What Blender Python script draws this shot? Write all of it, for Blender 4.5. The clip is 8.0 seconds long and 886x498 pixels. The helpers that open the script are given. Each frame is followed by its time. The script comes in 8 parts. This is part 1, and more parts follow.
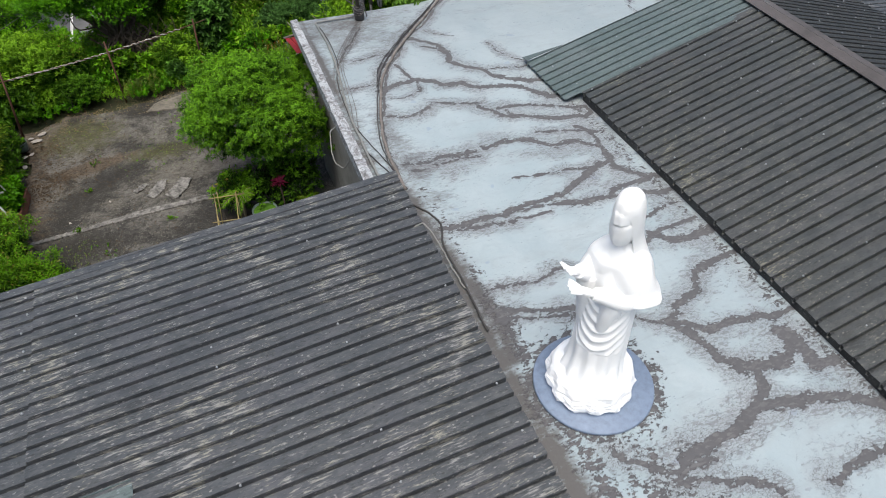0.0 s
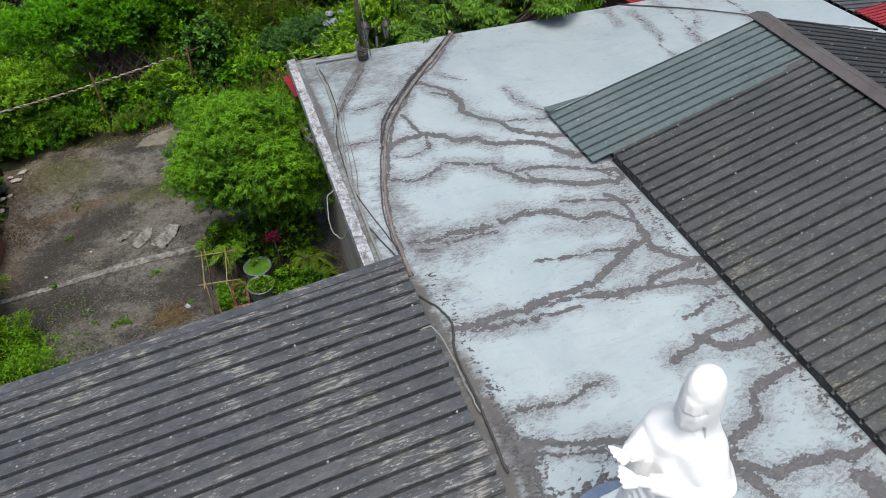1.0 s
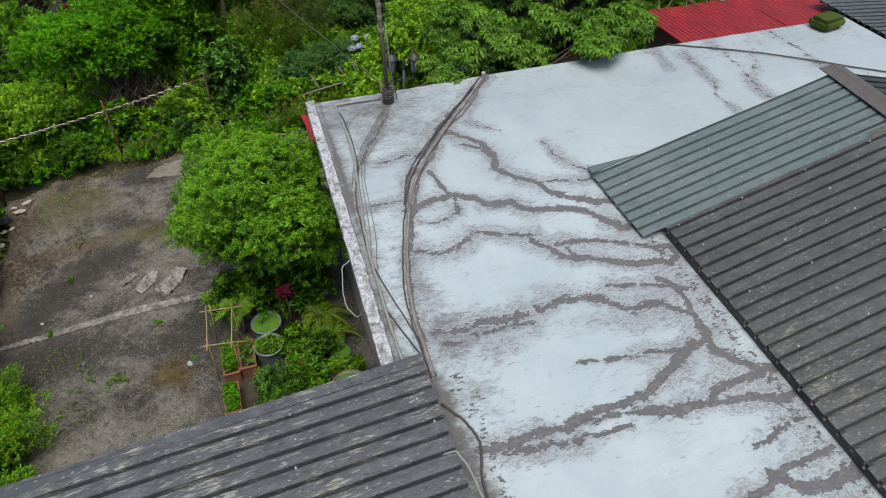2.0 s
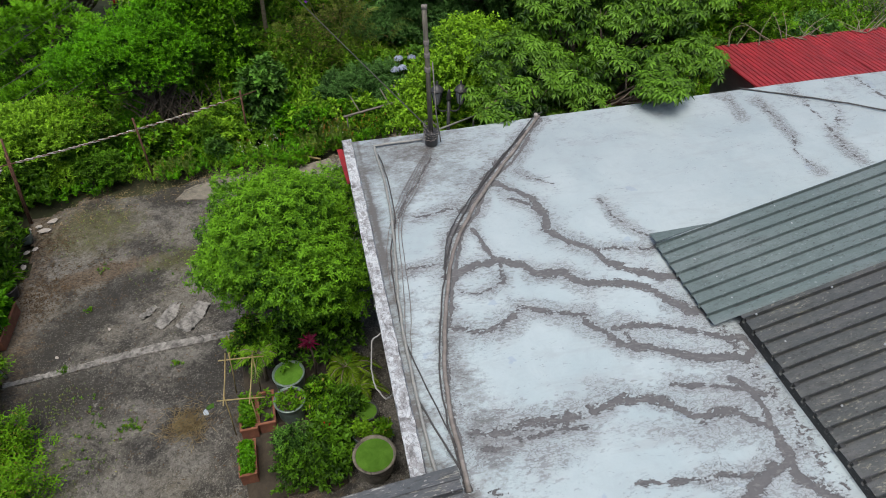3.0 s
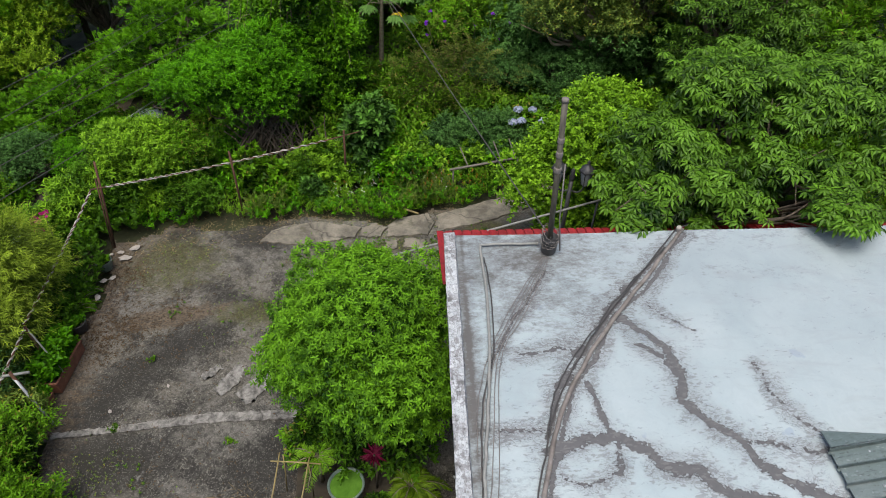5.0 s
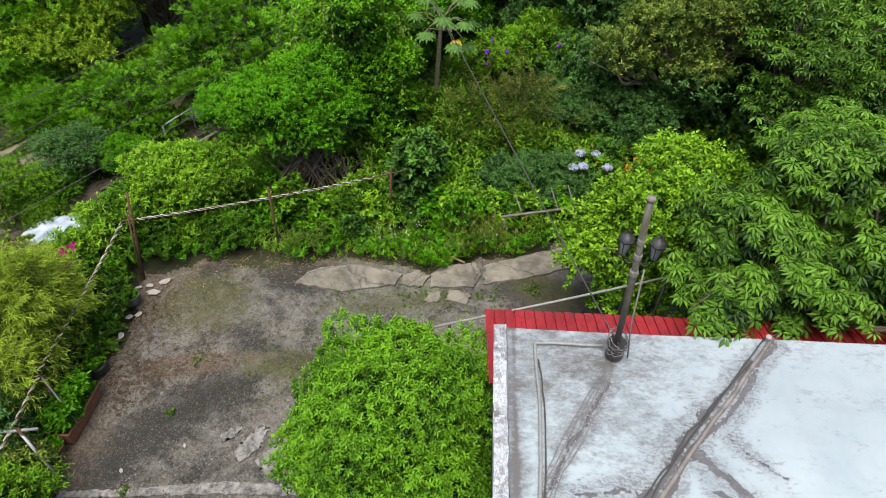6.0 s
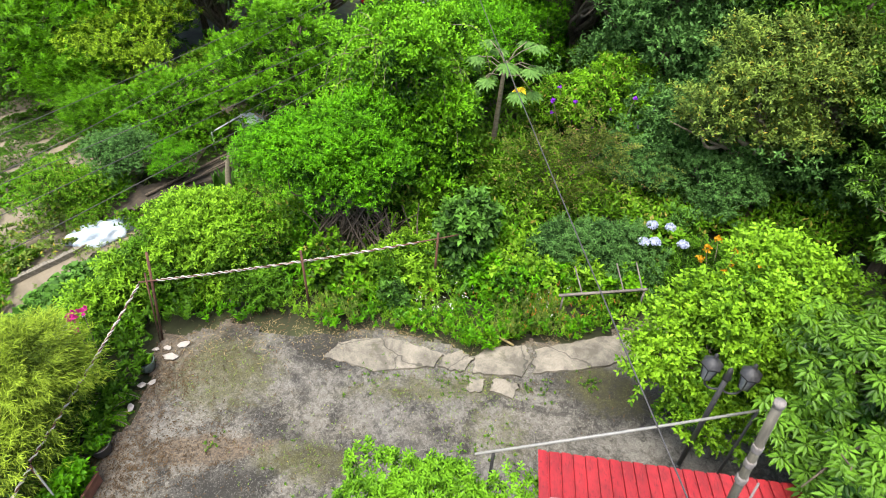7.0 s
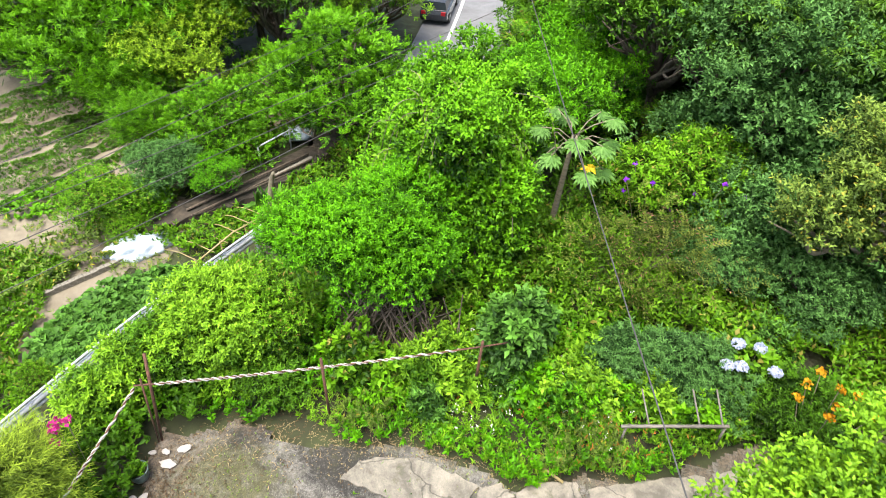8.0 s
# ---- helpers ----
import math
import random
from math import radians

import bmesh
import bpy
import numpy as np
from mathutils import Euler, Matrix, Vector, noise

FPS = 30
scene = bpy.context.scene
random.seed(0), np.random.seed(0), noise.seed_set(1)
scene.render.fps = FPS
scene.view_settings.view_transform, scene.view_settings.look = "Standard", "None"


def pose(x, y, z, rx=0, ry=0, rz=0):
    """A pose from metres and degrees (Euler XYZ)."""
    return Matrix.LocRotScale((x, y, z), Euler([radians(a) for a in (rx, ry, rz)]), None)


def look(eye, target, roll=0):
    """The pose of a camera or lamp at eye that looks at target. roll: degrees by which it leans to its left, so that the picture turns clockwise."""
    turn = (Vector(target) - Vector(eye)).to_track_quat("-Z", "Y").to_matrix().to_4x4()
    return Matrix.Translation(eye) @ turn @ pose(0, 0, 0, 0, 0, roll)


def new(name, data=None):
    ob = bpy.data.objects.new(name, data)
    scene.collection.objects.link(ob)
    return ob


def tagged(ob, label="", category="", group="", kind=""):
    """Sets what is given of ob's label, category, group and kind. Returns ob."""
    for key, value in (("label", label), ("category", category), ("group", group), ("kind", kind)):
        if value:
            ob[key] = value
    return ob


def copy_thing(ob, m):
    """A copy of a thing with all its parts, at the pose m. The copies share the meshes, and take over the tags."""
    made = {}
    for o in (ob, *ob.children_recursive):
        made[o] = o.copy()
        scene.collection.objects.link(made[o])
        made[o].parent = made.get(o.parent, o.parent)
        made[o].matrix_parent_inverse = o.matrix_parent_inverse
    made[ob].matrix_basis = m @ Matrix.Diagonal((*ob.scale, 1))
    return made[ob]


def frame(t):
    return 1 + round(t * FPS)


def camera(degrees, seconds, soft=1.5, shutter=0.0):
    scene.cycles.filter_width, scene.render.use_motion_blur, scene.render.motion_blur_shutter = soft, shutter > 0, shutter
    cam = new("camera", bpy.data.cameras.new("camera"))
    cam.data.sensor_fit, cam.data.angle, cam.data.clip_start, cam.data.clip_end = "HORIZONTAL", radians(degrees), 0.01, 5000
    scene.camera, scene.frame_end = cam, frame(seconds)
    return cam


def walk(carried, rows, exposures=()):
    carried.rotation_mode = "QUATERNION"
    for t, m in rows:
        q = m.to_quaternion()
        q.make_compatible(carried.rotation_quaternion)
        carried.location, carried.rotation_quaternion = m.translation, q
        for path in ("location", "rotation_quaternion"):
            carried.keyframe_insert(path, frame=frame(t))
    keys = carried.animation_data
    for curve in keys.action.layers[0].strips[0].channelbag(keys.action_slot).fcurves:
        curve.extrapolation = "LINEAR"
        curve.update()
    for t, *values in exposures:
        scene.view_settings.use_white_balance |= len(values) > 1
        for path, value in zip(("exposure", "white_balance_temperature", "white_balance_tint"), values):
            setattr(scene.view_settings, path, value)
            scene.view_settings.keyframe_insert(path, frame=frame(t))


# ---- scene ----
cam = camera(68.1, 8.0, soft=0.9, shutter=0.15)
PATH = [
    (0, (-1.71, -11.248, 8.006), (-1.169, -9.899, 6.632), -0.1),
    (0.5, (-1.444, -10.526, 8.0), (-0.912, -9.173, 6.626), -0.2),
    (1, (-1.207, -9.862, 7.994), (-0.685, -8.503, 6.623), -0.1),
    (1.5, (-1.024, -9.244, 7.979), (-0.522, -7.871, 6.615), 0.1),
    (2, (-0.857, -8.647, 7.986), (-0.389, -7.259, 6.624), 0.2),
    (3.5, (-0.585, -7.097, 8.009), (-0.267, -5.664, 6.65), 0.8),
    (4, (-0.535, -6.651, 8.009), (-0.282, -5.202, 6.655), 1),
    (4.5, (-0.513, -6.189, 8.014), (-0.33, -4.727, 6.661), 1.3),
    (6, (-0.589, -4.355, 8.114), (-0.598, -2.892, 6.751), 2.3),
    (6.5, (-0.66, -3.518, 8.16), (-0.733, -2.063, 6.79), 2.4),
    (7, (-0.788, -2.626, 8.17), (-0.929, -1.176, 6.8), 2.6),
    (7.5, (-0.931, -1.614, 8.202), (-1.142, -0.175, 6.828), 2.7),
    (8, (-1.144, -0.534, 8.229), (-1.42, 0.889, 6.851), 2.7),
]
EXPOSURES = [(0.0, 0.36, 6500, 8), (4.5, 0.40, 6500, 8), (6.0, 0.84, 6500, 8), (7.0, 1.62, 6500, 8), (8.0, 1.88, 6500, 8)]
walk(cam, [(t, look(eye, target, roll)) for t, eye, target, roll in PATH], EXPOSURES)


# world: a bright, veiled sky and a wide soft sun
world = bpy.data.worlds.new("world")
scene.world = world
world.use_nodes = True
wn = world.node_tree
sky = wn.nodes.new("ShaderNodeTexSky")
sky.sky_type = "NISHITA"
sky.sun_disc = False
sky.sun_elevation, sky.sun_rotation = radians(72), radians(200)
sky.air_density, sky.dust_density, sky.ozone_density = 1.0, 4.0, 1.0
wn.nodes["Background"].inputs["Strength"].default_value = 0.125
wn.links.new(sky.outputs["Color"], wn.nodes["Background"].inputs["Color"])
sun = new("sun", bpy.data.lights.new("sun", "SUN"))
sun.data.energy, sun.data.angle, sun.data.color = 2.45, radians(42), (1.0, 0.96, 0.9)
sun.matrix_basis = look((-2, -4.5, 15), (0, 0, 0))


# ---- materials ----
def graph(name, rough=0.8, metal=0.0):
    m = bpy.data.materials.new(name)
    m.use_nodes = True
    t = m.node_tree
    b = t.nodes["Principled BSDF"]
    b.inputs["Roughness"].default_value, b.inputs["Metallic"].default_value = rough, metal
    return m, t, b


def coords(t, scale=(1, 1, 1)):
    c, mp = t.nodes.new("ShaderNodeTexCoord"), t.nodes.new("ShaderNodeMapping")
    mp.inputs["Scale"].default_value = scale
    t.links.new(c.outputs["Object"], mp.inputs["Vector"])
    return mp.outputs["Vector"]


def noise_tex(t, vec, scale, detail=4.0, rough=0.6, distort=0.0):
    n = t.nodes.new("ShaderNodeTexNoise")
    n.inputs["Scale"].default_value, n.inputs["Detail"].default_value = scale, detail
    n.inputs["Roughness"].default_value, n.inputs["Distortion"].default_value = rough, distort
    t.links.new(vec, n.inputs["Vector"])
    return n.outputs["Fac"]


def ramp(t, fac, lo, hi, a=0.0, b=1.0):
    r = t.nodes.new("ShaderNodeMapRange")
    r.inputs["From Min"].default_value, r.inputs["From Max"].default_value = lo, hi
    r.inputs["To Min"].default_value, r.inputs["To Max"].default_value = a, b
    t.links.new(fac, r.inputs["Value"])
    return r.outputs["Result"]


def math_node(t, op, a, b):
    n = t.nodes.new("ShaderNodeMath")
    n.operation = op
    for i, v in enumerate((a, b)):
        if isinstance(v, (int, float)):
            n.inputs[i].default_value = v
        else:
            t.links.new(v, n.inputs[i])
    return n.outputs[0]


def mix(t, fac, a, b, kind="MIX"):
    n = t.nodes.new("ShaderNodeMix")
    n.data_type, n.blend_type = "RGBA", kind
    for key, v in ((0, fac), (6, a), (7, b)):
        if isinstance(v, (int, float)):
            n.inputs[key].default_value = v
        elif isinstance(v, tuple):
            n.inputs[key].default_value = (*v, 1.0)
        else:
            t.links.new(v, n.inputs[key])
    return n.outputs[2]


def bump(t, b, height, strength=0.4, distance=0.01):
    n = t.nodes.new("ShaderNodeBump")
    n.inputs["Strength"].default_value, n.inputs["Distance"].default_value = strength, distance
    t.links.new(height, n.inputs["Height"])
    t.links.new(n.outputs["Normal"], b.inputs["Normal"])


def attribute(t, name):
    n = t.nodes.new("ShaderNodeAttribute")
    n.attribute_name = name
    return n.outputs["Fac"]


def island(t):
    return t.nodes.new("ShaderNodeNewGeometry").outputs["Random Per Island"]


def object_random(t):
    return t.nodes.new("ShaderNodeObjectInfo").outputs["Random"]


def rough_surface(name, light, dark, scale=3.0, fine=40.0, rough=0.85, strength=0.4, metal=0.0, stretch=(1, 1, 1), vary=0.0):
    """A worn surface: large stains between two colours, fine grain and a fine relief."""
    m, t, b = graph(name, rough, metal)
    v = coords(t, stretch)
    large = ramp(t, noise_tex(t, v, scale, 6, 0.65, 0.4), 0.35, 0.65)
    grain = noise_tex(t, v, fine, 5, 0.7)
    col = mix(t, large, dark, light)
    col = mix(t, ramp(t, grain, 0.3, 0.7, 0.0, 0.45), col, dark)
    if vary:
        col = mix(t, ramp(t, object_random(t), 0, 1, 0, vary), col, dark)
    t.links.new(col, b.inputs["Base Color"])
    t.links.new(ramp(t, large, 0, 1, min(1, rough + 0.1), rough - 0.1), b.inputs["Roughness"])
    bump(t, b, grain, strength, 0.006)
    return m


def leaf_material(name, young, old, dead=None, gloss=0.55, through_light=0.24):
    """Leaves: every leaf a shade of its own, fresh tips lighter, crown tops painted as if lit and depths as if shaded,
    with light coming through the blade.
    """
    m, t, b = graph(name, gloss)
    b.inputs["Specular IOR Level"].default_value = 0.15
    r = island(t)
    fresh_lit = math_node(t, "ADD", math_node(t, "MULTIPLY", attribute(t, "fresh_lit"), 0.65), math_node(t, "MULTIPLY", r, 0.45))
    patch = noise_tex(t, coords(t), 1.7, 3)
    fresh_lit = math_node(t, "ADD", fresh_lit, ramp(t, patch, 0.3, 0.7, -0.25, 0.2))
    # crown light and shade are painted in here together with leaf age
    col = mix(t, ramp(t, fresh_lit, 0.12, 0.98), old, young)
    if dead:
        col = mix(t, ramp(t, r, 0.93, 0.97), col, dead)
    t.links.new(col, b.inputs["Base Color"])
    tr, ms = t.nodes.new("ShaderNodeBsdfTranslucent"), t.nodes.new("ShaderNodeMixShader")
    t.links.new(col, tr.inputs["Color"])
    ms.inputs[0].default_value = through_light
    t.links.new(b.outputs[0], ms.inputs[1])
    t.links.new(tr.outputs[0], ms.inputs[2])
    t.links.new(ms.outputs[0], t.nodes["Material Output"].inputs["Surface"])
    return m


def warped(t, vec, scale, amount):
    """Coordinates pushed about by noise."""
    n, a, k = t.nodes.new("ShaderNodeTexNoise"), t.nodes.new("ShaderNodeVectorMath"), t.nodes.new("ShaderNodeVectorMath")
    n.inputs["Scale"].default_value, n.inputs["Detail"].default_value = scale, 3.0
    t.links.new(vec, n.inputs["Vector"])
    k.operation = "SCALE"
    k.inputs["Scale"].default_value = amount
    t.links.new(n.outputs["Color"], k.inputs[0])
    t.links.new(vec, a.inputs[0])
    t.links.new(k.outputs[0], a.inputs[1])
    return a.outputs[0]


def cells(t, vec, scale):
    """Random value of each cell, and the distance to the cell's edge."""
    v, e, sep = t.nodes.new("ShaderNodeTexVoronoi"), t.nodes.new("ShaderNodeTexVoronoi"), t.nodes.new("ShaderNodeSeparateColor")
    e.feature = "DISTANCE_TO_EDGE"
    for n in (v, e):
        n.inputs["Scale"].default_value = scale
        t.links.new(vec, n.inputs["Vector"])
    t.links.new(v.outputs["Color"], sep.inputs[0])
    return sep.outputs[0], e.outputs["Distance"]


def painted_slab():
    """Pale waterproof paint, worn through along dark veins and scaling off beside them."""
    m, t, b = graph("pale_roof_paint", 0.6)
    v = coords(t)
    flake, _ = cells(t, warped(t, coords(t, (0.75, 1.25, 1.0)), 22, 0.05), 30)
    chip, crack = cells(t, warped(t, coords(t, (0.55, 1.3, 1.0)), 30, 0.05), 42)
    warp = noise_tex(t, v, 7, 6, 0.72, 0.6)
    fine = noise_tex(t, v, 34, 6, 0.78, 0.5)
    patchy = noise_tex(t, v, 1.6, 5, 0.65)
    stain, wash, loose = attribute(t, "stain"), attribute(t, "wash"), attribute(t, "loose")

    def centred(f, k):
        return math_node(t, "MULTIPLY", math_node(t, "SUBTRACT", f, 0.5), k)

    # bare cement in the veins
    ragged_edge = math_node(t, "ADD", centred(warp, 1.25), math_node(t, "ADD", centred(flake, 0.30), centred(chip, 0.22)))
    field = math_node(t, "ADD", stain, ragged_edge)
    worn = ramp(t, field, 0.50, 0.55)
    rim = math_node(t, "MULTIPLY", ramp(t, field, 0.45, 0.52), ramp(t, field, 0.56, 0.64, 1, 0))
    # slivers and scales lifting beside the veins
    shed = math_node(t, "ADD", loose, centred(patchy, 0.9))
    slivers = math_node(t, "MULTIPLY", ramp(t, math_node(t, "ADD", chip, math_node(t, "MULTIPLY", shed, 0.30)), 1.03, 1.06), ramp(t, loose, 0.22, 0.45))
    curls = math_node(t, "MULTIPLY", ramp(t, crack, 0.02, 0.07, 1, 0), ramp(t, math_node(t, "ADD", shed, centred(warp, 1.2)), 0.42, 0.62, 0, 0.8))
    hair = noise_tex(t, coords(t, (0.75, 1.5, 1.0)), 1.5, 7, 0.62, 0.9)
    line = ramp(t, math_node(t, "ABSOLUTE", math_node(t, "SUBTRACT", hair, 0.5), 0), 0.0, 0.007, 1, 0)
    hairs = math_node(t, "MULTIPLY", line, ramp(t, math_node(t, "ADD", chip, math_node(t, "MULTIPLY", shed, 0.7)), 0.85, 0.95, 0, 0.65))
    _, split = cells(t, warped(t, coords(t, (0.8, 1.3, 1.0)), 3.5, 0.35), 2.2)
    splits = math_node(t, "MULTIPLY", ramp(t, split, 0.003, 0.012, 1, 0), ramp(t, math_node(t, "ADD", centred(patchy, 2.0), math_node(t, "ADD", loose, centred(chip, 0.5))), 0.45, 0.7, 0, 0.6))
    bared = math_node(t, "MAXIMUM", math_node(t, "MAXIMUM", worn, math_node(t, "MAXIMUM", hairs, splits)), math_node(t, "MAXIMUM", math_node(t, "MULTIPLY", slivers, 0.5), curls))
    # the paint itself: chalky clouds, grey washes, a few bluish patches
    cloud = ramp(t, noise_tex(t, v, 0.9, 5, 0.6, 0.5), 0.3, 0.7)
    paint = mix(t, cloud, (0.2978, 0.3626, 0.3866), (0.3668, 0.4214, 0.4400))
    paint = mix(t, ramp(t, noise_tex(t, v, 5, 6, 0.72, 0.7), 0.45, 0.7, 0, 0.30), paint, (0.250, 0.288, 0.312))
    paint = mix(t, ramp(t, fine, 0.50, 0.70, 0, 0.16), paint, (0.2508, 0.2838, 0.3036))
    paint = mix(t, ramp(t, noise_tex(t, coords(t, (0.6, 2.2, 1)), 2.2, 6, 0.7, 0.6), 0.52, 0.75, 0, 0.42), paint, (0.2376, 0.2442, 0.2508))
    blue = ramp(t, math_node(t, "ADD", noise_tex(t, v, 2.3, 3, 0.5), centred(flake, 0.03)), 0.70, 0.72, 0, 0.45)
    paint = mix(t, blue, paint, (0.1980, 0.2574, 0.3498))
    pink = ramp(t, math_node(t, "ADD", loose, centred(patchy, 1.4)), 0.3, 0.9, 0, 0.45)
    paint = mix(t, pink, paint, (0.298, 0.300, 0.312))
    greyed = ramp(t, math_node(t, "ADD", wash, math_node(t, "ADD", centred(fine, 0.45), centred(warp, 0.8))), 0.24, 0.85, 0, 0.75)
    paint = mix(t, greyed, paint, mix(t, fine, (0.150, 0.150, 0.156), (0.215, 0.216, 0.224)))
    paint = mix(t, ramp(t, attribute(t, "film"), 0.0, 1.0, 0, 0.55), paint, mix(t, cloud, (0.20, 0.225, 0.24), (0.27, 0.30, 0.315)))
    dirt_shade = math_node(t, "ADD", attribute(t, "dirt_shade"), math_node(t, "ADD", centred(noise_tex(t, coords(t, (0.7, 1.2, 1)), 4.5, 8, 0.80), 2.2), math_node(t, "ADD", centred(chip, 0.2), centred(fine, 0.5))))
    paint = mix(t, ramp(t, dirt_shade, 0.30, 0.95, 0, 0.97), paint, mix(t, fine, (0.066, 0.060, 0.056), (0.115, 0.107, 0.102)))
    bare = mix(t, noise_tex(t, v, 14, 5, 0.7), (0.068, 0.068, 0.072), (0.118, 0.116, 0.121))
    bare = mix(t, ramp(t, chip, 0.72, 1.0, 0, 0.45), bare, (0.185, 0.178, 0.180))
    bare = mix(t, ramp(t, rim, 0, 1, 0, 0.65), bare, (0.0440, 0.0405, 0.0415))
    t.links.new(mix(t, bared, paint, bare), b.inputs["Base Color"])
    t.links.new(ramp(t, bared, 0, 1, 0.45, 0.9), b.inputs["Roughness"])
    bump(t, b, math_node(t, "SUBTRACT", math_node(t, "MULTIPLY", fine, 0.4), bared), 0.8, 0.005)
    return m


def kerb_paint():
    """Old white paint on cement, blistered, with black algae in patches and runs."""
    m, t, b = graph("stained_kerb_paint", 0.8)
    v = coords(t)
    chip, crack = cells(t, warped(t, v, 18, 0.06), 26)
    blot = math_node(t, "ADD", noise_tex(t, coords(t, (1.6, 0.7, 1.6)), 5.5, 7, 0.75, 0.7), math_node(t, "MULTIPLY", math_node(t, "SUBTRACT", chip, 0.5), 0.16))
    col = mix(t, ramp(t, noise_tex(t, v, 14, 6, 0.75), 0.35, 0.65), (0.30, 0.32, 0.34), (0.47, 0.49, 0.51))
    col = mix(t, ramp(t, blot, 0.46, 0.56, 0, 0.7), col, (0.165, 0.158, 0.162))
    col = mix(t, ramp(t, blot, 0.57, 0.66, 0, 0.7), col, (0.060, 0.056, 0.056))
    col = mix(t, ramp(t, crack, 0.02, 0.06, 0.5, 0), col, (0.06, 0.056, 0.055))
    t.links.new(col, b.inputs["Base Color"])
    bump(t, b, math_node(t, "SUBTRACT", noise_tex(t, v, 40, 5, 0.75), blot), 0.7, 0.006)
    return m


def metal_roof(name, base, pale, dark, wear=0.55, bright=0.7):
    """Weathered roof sheet: chalky streaks along the ribs, brownish and bluish fading, soot and pits."""
    m, t, b = graph(name, 0.55)
    v = coords(t)
    streak = noise_tex(t, coords(t, (1.7, 17, 17)), 3.2, 7, 0.70, 0.25)
    blotch = noise_tex(t, v, 1.0, 6, 0.68, 0.4)
    mid = noise_tex(t, coords(t, (1, 2.2, 2.2)), 5.0, 7, 0.75)
    chalk = ramp(t, math_node(t, "ADD", math_node(t, "ADD", math_node(t, "MULTIPLY", streak, 0.75), math_node(t, "MULTIPLY", blotch, 0.42)), math_node(t, "MULTIPLY", math_node(t, "SUBTRACT", mid, 0.5), 0.22)), wear, wear + 0.05)
    col = mix(t, ramp(t, noise_tex(t, coords(t, (1, 4, 4)), 4, 6, 0.7), 0.3, 0.7), base, dark)
    col = mix(t, ramp(t, object_random(t), 0, 1, 0, 0.3), col, dark)
    faded = ramp(t, noise_tex(t, coords(t, (0.8, 1.6, 1.6)), 1.5, 6, 0.7, 0.5), 0.48, 0.66, 0, 0.5)
    col = mix(t, faded, col, (base[0] * 1.38, base[1] * 1.22, base[2] * 1.27))
    soot = ramp(t, noise_tex(t, coords(t, (1, 3, 3)), 1.9, 6, 0.7), 0.56, 0.66, 0, 0.5)
    col = mix(t, soot, col, tuple(c * 0.45 for c in dark))
    dust = ramp(t, mid, 0.45, 0.72, 0, 0.16)
    col = mix(t, dust, col, pale)
    fleck = ramp(t, noise_tex(t, coords(t, (3, 18, 18)), 5.0, 4, 0.6), 0.60, 0.66, 0, 0.25)
    col = mix(t, fleck, col, pale)
    grime = ramp(t, noise_tex(t, coords(t, (2, 16, 16)), 4.0, 5, 0.65), 0.56, 0.64, 0, 0.55)
    col = mix(t, grime, col, tuple(c * 0.35 for c in dark))
    pit, _ = cells(t, coords(t, (1, 2.2, 2.2)), 42)
    col = mix(t, ramp(t, pit, 0.985, 0.99, 0, 0.55), col, pale)
    col = mix(t, ramp(t, pit, 0.010, 0.016, 0.6, 0), col, tuple(c * 0.3 for c in dark))
    tint = mix(t, ramp(t, noise_tex(t, v, 3, 3), 0.4, 0.6), pale, (pale[0], pale[1] * 0.97, pale[2] * 0.80))
    col = mix(t, ramp(t, chalk, 0, 1, 0, bright), col, tint)
    t.links.new(col, b.inputs["Base Color"])
    t.links.new(ramp(t, blotch, 0.3, 0.7, 0.45, 0.7), b.inputs["Roughness"])
    bump(t, b, streak, 0.25, 0.004)
    return m


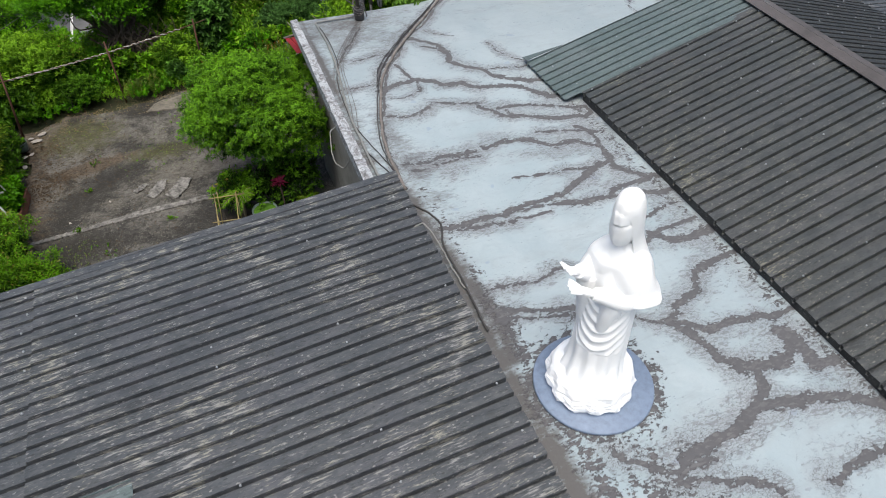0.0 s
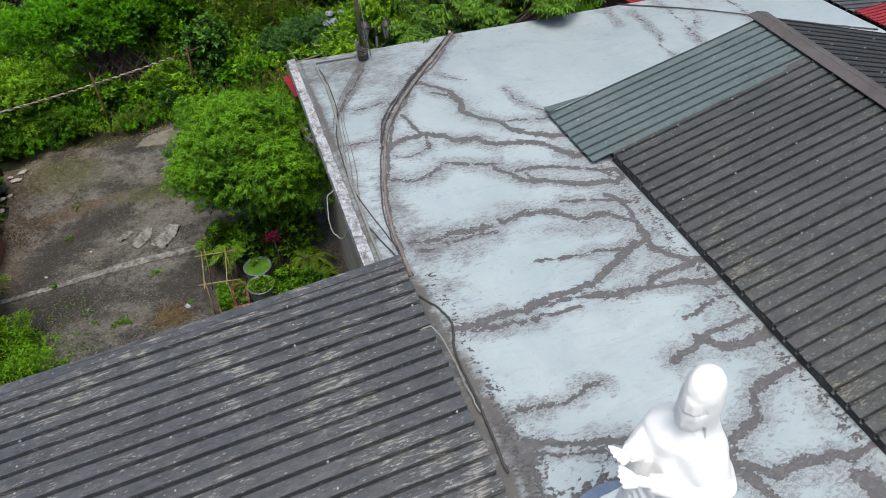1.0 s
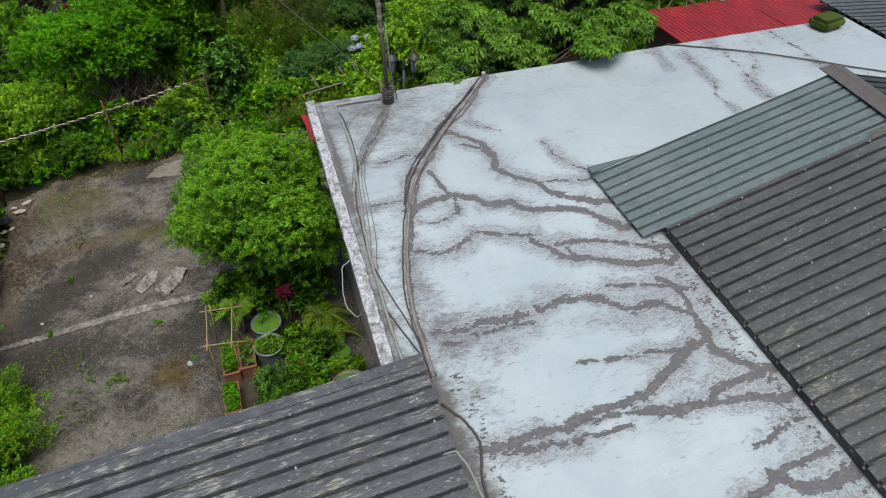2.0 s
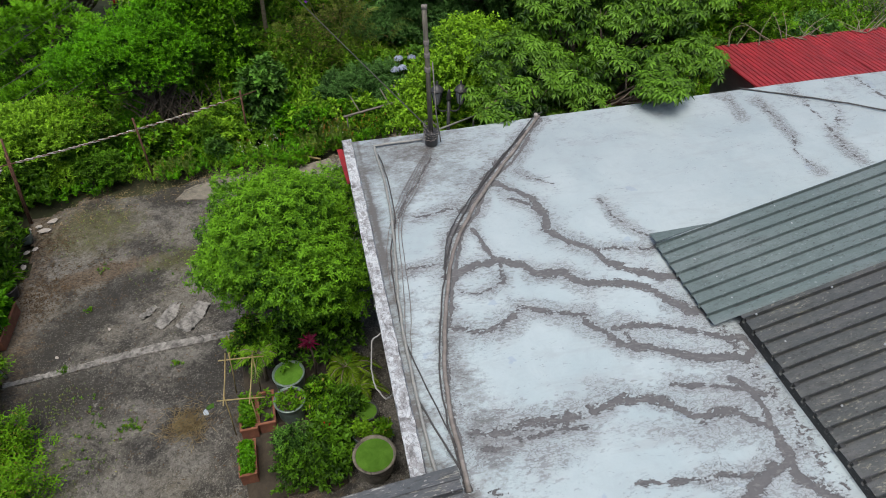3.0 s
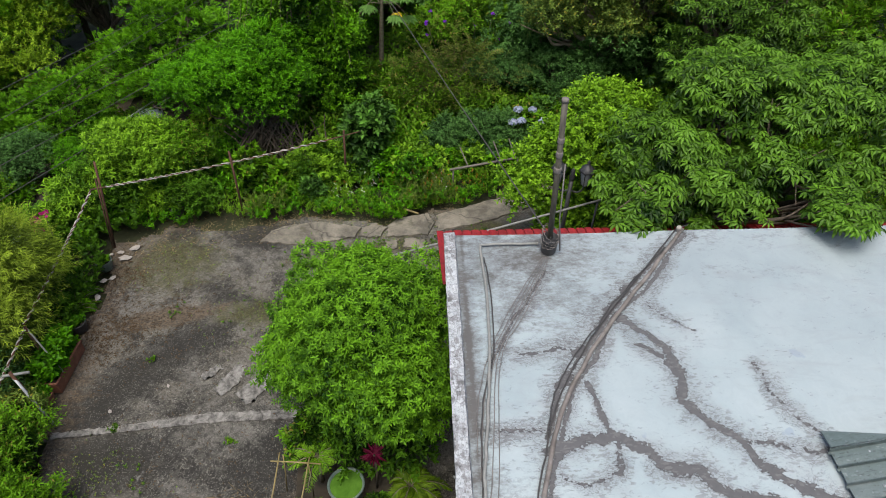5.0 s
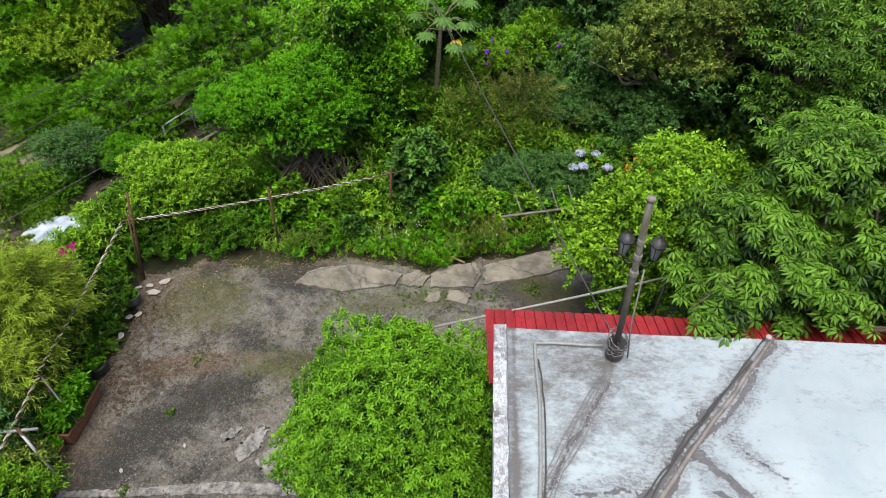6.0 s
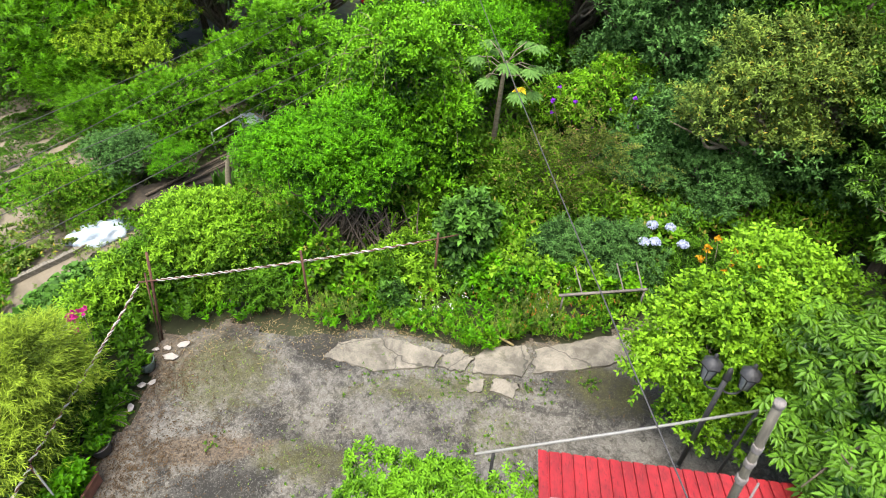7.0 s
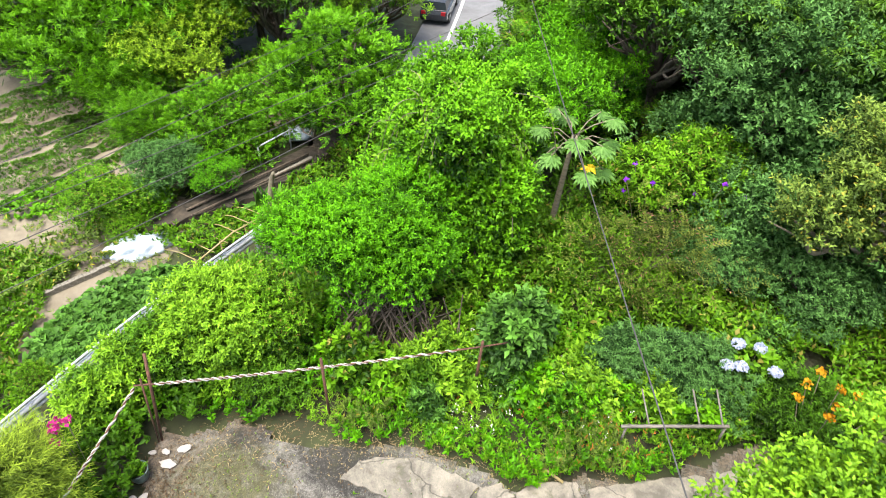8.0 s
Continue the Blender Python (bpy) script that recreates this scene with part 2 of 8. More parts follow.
def yard_concrete():
    """Old concrete worn down to its aggregate, stained brown and olive, with darker damp places."""
    m, t, b = graph("weathered_concrete", 0.9)
    v = coords(t)
    big = noise_tex(t, v, 0.85, 8, 0.66, 1.0)
    mid = noise_tex(t, v, 4.5, 7, 0.74, 0.6)
    fine = noise_tex(t, v, 20, 7, 0.82, 0.3)
    pebble, joint = cells(t, warped(t, v, 30, 0.012), 46)
    small, _ = cells(t, warped(t, v, 60, 0.006), 95)
    bleached = attribute(t, "bleached")
    tone = math_node(t, "ADD", math_node(t, "ADD", big, math_node(t, "MULTIPLY", bleached, 0.07)), math_node(t, "MULTIPLY", math_node(t, "SUBTRACT", mid, 0.5), 0.45))
    tone = math_node(t, "SUBTRACT", tone, math_node(t, "MULTIPLY", attribute(t, "wet"), 0.34))
    col = mix(t, ramp(t, tone, 0.42, 0.66), (0.0185, 0.0168, 0.0142), (0.138, 0.130, 0.115))
    col = mix(t, ramp(t, noise_tex(t, v, 0.55, 6, 0.7, 0.8), 0.40, 0.60, 0, 0.7), col, mix(t, ramp(t, tone, 0.42, 0.66), (0.0185, 0.0158, 0.0100), (0.106, 0.090, 0.060)))
    rough_half = ramp(t, bleached, 0, 1, 1.0, 0.6)
    col = mix(t, math_node(t, "MULTIPLY", ramp(t, fine, 0.46, 0.60, 0, 0.75), rough_half), col, (0.0180, 0.0165, 0.0138))
    grit = noise_tex(t, v, 9, 9, 0.86, 1.2)
    dry = math_node(t, "SUBTRACT", 1.0, attribute(t, "wet"))
    scaled = math_node(t, "MULTIPLY", ramp(t, math_node(t, "ADD", grit, math_node(t, "MULTIPLY", math_node(t, "SUBTRACT", big, 0.5), 0.35)), 0.475, 0.575, 0, 0.75), math_node(t, "MULTIPLY", dry, ramp(t, bleached, 0, 1, 0.5, 1.0)))
    col = mix(t, scaled, col, mix(t, small, (0.100, 0.093, 0.080), (0.205, 0.194, 0.170)))
    col = mix(t, ramp(t, grit, 0.38, 0.47, 0.75, 0), col, (0.0150, 0.0138, 0.0112))
    bare = math_node(t, "MULTIPLY", math_node(t, "MULTIPLY", rough_half, dry), ramp(t, mid, 0.44, 0.60, 0.0, 1.0))
    col = mix(t, math_node(t, "MULTIPLY", ramp(t, pebble, 0.80, 0.86, 0, 0.7), bare), col, mix(t, small, (0.10, 0.094, 0.082), (0.25, 0.236, 0.205)))
    col = mix(t, math_node(t, "MULTIPLY", ramp(t, pebble, 0.10, 0.16, 0.6, 0), bare), col, (0.014, 0.0132, 0.0112))
    col = mix(t, math_node(t, "MULTIPLY", ramp(t, small, 0.90, 0.94, 0, 0.5), rough_half), col, (0.19, 0.180, 0.158))
    moss = math_node(t, "ADD", attribute(t, "moss"), math_node(t, "MULTIPLY", math_node(t, "SUBTRACT", noise_tex(t, v, 5, 8, 0.8), 0.5), 2.2))
    col = mix(t, ramp(t, moss, 0.42, 0.95, 0, 0.8), col, mix(t, small, (0.030, 0.030, 0.009), (0.080, 0.076, 0.022)))
    soil = math_node(t, "ADD", attribute(t, "soil"), math_node(t, "MULTIPLY", math_node(t, "SUBTRACT", noise_tex(t, v, 7, 7, 0.78), 0.5), 2.0))
    col = mix(t, ramp(t, soil, 0.5, 0.85, 0, 0.8), col, mix(t, pebble, (0.0363, 0.0265, 0.0172), (0.120, 0.086, 0.053)))
    pale = math_node(t, "ADD", attribute(t, "pale"), math_node(t, "MULTIPLY", math_node(t, "SUBTRACT", noise_tex(t, v, 8, 7, 0.8), 0.5), 2.4))
    col = mix(t, ramp(t, pale, 0.55, 0.85, 0, 0.7), col, (0.2376, 0.2277, 0.2145))
    t.links.new(col, b.inputs["Base Color"])
    bump(t, b, math_node(t, "ADD", fine, math_node(t, "MULTIPLY", joint, 1.5)), 0.6, 0.008)
    return m


def path_concrete():
    """Pale broken concrete, stained and mossy, with fine cracks."""
    m, t, b = graph("pale_concrete", 0.9)
    v = coords(t)
    big, mid, fine = noise_tex(t, v, 1.6, 6, 0.65, 0.5), noise_tex(t, v, 7, 7, 0.75, 0.4), noise_tex(t, v, 40, 5, 0.75)
    col = mix(t, ramp(t, math_node(t, "ADD", big, math_node(t, "MULTIPLY", math_node(t, "SUBTRACT", mid, 0.5), 0.6)), 0.36, 0.62), (0.092, 0.083, 0.065), (0.225, 0.200, 0.158))
    col = mix(t, ramp(t, fine, 0.5, 0.7, 0, 0.5), col, (0.0697, 0.0662, 0.0558))
    col = mix(t, ramp(t, noise_tex(t, v, 2.6, 6, 0.75), 0.56, 0.66, 0, 0.55), col, (0.0523, 0.0558, 0.0209))
    _, edge = cells(t, warped(t, v, 4, 0.25), 0.7)
    col = mix(t, ramp(t, edge, 0.003, 0.010, 0.6, 0), col, (0.0209, 0.0195, 0.0153))
    t.links.new(col, b.inputs["Base Color"])
    bump(t, b, math_node(t, "ADD", mid, fine), 0.5, 0.008)
    return m


def plain(name, colour, rough=0.6, metal=0.0, tone=0.72):
    m, t, b = graph(name, rough, metal)
    n = noise_tex(t, coords(t), 18, 4, 0.65)
    dark = tuple(c * tone for c in colour)
    t.links.new(mix(t, ramp(t, n, 0.3, 0.7), dark, colour), b.inputs["Base Color"])
    bump(t, b, n, 0.15, 0.003)
    return m


SLAB_PAINT = painted_slab()
ROOF_DARK = metal_roof("charcoal_roof_sheet", (0.055, 0.063, 0.071), (0.29, 0.285, 0.275), (0.034, 0.038, 0.043), 0.648, 0.7)
ROOF_DARK_R = metal_roof("dark_roof_sheet", (0.052, 0.059, 0.061), (0.20, 0.195, 0.165), (0.028, 0.031, 0.032), 0.665)
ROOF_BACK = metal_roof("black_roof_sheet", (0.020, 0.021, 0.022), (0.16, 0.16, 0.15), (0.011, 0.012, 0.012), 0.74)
ROOF_GREEN = metal_roof("grey_green_roof_sheet", (0.098, 0.132, 0.132), (0.20, 0.235, 0.24), (0.074, 0.100, 0.100), 0.72)
ROOF_RED = metal_roof("red_roof_sheet", (0.290, 0.012, 0.017), (0.24, 0.035, 0.032), (0.150, 0.008, 0.010), 0.72)
RIDGE = rough_surface("ridge_cap_metal", (0.0990, 0.0858, 0.0825), (0.0594, 0.0528, 0.0515), 2, 30, 0.6)
YARD = yard_concrete()
FLAG = path_concrete()
CEMENT = rough_surface("cement_patch", (0.30, 0.285, 0.262), (0.055, 0.052, 0.047), 11, 70, 0.9, 0.9)
WALL = rough_surface("rendered_wall", (0.2772, 0.2640, 0.2442), (0.1716, 0.1650, 0.1518), 1.5, 30, 0.9)
KERB = kerb_paint()
SOIL = rough_surface("soil_and_litter", (0.0627, 0.0462, 0.0297), (0.0198, 0.0172, 0.0119), 2.5, 30, 0.95, 0.8)
GROUND = rough_surface("undergrowth_ground", (0.0363, 0.0495, 0.0092), (0.0198, 0.0198, 0.0079), 1.3, 14, 0.95, 0.9)
STRAW = rough_surface("dry_straw", (0.2772, 0.2178, 0.0990), (0.1452, 0.1056, 0.0528), 8, 60, 0.9)
TILE = rough_surface("red_roof_tile", (0.2772, 0.0858, 0.0462), (0.1716, 0.0528, 0.0330), 3, 30, 0.8)
GLASS_DARK = plain("dark_car_glass", (0.02, 0.025, 0.03), 0.08)
CAR_PAINT = plain("dark_grey_car_paint", (0.0660, 0.0726, 0.0858), 0.25, 0.4)
TYRE = plain("black_tyre", (0.02, 0.02, 0.02), 0.85)
LAMP_RED = plain("red_tail_lamp", (0.3630, 0.0132, 0.0198), 0.25)
TARP = rough_surface("white_plastic_sheet", (0.46, 0.50, 0.54), (0.24, 0.30, 0.37), 1.6, 12, 0.5, 0.5)
IRON = plain("dark_cast_iron", (0.0330, 0.0330, 0.0343), 0.5)
LANTERN_GLASS = plain("frosted_lantern_glass", (0.50, 0.52, 0.54), 0.25)
EARTH = rough_surface("dry_field_earth", (0.200, 0.168, 0.118), (0.118, 0.098, 0.066), 0.8, 9, 0.95, 0.8)
ASPHALT = rough_surface("grey_asphalt", (0.1584, 0.1584, 0.1650), (0.1122, 0.1122, 0.1155), 0.7, 40, 0.9, 0.3)
BARK = rough_surface("bark", (0.1122, 0.0858, 0.0594), (0.0396, 0.0297, 0.0198), 4, 40, 0.9, 0.9, stretch=(4, 4, 0.7))
BARK_PALE = rough_surface("pale_bark", (0.2244, 0.1980, 0.1320), (0.1122, 0.0924, 0.0594), 5, 40, 0.85, 0.7, stretch=(2, 2, 6))
WHITE = plain("white_glazed_stone", (0.92, 0.92, 0.91), 0.4, tone=0.98)
WHITE.node_tree.nodes["Principled BSDF"].inputs["Subsurface Weight"].default_value = 0.4
WHITE.node_tree.nodes["Principled BSDF"].inputs["Subsurface Radius"].default_value = (0.08, 0.08, 0.08)
BLUE_GREY = plain("blue_grey_disc", (0.1980, 0.2541, 0.3498), 0.6)
LINE_PAINT = plain("road_line_paint", (0.80, 0.80, 0.78), 0.7)
PVC = plain("grey_plastic_pipe", (0.25, 0.25, 0.235), 0.5)
CABLE = plain("black_cable", (0.0561, 0.0528, 0.0515), 0.6)
CABLE_GREY = plain("grey_cable", (0.1782, 0.1617, 0.1518), 0.6)
RUST = rough_surface("rusty_steel", (0.1320, 0.0561, 0.0297), (0.0495, 0.0231, 0.0145), 9, 50, 0.85, 0.5)
STEEL = rough_surface("galvanised_steel", (0.4092, 0.4224, 0.4356), (0.2904, 0.3036, 0.3168), 4, 40, 0.5, 0.1, metal=0.25)
TERRACOTTA = rough_surface("terracotta", (0.2376, 0.0924, 0.0495), (0.1320, 0.0528, 0.0330), 6, 40, 0.85)
GLAZE = rough_surface("green_glazed_pot", (0.1452, 0.1980, 0.1716), (0.0660, 0.0924, 0.0792), 5, 30, 0.35, 0.1)
WATER_GREEN = rough_surface("duckweed_water", (0.070, 0.170, 0.003), (0.040, 0.110, 0.002), 7, 70, 0.9, 0.2)
BAMBOO = rough_surface("dry_bamboo", (0.3300, 0.2640, 0.1056), (0.1980, 0.1518, 0.0660), 4, 30, 0.6)
WOOD_GREY = rough_surface("grey_weathered_wood", (0.1980, 0.1782, 0.1518), (0.0990, 0.0858, 0.0726), 5, 30, 0.9, stretch=(1, 6, 6))
RUST_POLE = rough_surface("dull_galvanised_pole", (0.105, 0.095, 0.070), (0.042, 0.038, 0.028), 5, 40, 0.65, 0.3, stretch=(3, 3, 0.8))
MORTAR = rough_surface("brown_grey_mortar", (0.24, 0.215, 0.20), (0.12, 0.105, 0.095), 6, 50, 0.9, 0.8)
ROPE = rough_surface("dirty_white_rope", (0.50, 0.49, 0.45), (0.22, 0.20, 0.17), 9, 60, 0.8, 0.4)
ROPE_DARK = rough_surface("old_brown_rope", (0.40, 0.37, 0.32), (0.14, 0.12, 0.095), 9, 60, 0.9, 0.4)
STONE = rough_surface("pale_stone", (0.4092, 0.3762, 0.3432), (0.2640, 0.2376, 0.2112), 4, 30, 0.85)

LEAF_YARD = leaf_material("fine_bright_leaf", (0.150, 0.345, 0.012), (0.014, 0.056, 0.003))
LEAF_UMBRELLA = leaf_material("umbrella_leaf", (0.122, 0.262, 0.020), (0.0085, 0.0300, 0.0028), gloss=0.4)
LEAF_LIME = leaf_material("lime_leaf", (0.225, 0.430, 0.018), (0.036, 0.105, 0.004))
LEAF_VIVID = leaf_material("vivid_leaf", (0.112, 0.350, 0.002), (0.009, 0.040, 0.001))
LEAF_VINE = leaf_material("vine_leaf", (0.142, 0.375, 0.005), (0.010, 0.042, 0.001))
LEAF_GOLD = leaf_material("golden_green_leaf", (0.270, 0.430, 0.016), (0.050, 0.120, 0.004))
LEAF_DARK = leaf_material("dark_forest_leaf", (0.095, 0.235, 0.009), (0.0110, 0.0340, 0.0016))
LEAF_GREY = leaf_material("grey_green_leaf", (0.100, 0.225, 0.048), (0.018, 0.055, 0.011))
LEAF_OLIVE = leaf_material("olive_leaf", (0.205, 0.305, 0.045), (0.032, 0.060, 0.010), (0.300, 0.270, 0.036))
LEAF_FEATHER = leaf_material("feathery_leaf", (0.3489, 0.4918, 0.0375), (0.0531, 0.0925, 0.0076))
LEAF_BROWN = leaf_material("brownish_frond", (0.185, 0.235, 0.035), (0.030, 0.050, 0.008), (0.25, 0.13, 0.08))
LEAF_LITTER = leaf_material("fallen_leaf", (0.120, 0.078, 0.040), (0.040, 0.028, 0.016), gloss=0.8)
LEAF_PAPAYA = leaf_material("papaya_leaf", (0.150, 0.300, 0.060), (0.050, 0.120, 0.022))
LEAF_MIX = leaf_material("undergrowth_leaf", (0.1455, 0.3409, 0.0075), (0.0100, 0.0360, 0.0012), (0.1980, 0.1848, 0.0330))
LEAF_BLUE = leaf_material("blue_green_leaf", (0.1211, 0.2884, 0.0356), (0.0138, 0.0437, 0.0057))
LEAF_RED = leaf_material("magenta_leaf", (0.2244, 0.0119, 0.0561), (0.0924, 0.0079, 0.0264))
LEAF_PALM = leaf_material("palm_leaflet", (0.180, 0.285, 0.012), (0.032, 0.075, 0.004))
PETAL_BLUE = leaf_material("pale_blue_petal", (0.52, 0.55, 0.66), (0.38, 0.42, 0.58), gloss=0.7)
PETAL_PURPLE = leaf_material("purple_petal", (0.30, 0.05, 0.62), (0.18, 0.02, 0.42), gloss=0.7)
PETAL_ORANGE = leaf_material("orange_petal", (0.56, 0.30, 0.012), (0.44, 0.18, 0.008), gloss=0.7)
PETAL_RED = leaf_material("red_petal", (0.65, 0.04, 0.02), (0.45, 0.02, 0.02), gloss=0.7)
PETAL_WHITE = leaf_material("white_petal", (0.52, 0.52, 0.49), (0.40, 0.42, 0.34), gloss=0.7)


# ---- builders ----
def link(name, me, parent=None, label=""):
    ob = new(name, me)
    if parent:
        ob.parent = parent
    return tagged(ob, label)


def part(name, bm, material, parent=None, label="", smooth=False):
    """Links a bmesh as one mesh object under a thing or a part."""
    me = bpy.data.meshes.new(name)
    bm.to_mesh(me)
    bm.free()
    me.materials.append(material)
    if smooth:
        me.polygons.foreach_set("use_smooth", [True] * len(me.polygons))
    return link(name, me, parent, label)


def mesh_from(name, verts, faces, material, parent=None, label="", smooth=False):
    me = bpy.data.meshes.new(name)
    me.from_pydata([tuple(v) for v in verts], [], [tuple(f) for f in faces])
    me.materials.append(material)
    if smooth:
        me.polygons.foreach_set("use_smooth", [True] * len(me.polygons))
    return link(name, me, parent, label)


def thing(name, label, category, x=0.0, y=0.0, z=0.0, turn=0.0, group="", kind=""):
    ob = new(name)
    ob.empty_display_size = 0.1
    ob.matrix_basis = pose(x, y, z, 0, 0, turn)
    return tagged(ob, label, category, group, kind)


def box_into(bm, x0, x1, y0, y1, z0, z1, m=None, bevel=0.0):
    r = bmesh.ops.create_cube(bm, size=1.0)
    vs = r["verts"]
    for v in vs:
        v.co = Vector(((x0 + x1) / 2 + v.co.x * (x1 - x0), (y0 + y1) / 2 + v.co.y * (y1 - y0), (z0 + z1) / 2 + v.co.z * (z1 - z0)))
    if bevel:
        es = list({e for v in vs for e in v.link_edges})
        vs = list({v for f in bmesh.ops.bevel(bm, geom=es, offset=bevel, segments=2, affect="EDGES")["faces"] for v in f.verts} | {v for v in vs if v.is_valid})
    if m is not None:
        bmesh.ops.transform(bm, matrix=m, verts=vs)
    return bm


def box(name, x0, x1, y0, y1, z0, z1, material, parent=None, label="", bevel=0.008):
    return part(name, box_into(bmesh.new(), x0, x1, y0, y1, z0, z1, None, bevel), material, parent, label)


def tube_data(points, radii, sides=8, start=0):
    """Verts and faces of a tube along points; radii: one number or one a point."""
    pts = [Vector(p) for p in points]
    radii = [radii] * len(pts) if isinstance(radii, (int, float)) else radii
    verts, faces = [], []
    side = None
    for i, p in enumerate(pts):
        d = (pts[min(i + 1, len(pts) - 1)] - pts[max(i - 1, 0)]).normalized()
        if side is None:
            side = d.orthogonal().normalized()
        side = (side - d * side.dot(d)).normalized()
        other = d.cross(side)
        for k in range(sides):
            a = 2 * math.pi * k / sides
            verts.append(p + (side * math.cos(a) + other * math.sin(a)) * radii[i])
    for i in range(len(pts) - 1):
        for k in range(sides):
            a, b = i * sides + k, i * sides + (k + 1) % sides
            faces.append((start + a, start + b, start + b + sides, start + a + sides))
    faces.append(tuple(start + k for k in reversed(range(sides))))
    faces.append(tuple(start + (len(pts) - 1) * sides + k for k in range(sides)))
    return verts, faces


def smooth_path(points, steps=6):
    """A Catmull-Rom line through points."""
    p = [Vector(q) for q in points]
    p = [p[0] * 2 - p[1], *p, p[-1] * 2 - p[-2]]
    out = []
    for i in range(1, len(p) - 2):
        for s in range(steps):
            t = s / steps
            out.append(0.5 * (2 * p[i] + (p[i + 1] - p[i - 1]) * t + (2 * p[i - 1] - 5 * p[i] + 4 * p[i + 1] - p[i + 2]) * t * t + (3 * p[i] - p[i - 1] - 3 * p[i + 1] + p[i + 2]) * t ** 3))
    return [*out, p[-2]]


def tube(name, points, radii, material, parent=None, label="", sides=8, steps=0):
    if steps:
        n = len(points)
        points = smooth_path(points, steps)
        if not isinstance(radii, (int, float)):
            radii = list(np.interp(np.linspace(0, n - 1, len(points)), range(n), radii))
    v, f = tube_data(points, radii, sides)
    return mesh_from(name, v, f, material, parent, label, True)


def lathe(name, profile, material, parent=None, label="", sides=28, wobble=0.0, rng=None):
    """A turned shape from (radius, height) pairs, closed at both ends."""
    verts, faces = [], []
    for r, z in profile:
        for k in range(sides):
            a = 2 * math.pi * k / sides
            rr = r * (1 + (wobble * (rng.random() - 0.5) if rng else 0))
            verts.append((rr * math.cos(a), rr * math.sin(a), z))
    for i in range(len(profile) - 1):
        for k in range(sides):
            a, b = i * sides + k, i * sides + (k + 1) % sides
            faces.append((a, b, b + sides, a + sides))
    faces.append(tuple(reversed(range(sides))))
    faces.append(tuple((len(profile) - 1) * sides + k for k in range(sides)))
    return mesh_from(name, verts, faces, material, parent, label, True)


def lattice(x, y, seed, scale):
    """Smooth value noise in the plane, 0 to 1."""
    x, y = np.asarray(x, float) * scale, np.asarray(y, float) * scale
    xi, yi = np.floor(x).astype(np.int64), np.floor(y).astype(np.int64)
    fx, fy = x - xi, y - yi
    fx, fy = fx * fx * (3 - 2 * fx), fy * fy * (3 - 2 * fy)

    def h(a, b):
        n = (a * 374761393 + b * 668265263 + seed * 982451653) & 0x7FFFFFFF
        n = ((n ^ (n >> 13)) * 1274126177) & 0x7FFFFFFF
        return ((n ^ (n >> 16)) & 0xFFFF) / 65535.0

    return (h(xi, yi) * (1 - fx) + h(xi + 1, yi) * fx) * (1 - fy) + (h(xi, yi + 1) * (1 - fx) + h(xi + 1, yi + 1) * fx) * fy


def grid_mesh(name, xs, ys, height, material, parent=None, label="", keep=None, attributes=None):
    """A sheet over the plan; height(x, y), keep(x, y) and attributes work on arrays."""
    gx, gy = np.meshgrid(xs, ys, indexing="ij")
    gz = height(gx, gy)
    nx, ny = gx.shape
    idx = np.arange(nx * ny).reshape(nx, ny)
    quads = np.stack([idx[:-1, :-1], idx[1:, :-1], idx[1:, 1:], idx[:-1, 1:]], -1).reshape(-1, 4)
    if keep is not None:
        k = keep(gx, gy).ravel()
        quads = quads[k[quads].all(axis=1)]
    me = fast_mesh(name, np.stack([gx.ravel(), gy.ravel(), gz.ravel()], -1), quads)
    me.materials.append(material)
    for key, fn in (attributes or {}).items():
        a = me.attributes.new(key, "FLOAT", "POINT")
        a.data.foreach_set("value", fn(gx, gy).ravel().astype(np.float32))
    me.polygons.foreach_set("use_smooth", np.ones(len(me.polygons), bool))
    return link(name, me, parent, label)


def fast_mesh(name, verts, faces):
    """verts (n, 3) and faces (m, k) as arrays."""
    me = bpy.data.meshes.new(name)
    m, k = faces.shape
    me.vertices.add(len(verts))
    me.vertices.foreach_set("co", np.ascontiguousarray(verts, np.float32).ravel())
    me.loops.add(m * k)
    me.loops.foreach_set("vertex_index", np.ascontiguousarray(faces, np.int32).ravel())
    me.polygons.add(m)
    me.polygons.foreach_set("loop_start", np.arange(0, m * k, k, dtype=np.int32))
    me.update(calc_edges=True)
    return me


# ---- foliage ----
def unit(a):
    return a / np.maximum(np.linalg.norm(a, axis=-1, keepdims=True), 1e-9)


def blades(name, P, D, N, L, W, material, parent=None, label="", fold=0.22, bend=0.12, fresh_lit=None):
    """One mesh of many leaves: P the foot, D the way it points, N the side that it turns up, L long and W wide."""
    D = unit(D)
    S = unit(np.cross(D, N))
    U = np.cross(S, D)
    L, W = np.broadcast_to(L, len(P))[:, None], np.broadcast_to(W, len(P))[:, None]
    mid = P + D * L * 0.45
    v = np.stack([P, mid - S * W / 2 + U * W * fold, P + D * L - U * L * bend, mid + S * W / 2 + U * W * fold], 1).reshape(-1, 3)
    b = np.arange(len(P))[:, None] * 4
    f = np.concatenate([b + [0, 3, 2], b + [0, 2, 1]], 1).reshape(-1, 3)
    me = fast_mesh(name, v, f)
    me.materials.append(material)
    a = me.attributes.new("fresh_lit", "FLOAT", "POINT")
    a.data.foreach_set("value", np.repeat(np.full(len(P), 0.5) if fresh_lit is None else fresh_lit, 4).astype(np.float32))
    return link(name, me, parent, label)


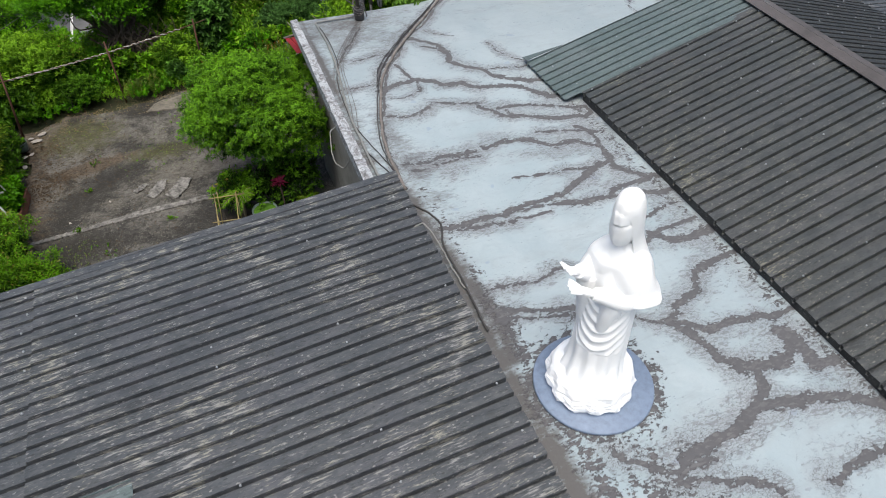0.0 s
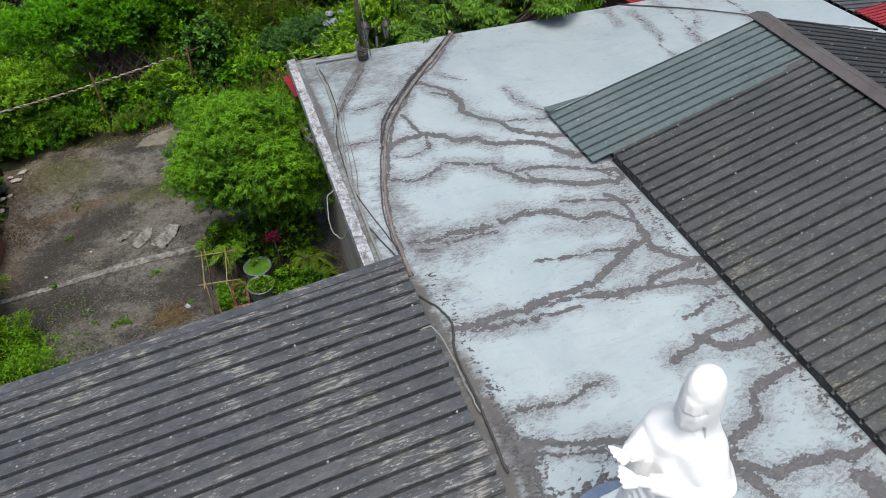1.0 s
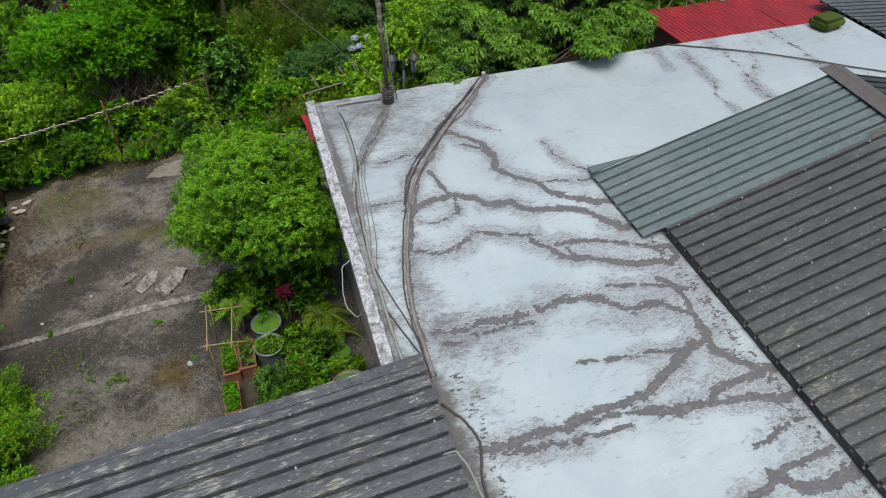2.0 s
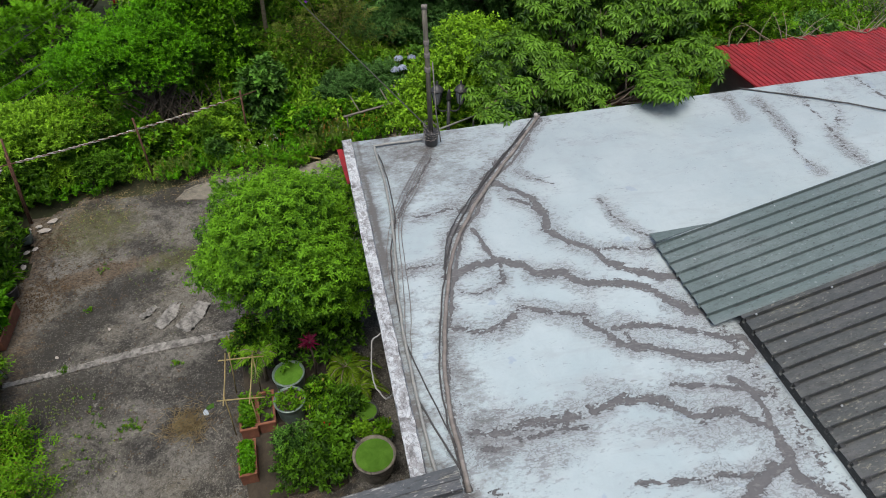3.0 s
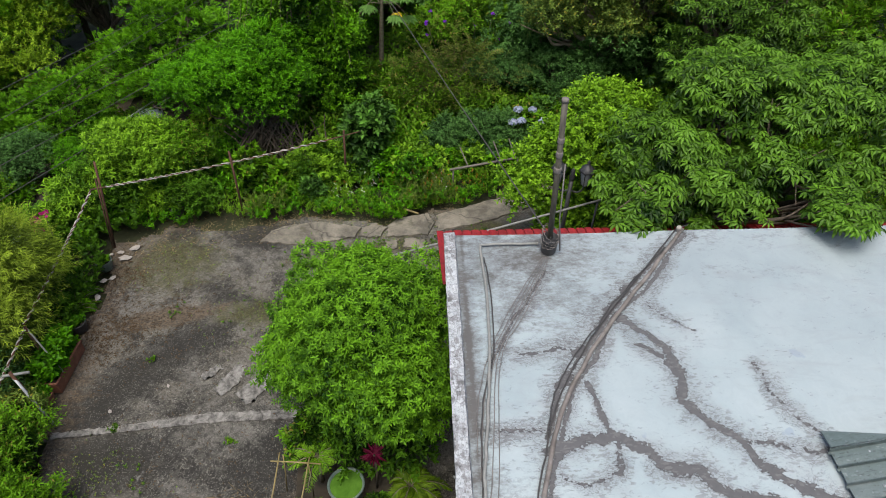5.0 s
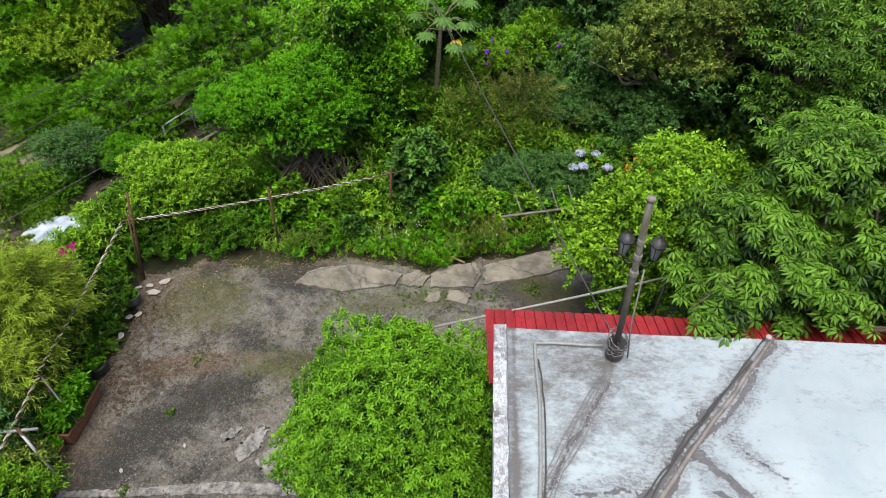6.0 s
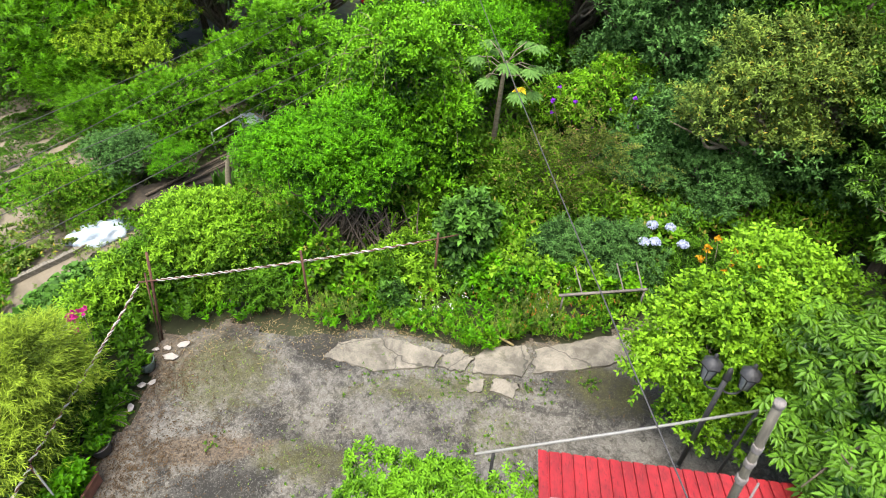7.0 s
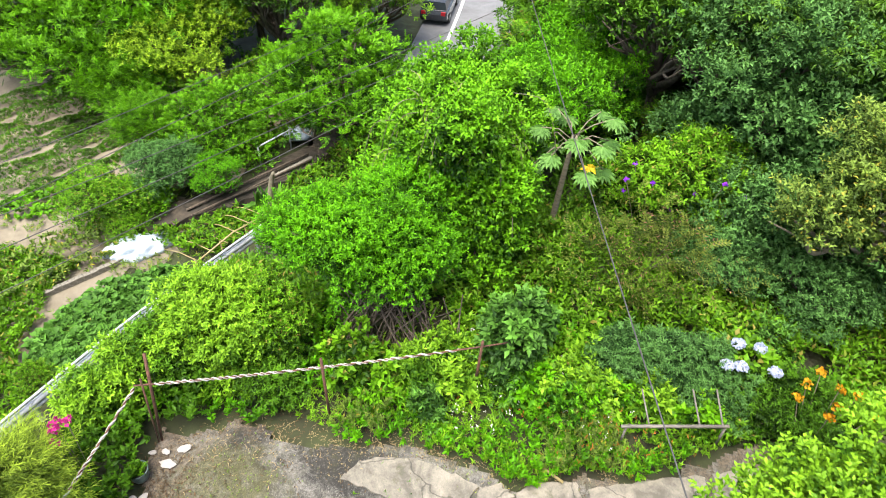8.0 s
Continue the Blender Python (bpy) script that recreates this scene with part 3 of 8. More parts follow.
def shell(rng, blobs, n, fill=0.25, lump=0.22, low=-0.5):
    """Places near the outside of overlapping ellipsoids (x, y, z, rx, ry, rz), uneven, and the ways out."""
    blobs = np.array(blobs, float)
    area = (blobs[:, 3] * blobs[:, 4] * blobs[:, 5]) ** (2 / 3)
    pick = rng.choice(len(blobs), n, p=area / area.sum())
    d = unit(rng.normal(size=(n, 3)))
    flip = d[:, 2] < low
    d[flip, 2] *= -1
    waves = rng.normal(size=(len(blobs), 6, 3)) * 3.2
    phase = rng.random((len(blobs), 6)) * 6.28
    r = 1 + lump * np.sin((waves[pick] * d[:, None, :]).sum(-1) + phase[pick]).mean(1) * 2.0
    r *= 1 - fill * np.minimum(rng.exponential(0.6, n), 2.5)
    c, rad = blobs[pick, :3], blobs[pick, 3:]
    p = c + d * rad * r[:, None]
    ok = np.ones(n, bool)
    for i, b in enumerate(blobs):
        inside = (((p - b[:3]) / b[3:]) ** 2).sum(1) < 0.42
        ok &= ~(inside & (pick != i))
    # last value paints the outside lighter and the inside darker
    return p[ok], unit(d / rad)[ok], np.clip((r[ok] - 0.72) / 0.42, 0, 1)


def tufted(rng, blobs, count, size, flat=0.7, low=-0.3):
    """Breaks a crown up into many small overlapping tufts on its outside."""
    p, _, _ = shell(rng, blobs, count * 3, 0.10, 0.3, low)
    p = p[:count]
    r = size * (0.55 + 0.9 * rng.random(len(p)))
    return np.concatenate([p, np.stack([r, r, r * flat], -1)], 1)


def sprays(rng, pos, out, per, length, width, twig=0.15, spread=0.9, lift=0.35, droop=0.0, size=0.3):
    """Leaves set along short twigs that start at pos: P, D, N, L, W for blades()."""
    n = len(pos)
    axis = unit(out * 0.8 + np.array([0, 0, lift]) + rng.normal(size=(n, 3)) * 0.45)
    a = unit(np.cross(axis, rng.normal(size=(n, 3))))
    b = np.cross(axis, a)
    k = np.arange(per)
    ang = k * 2.4 + rng.random((n, 1)) * 6.28
    along = (k + 0.5) / per
    s = np.sin(spread) * (0.6 + 0.6 * rng.random((n, per)))
    D = axis[:, None, :] * np.cos(spread) + (a[:, None, :] * np.cos(ang)[..., None] + b[:, None, :] * np.sin(ang)[..., None]) * s[..., None]
    D = D + np.array([0, 0, -droop])
    P = pos[:, None, :] + axis[:, None, :] * (twig * along)[None, :, None]
    N = np.array([0, 0, 1.0]) + axis[:, None, :] * 0.5 + rng.normal(size=(n, per, 3)) * 0.35
    L = length * (1 - size / 2 + size * rng.random((n, per)))
    return P.reshape(-1, 3), D.reshape(-1, 3), N.reshape(-1, 3), L.ravel(), L.ravel() * width / length


def pinnate(rng, pos, out, per, length, width, twig=0.2, lift=0.3, droop=0.15, size=0.3):
    """Feather-like compound leaves: leaflets in pairs along a short, arching rib."""
    n = len(pos)
    axis = unit(out * 0.8 + np.array([0, 0, lift]) + rng.normal(size=(n, 3)) * 0.5)
    side = unit(np.cross(axis, np.array([0, 0, 1.0]) + rng.normal(size=(n, 3)) * 0.35))
    up = np.cross(side, axis)
    k = np.arange(per)
    along = (k // 2 + 1) / (per / 2)
    sign = np.where(k % 2 == 0, 1.0, -1.0)
    D = axis[:, None, :] * 0.65 + side[:, None, :] * (sign * (1.15 - 0.75 * along))[None, :, None] + rng.normal(size=(n, per, 3)) * 0.08
    D = D + np.array([0, 0, -droop]) * along[None, :, None]
    P = pos[:, None, :] + axis[:, None, :] * (twig * along)[None, :, None] - np.array([0, 0, droop * twig]) * (along ** 2)[None, :, None]
    N = np.broadcast_to(up[:, None, :], D.shape) + rng.normal(size=(n, per, 3)) * 0.15
    L = length * (1 - size / 2 + size * rng.random((n, per)))
    return P.reshape(-1, 3), D.reshape(-1, 3), N.reshape(-1, 3), L.ravel(), L.ravel() * width / length


def whorls(rng, pos, out, per, length, width, droop=0.35):
    """Umbrella-like rings of leaflets at the twigs' ends."""
    n = len(pos)
    axis = unit(out * 0.45 + np.array([0, 0, 0.9]) + rng.normal(size=(n, 3)) * 0.25)
    a = unit(np.cross(axis, rng.normal(size=(n, 3))))
    b = np.cross(axis, a)
    ang = np.arange(per) * 2 * np.pi / per + rng.random((n, 1)) * 6.28 + rng.normal(size=(n, per)) * 0.12
    ring = a[:, None, :] * np.cos(ang)[..., None] + b[:, None, :] * np.sin(ang)[..., None]
    D = ring - axis[:, None, :] * droop + rng.normal(size=(n, per, 3)) * 0.08
    P = pos[:, None, :] + ring * length * 0.12
    N = axis[:, None, :] + ring * 0.3
    L = length * (0.75 + 0.4 * rng.random((n, 1))) * (0.85 + 0.3 * rng.random((n, per)))
    return P.reshape(-1, 3), D.reshape(-1, 3), np.broadcast_to(N, D.shape).reshape(-1, 3), L.ravel(), L.ravel() * width / length


def limbs(name, base, fork, ends, radius, material, parent, rng, label=""):
    """A tapered trunk from base to fork and a crooked limb to each end, as one mesh."""
    base, fork = Vector(base), Vector(fork)
    verts, faces = [], []

    def add(points, radii):
        v, f = tube_data(smooth_path(points, 4), list(np.interp(np.linspace(0, 1, (len(points) - 1) * 4 + 1), np.linspace(0, 1, len(radii)), radii)), 7, len(verts))
        verts.extend(v)
        faces.extend(f)

    def jog(s):
        return Vector(rng.normal(size=3) * s)

    h = (fork - base).length
    add([base - Vector((0, 0, 0.1)), base.lerp(fork, 0.35) + jog(h * 0.03), base.lerp(fork, 0.7) + jog(h * 0.04), fork], [radius * 1.35, radius, radius * 0.85, radius * 0.7])
    for e in ends:
        e = Vector(e)
        start = base.lerp(fork, 0.75 + 0.25 * rng.random())
        l = (e - start).length
        m = start.lerp(e, 0.5) + jog(l * 0.09)
        add([start, m, e], [radius * 0.55, radius * 0.36, radius * 0.12])
        for _ in range(2):
            add([m.lerp(e, 0.3 * rng.random()), m.lerp(e, 0.6) + jog(min(l, 1.0) * 0.12), e + jog(min(l, 1.0) * 0.16)], [radius * 0.26, radius * 0.17, radius * 0.06])
    return mesh_from(name, verts, faces, material, parent, label, True)


def plant(name, label, category, base, blobs, material, seed, twigs, per, length, width, trunk=None, bark=None, radius=0.05, style="spray", group="", fill=0.25, lump=0.22, low=-0.5, tufts=None, **how):
    """A tree or a bush: trunk with limbs, and a crown of leaves over blobs that are given from its foot; tufts: number and size."""
    rng = np.random.default_rng(seed)
    t = thing(name, label, category, *base, group=group)
    if trunk is not None:
        ends = [(b[0], b[1], b[2] + 0.15 * b[5]) for b in blobs]
        for b in blobs:
            for _ in range(2):
                d = unit(rng.normal(size=3))
                ends.append((b[0] + d[0] * b[3] * 0.7, b[1] + d[1] * b[4] * 0.7, b[2] + abs(d[2]) * b[5] * 0.6))
        limbs("trunk", (0, 0, 0), trunk, ends, radius, bark or BARK, t, rng)
    if tufts:
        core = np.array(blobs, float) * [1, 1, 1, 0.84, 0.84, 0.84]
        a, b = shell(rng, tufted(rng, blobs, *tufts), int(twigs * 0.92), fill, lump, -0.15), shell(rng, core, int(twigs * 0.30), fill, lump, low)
        # light on tuft tops and shade in the core, put into leaf colour
        pos, out, fresh_lit = np.concatenate([a[0], b[0]]), np.concatenate([a[1], b[1]]), np.concatenate([np.clip(0.10 + 0.45 * a[2] + 0.75 * np.clip(a[1][:, 2], -0.2, 1), 0, 1.15), b[2] * 0.3])
    else:
        pos, out, fresh_lit = shell(rng, blobs, twigs, fill, lump, low)
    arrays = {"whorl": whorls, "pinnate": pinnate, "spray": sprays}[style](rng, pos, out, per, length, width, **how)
    fresh_lit = np.repeat(fresh_lit, per).reshape(-1, per) * np.linspace(0.55, 1.0, per)[None]
    blades("crown", *arrays, material, t, fresh_lit=fresh_lit.ravel())
    return t


# ---- ground, yard, valley ----
def step01(t):
    t = np.clip(t, 0, 1)
    return t * t * (3 - 2 * t)


def ground_z(x, y):
    """The hill's shoulder with the yard on it, falling to the valley floor."""
    x, y = np.asarray(x, float), np.asarray(y, float)
    left = (np.maximum(0, -6.2 - x) + np.clip(y - 5.3, 0, 12) * np.clip((-3.0 - x) / 2.0, 0, 1) * 0.8) / 7.0
    far = np.maximum(0, y - 9.0 - np.maximum(0, x + 1) * 1.6) / 18.0
    fall = step01(left + far)
    out = np.clip((np.maximum(-6.0 - x, y - 4.6)) / 1.5, 0, 1)
    bumps = (lattice(x, y, 3, 0.35) - 0.5) * 0.6 + (lattice(x, y, 4, 1.1) - 0.5) * 0.25
    rise = 0.35 * step01((y - 4.6) / 3) * (1 - fall)
    near = (1 - np.clip((np.abs(x) - 60) / 200, 0, 1))
    return -0.06 - 10.2 * fall + rise + bumps * out * near * np.where(fall > 0.97, 0.25, 1.0)


def gz(x, y):
    return float(ground_z(x, y))


spread = np.concatenate([-np.geomspace(3000, 46, 24), np.arange(-44, 30, 0.5), np.geomspace(30, 3000, 24)])
tagged(grid_mesh("ground", spread, spread + 8, ground_z, GROUND), "green overgrown hillside soil falling to a valley floor", "ground", kind="stuff")


def near_line(gx, gy, pts, w):
    """1 on the line through pts, falling to 0 at a distance of w."""
    best = np.full(np.shape(gx), 1e9)
    for (ax, ay), (bx, by) in zip(pts[:-1], pts[1:]):
        dx, dy = bx - ax, by - ay
        t = np.clip(((gx - ax) * dx + (gy - ay) * dy) / (dx * dx + dy * dy), 0, 1)
        best = np.minimum(best, np.hypot(gx - ax - t * dx, gy - ay - t * dy))
    return np.clip(1 - best / w, 0, 1)


def spot(gx, gy, x, y, rx, ry, turn=0.0):
    c, s = math.cos(radians(turn)), math.sin(radians(turn))
    u, v = (gx - x) * c + (gy - y) * s, -(gx - x) * s + (gy - y) * c
    return np.clip(1.5 - 1.0 * np.hypot(u / rx, v / ry), 0, 1)


def yard_keep(gx, gy):
    w = (lattice(gx, gy, 11, 1.3) - 0.5) * 0.5 + (lattice(gx, gy, 12, 5) - 0.5) * 0.16
    far = 3.80 + 0.48 * np.maximum(0, gx + 0.2) + 0.12 * np.clip(gx + 3.3, -2.5, 0.8) + w
    return (gx > -5.55 + w - 0.22 * np.maximum(0, gy - 2.5)) & (gy < far) & ((gx < 0.25) | (gy > -0.4))


def yard_moss(gx, gy):
    edge = np.clip(1 - (3.9 - gy) / 1.3, 0, 1) * 0.55
    return np.maximum.reduce([edge, spot(gx, gy, -4.6, 2.8, 1.0, 0.8) * 0.9, spot(gx, gy, -2.9, 1.6, 0.9, 0.35) * 0.85, spot(gx, gy, -1.4, 3.0, 1.6, 0.3, 10) * 0.75,
                              spot(gx, gy, -4.5, -2.4, 0.5, 0.9) * 0.6, spot(gx, gy, -0.4, 2.4, 0.6, 0.5) * 0.6, spot(gx, gy, 1.2, 3.35, 0.9, 0.5, -15) * 0.8])


def yard_soil(gx, gy):
    edge = np.clip(1 - (gx + 5.6) / 1.3, 0, 1) * 0.95
    return np.maximum.reduce([edge, spot(gx, gy, -4.35, 1.55, 0.85, 0.25, 10) * 1.1, spot(gx, gy, -3.3, -1.65, 0.3, 0.25) * 0.6, spot(gx, gy, -3.5, 1.75, 0.3, 0.08, 30) * 0.8,
                              np.clip(1 - (4.0 + 0.18 * np.clip(gx + 3.3, -2.5, 0.8) - gy) / 0.6, 0, 1) * 0.75, spot(gx, gy, -1.3, -1.8, 0.9, 2.2) * 0.9])


def yard_wet(gx, gy):
    return np.maximum.reduce([near_line(gx, gy, [(-5.0, -0.2), (-4.5, 0.55), (-3.7, 1.15)], 0.55), spot(gx, gy, -2.9, 3.45, 0.7, 0.3), spot(gx, gy, -4.6, -1.0, 0.7, 0.4), spot(gx, gy, -2.2, -1.2, 0.5, 0.5) * 0.7, near_line(gx, gy, [(-3.6, 2.0), (-2.0, 1.6)], 0.4) * 0.6, spot(gx, gy, 1.2, 3.35, 0.9, 0.5, -15) * 1.0])


def yard_pale(gx, gy):
    return np.maximum.reduce([spot(gx, gy, -4.0, 2.4, 0.8, 0.35, 15) * 0.32, spot(gx, gy, -2.3, 0.55, 0.25, 0.15) * 0.4,
                              spot(gx, gy, -3.6, 0.5, 0.3, 0.12, 60) * 0.45, spot(gx, gy, -3.9, -1.3, 0.35, 0.6) * 0.35, spot(gx, gy, -1.3, 2.6, 1.1, 0.3) * 0.3])


tagged(grid_mesh("pavement", np.arange(-6.6, 12, 0.06), np.arange(-13, 6.6, 0.06), lambda x, y: 0.02 + (lattice(x, y, 5, 0.8) - 0.5) * 0.03 + (lattice(x, y, 6, 4) - 0.5) * 0.012, YARD,
                 keep=yard_keep, attributes={"bleached": lambda x, y: step01((y + 0.8) / 3.0), "moss": yard_moss, "wet": yard_wet, "soil": yard_soil, "pale": yard_pale}), "dark weathered concrete yard with moss and soil", "yard", kind="structure")


def ragged(name, pts, z0, z1, material, parent, seed, amount=0.05, label="", steps=7):
    """A flat piece with a worn outline through pts (closed), from z0 up to z1."""
    rng = np.random.default_rng(seed)
    ring = []
    for (ax, ay), (bx, by) in zip(pts, [*pts[1:], pts[0]]):
        for s in range(steps):
            t = s / steps
            ring.append((ax + (bx - ax) * t + rng.normal() * amount, ay + (by - ay) * t + rng.normal() * amount))
    bm = bmesh.new()
    low = [bm.verts.new((x, y, z0)) for x, y in ring]
    cx, cy = sum(p[0] for p in ring) / len(ring), sum(p[1] for p in ring) / len(ring)
    high = [bm.verts.new((cx + (x - cx) * 0.985, cy + (y - cy) * 0.985, z1)) for x, y in ring]
    n = len(ring)
    for i in range(n):
        bm.faces.new((low[i], low[(i + 1) % n], high[(i + 1) % n], high[i]))
    bmesh.ops.triangulate(bm, faces=[bm.faces.new(high)])
    bmesh.ops.recalc_face_normals(bm, faces=bm.faces)
    return part(name, bm, material, parent, label)


strip = thing("cement_strip", "pale crumbling cement strip across the dark concrete yard", "cement strip", 0, 0, 0, kind="structure")
ragged("strip", [(-5.4, -0.61), (-4.5, -0.54), (-3.3, -0.45), (-2.05, -0.42), (-2.05, -0.28), (-3.3, -0.28), (-4.5, -0.44), (-5.4, -0.52)], 0.0, 0.040, CEMENT, strip, 1, 0.010, steps=26)
for k, (x, y, l, w, a) in enumerate(((-3.12, 0.28, 0.30, 0.13, 62), (-2.72, 0.16, 0.34, 0.17, 58), (-3.42, 0.42, 0.16, 0.07, 40))):
    p = tagged(ragged("cement_patch", [(-l, -w * 0.6), (0, -w), (l, -w * 0.5), (l * 0.9, w * 0.7), (0, w * 0.8), (-l * 0.8, w)], 0.0, 0.038, CEMENT, None, 20 + k, 0.013, steps=14),
               "pale cement patch on the dark concrete yard", "cement patch", "cement patches", "structure")
    p.matrix_basis = pose(x, y, 0, 0, 0, a)

path = thing("concrete_path", "pale cracked concrete path slabs along the planted bank", "path", 0, 0, 0, kind="structure")
for k, pts in enumerate((((-3.12, 3.3), (-2.3, 3.16), (-1.42, 3.36), (-1.32, 3.62), (-1.72, 3.74), (-2.25, 3.84), (-2.95, 3.62)), ((-1.36, 3.38), (-0.98, 3.33), (-0.86, 3.6), (-1.05, 3.72), (-1.3, 3.62)),
                         ((-0.84, 3.34), (-0.1, 3.38), (0.04, 3.68), (-0.06, 3.98), (-0.6, 3.86), (-0.82, 3.66)), ((0.06, 3.46), (0.86, 3.67), (1.7, 4.0), (1.62, 4.5), (0.85, 4.26), (0.10, 3.92)),
                         ((1.75, 4.05), (2.6, 4.4), (2.5, 4.85), (1.7, 4.55)), ((-0.55, 3.05), (-0.2, 2.98), (-0.12, 3.25), (-0.5, 3.28)), ((-0.9, 3.0), (-0.66, 3.02), (-0.66, 3.24), (-0.88, 3.22)))):
    ragged("path_slab", pts, 0.0, 0.050 + 0.006 * (k % 3), FLAG, path, 40 + k, 0.016)


# ---- house with the painted flat roof ----
house = thing("house", "low concrete house with a pale painted flat roof slab", "house", 0, 0, 0)
box("wall", 0.30, 9.4, -0.42, -0.24, 0, 2.86, WALL, house)
box("wall", 0.12, 0.30, -14.8, -0.24, 0, 2.86, WALL, house)
box("wall", 9.4, 9.58, -14.8, -0.24, 0, 2.86, WALL, house)
box("wall", 0.30, 9.4, -14.8, -14.62, 0, 2.86, WALL, house)


def slab_left(y):
    return 0.028 * y


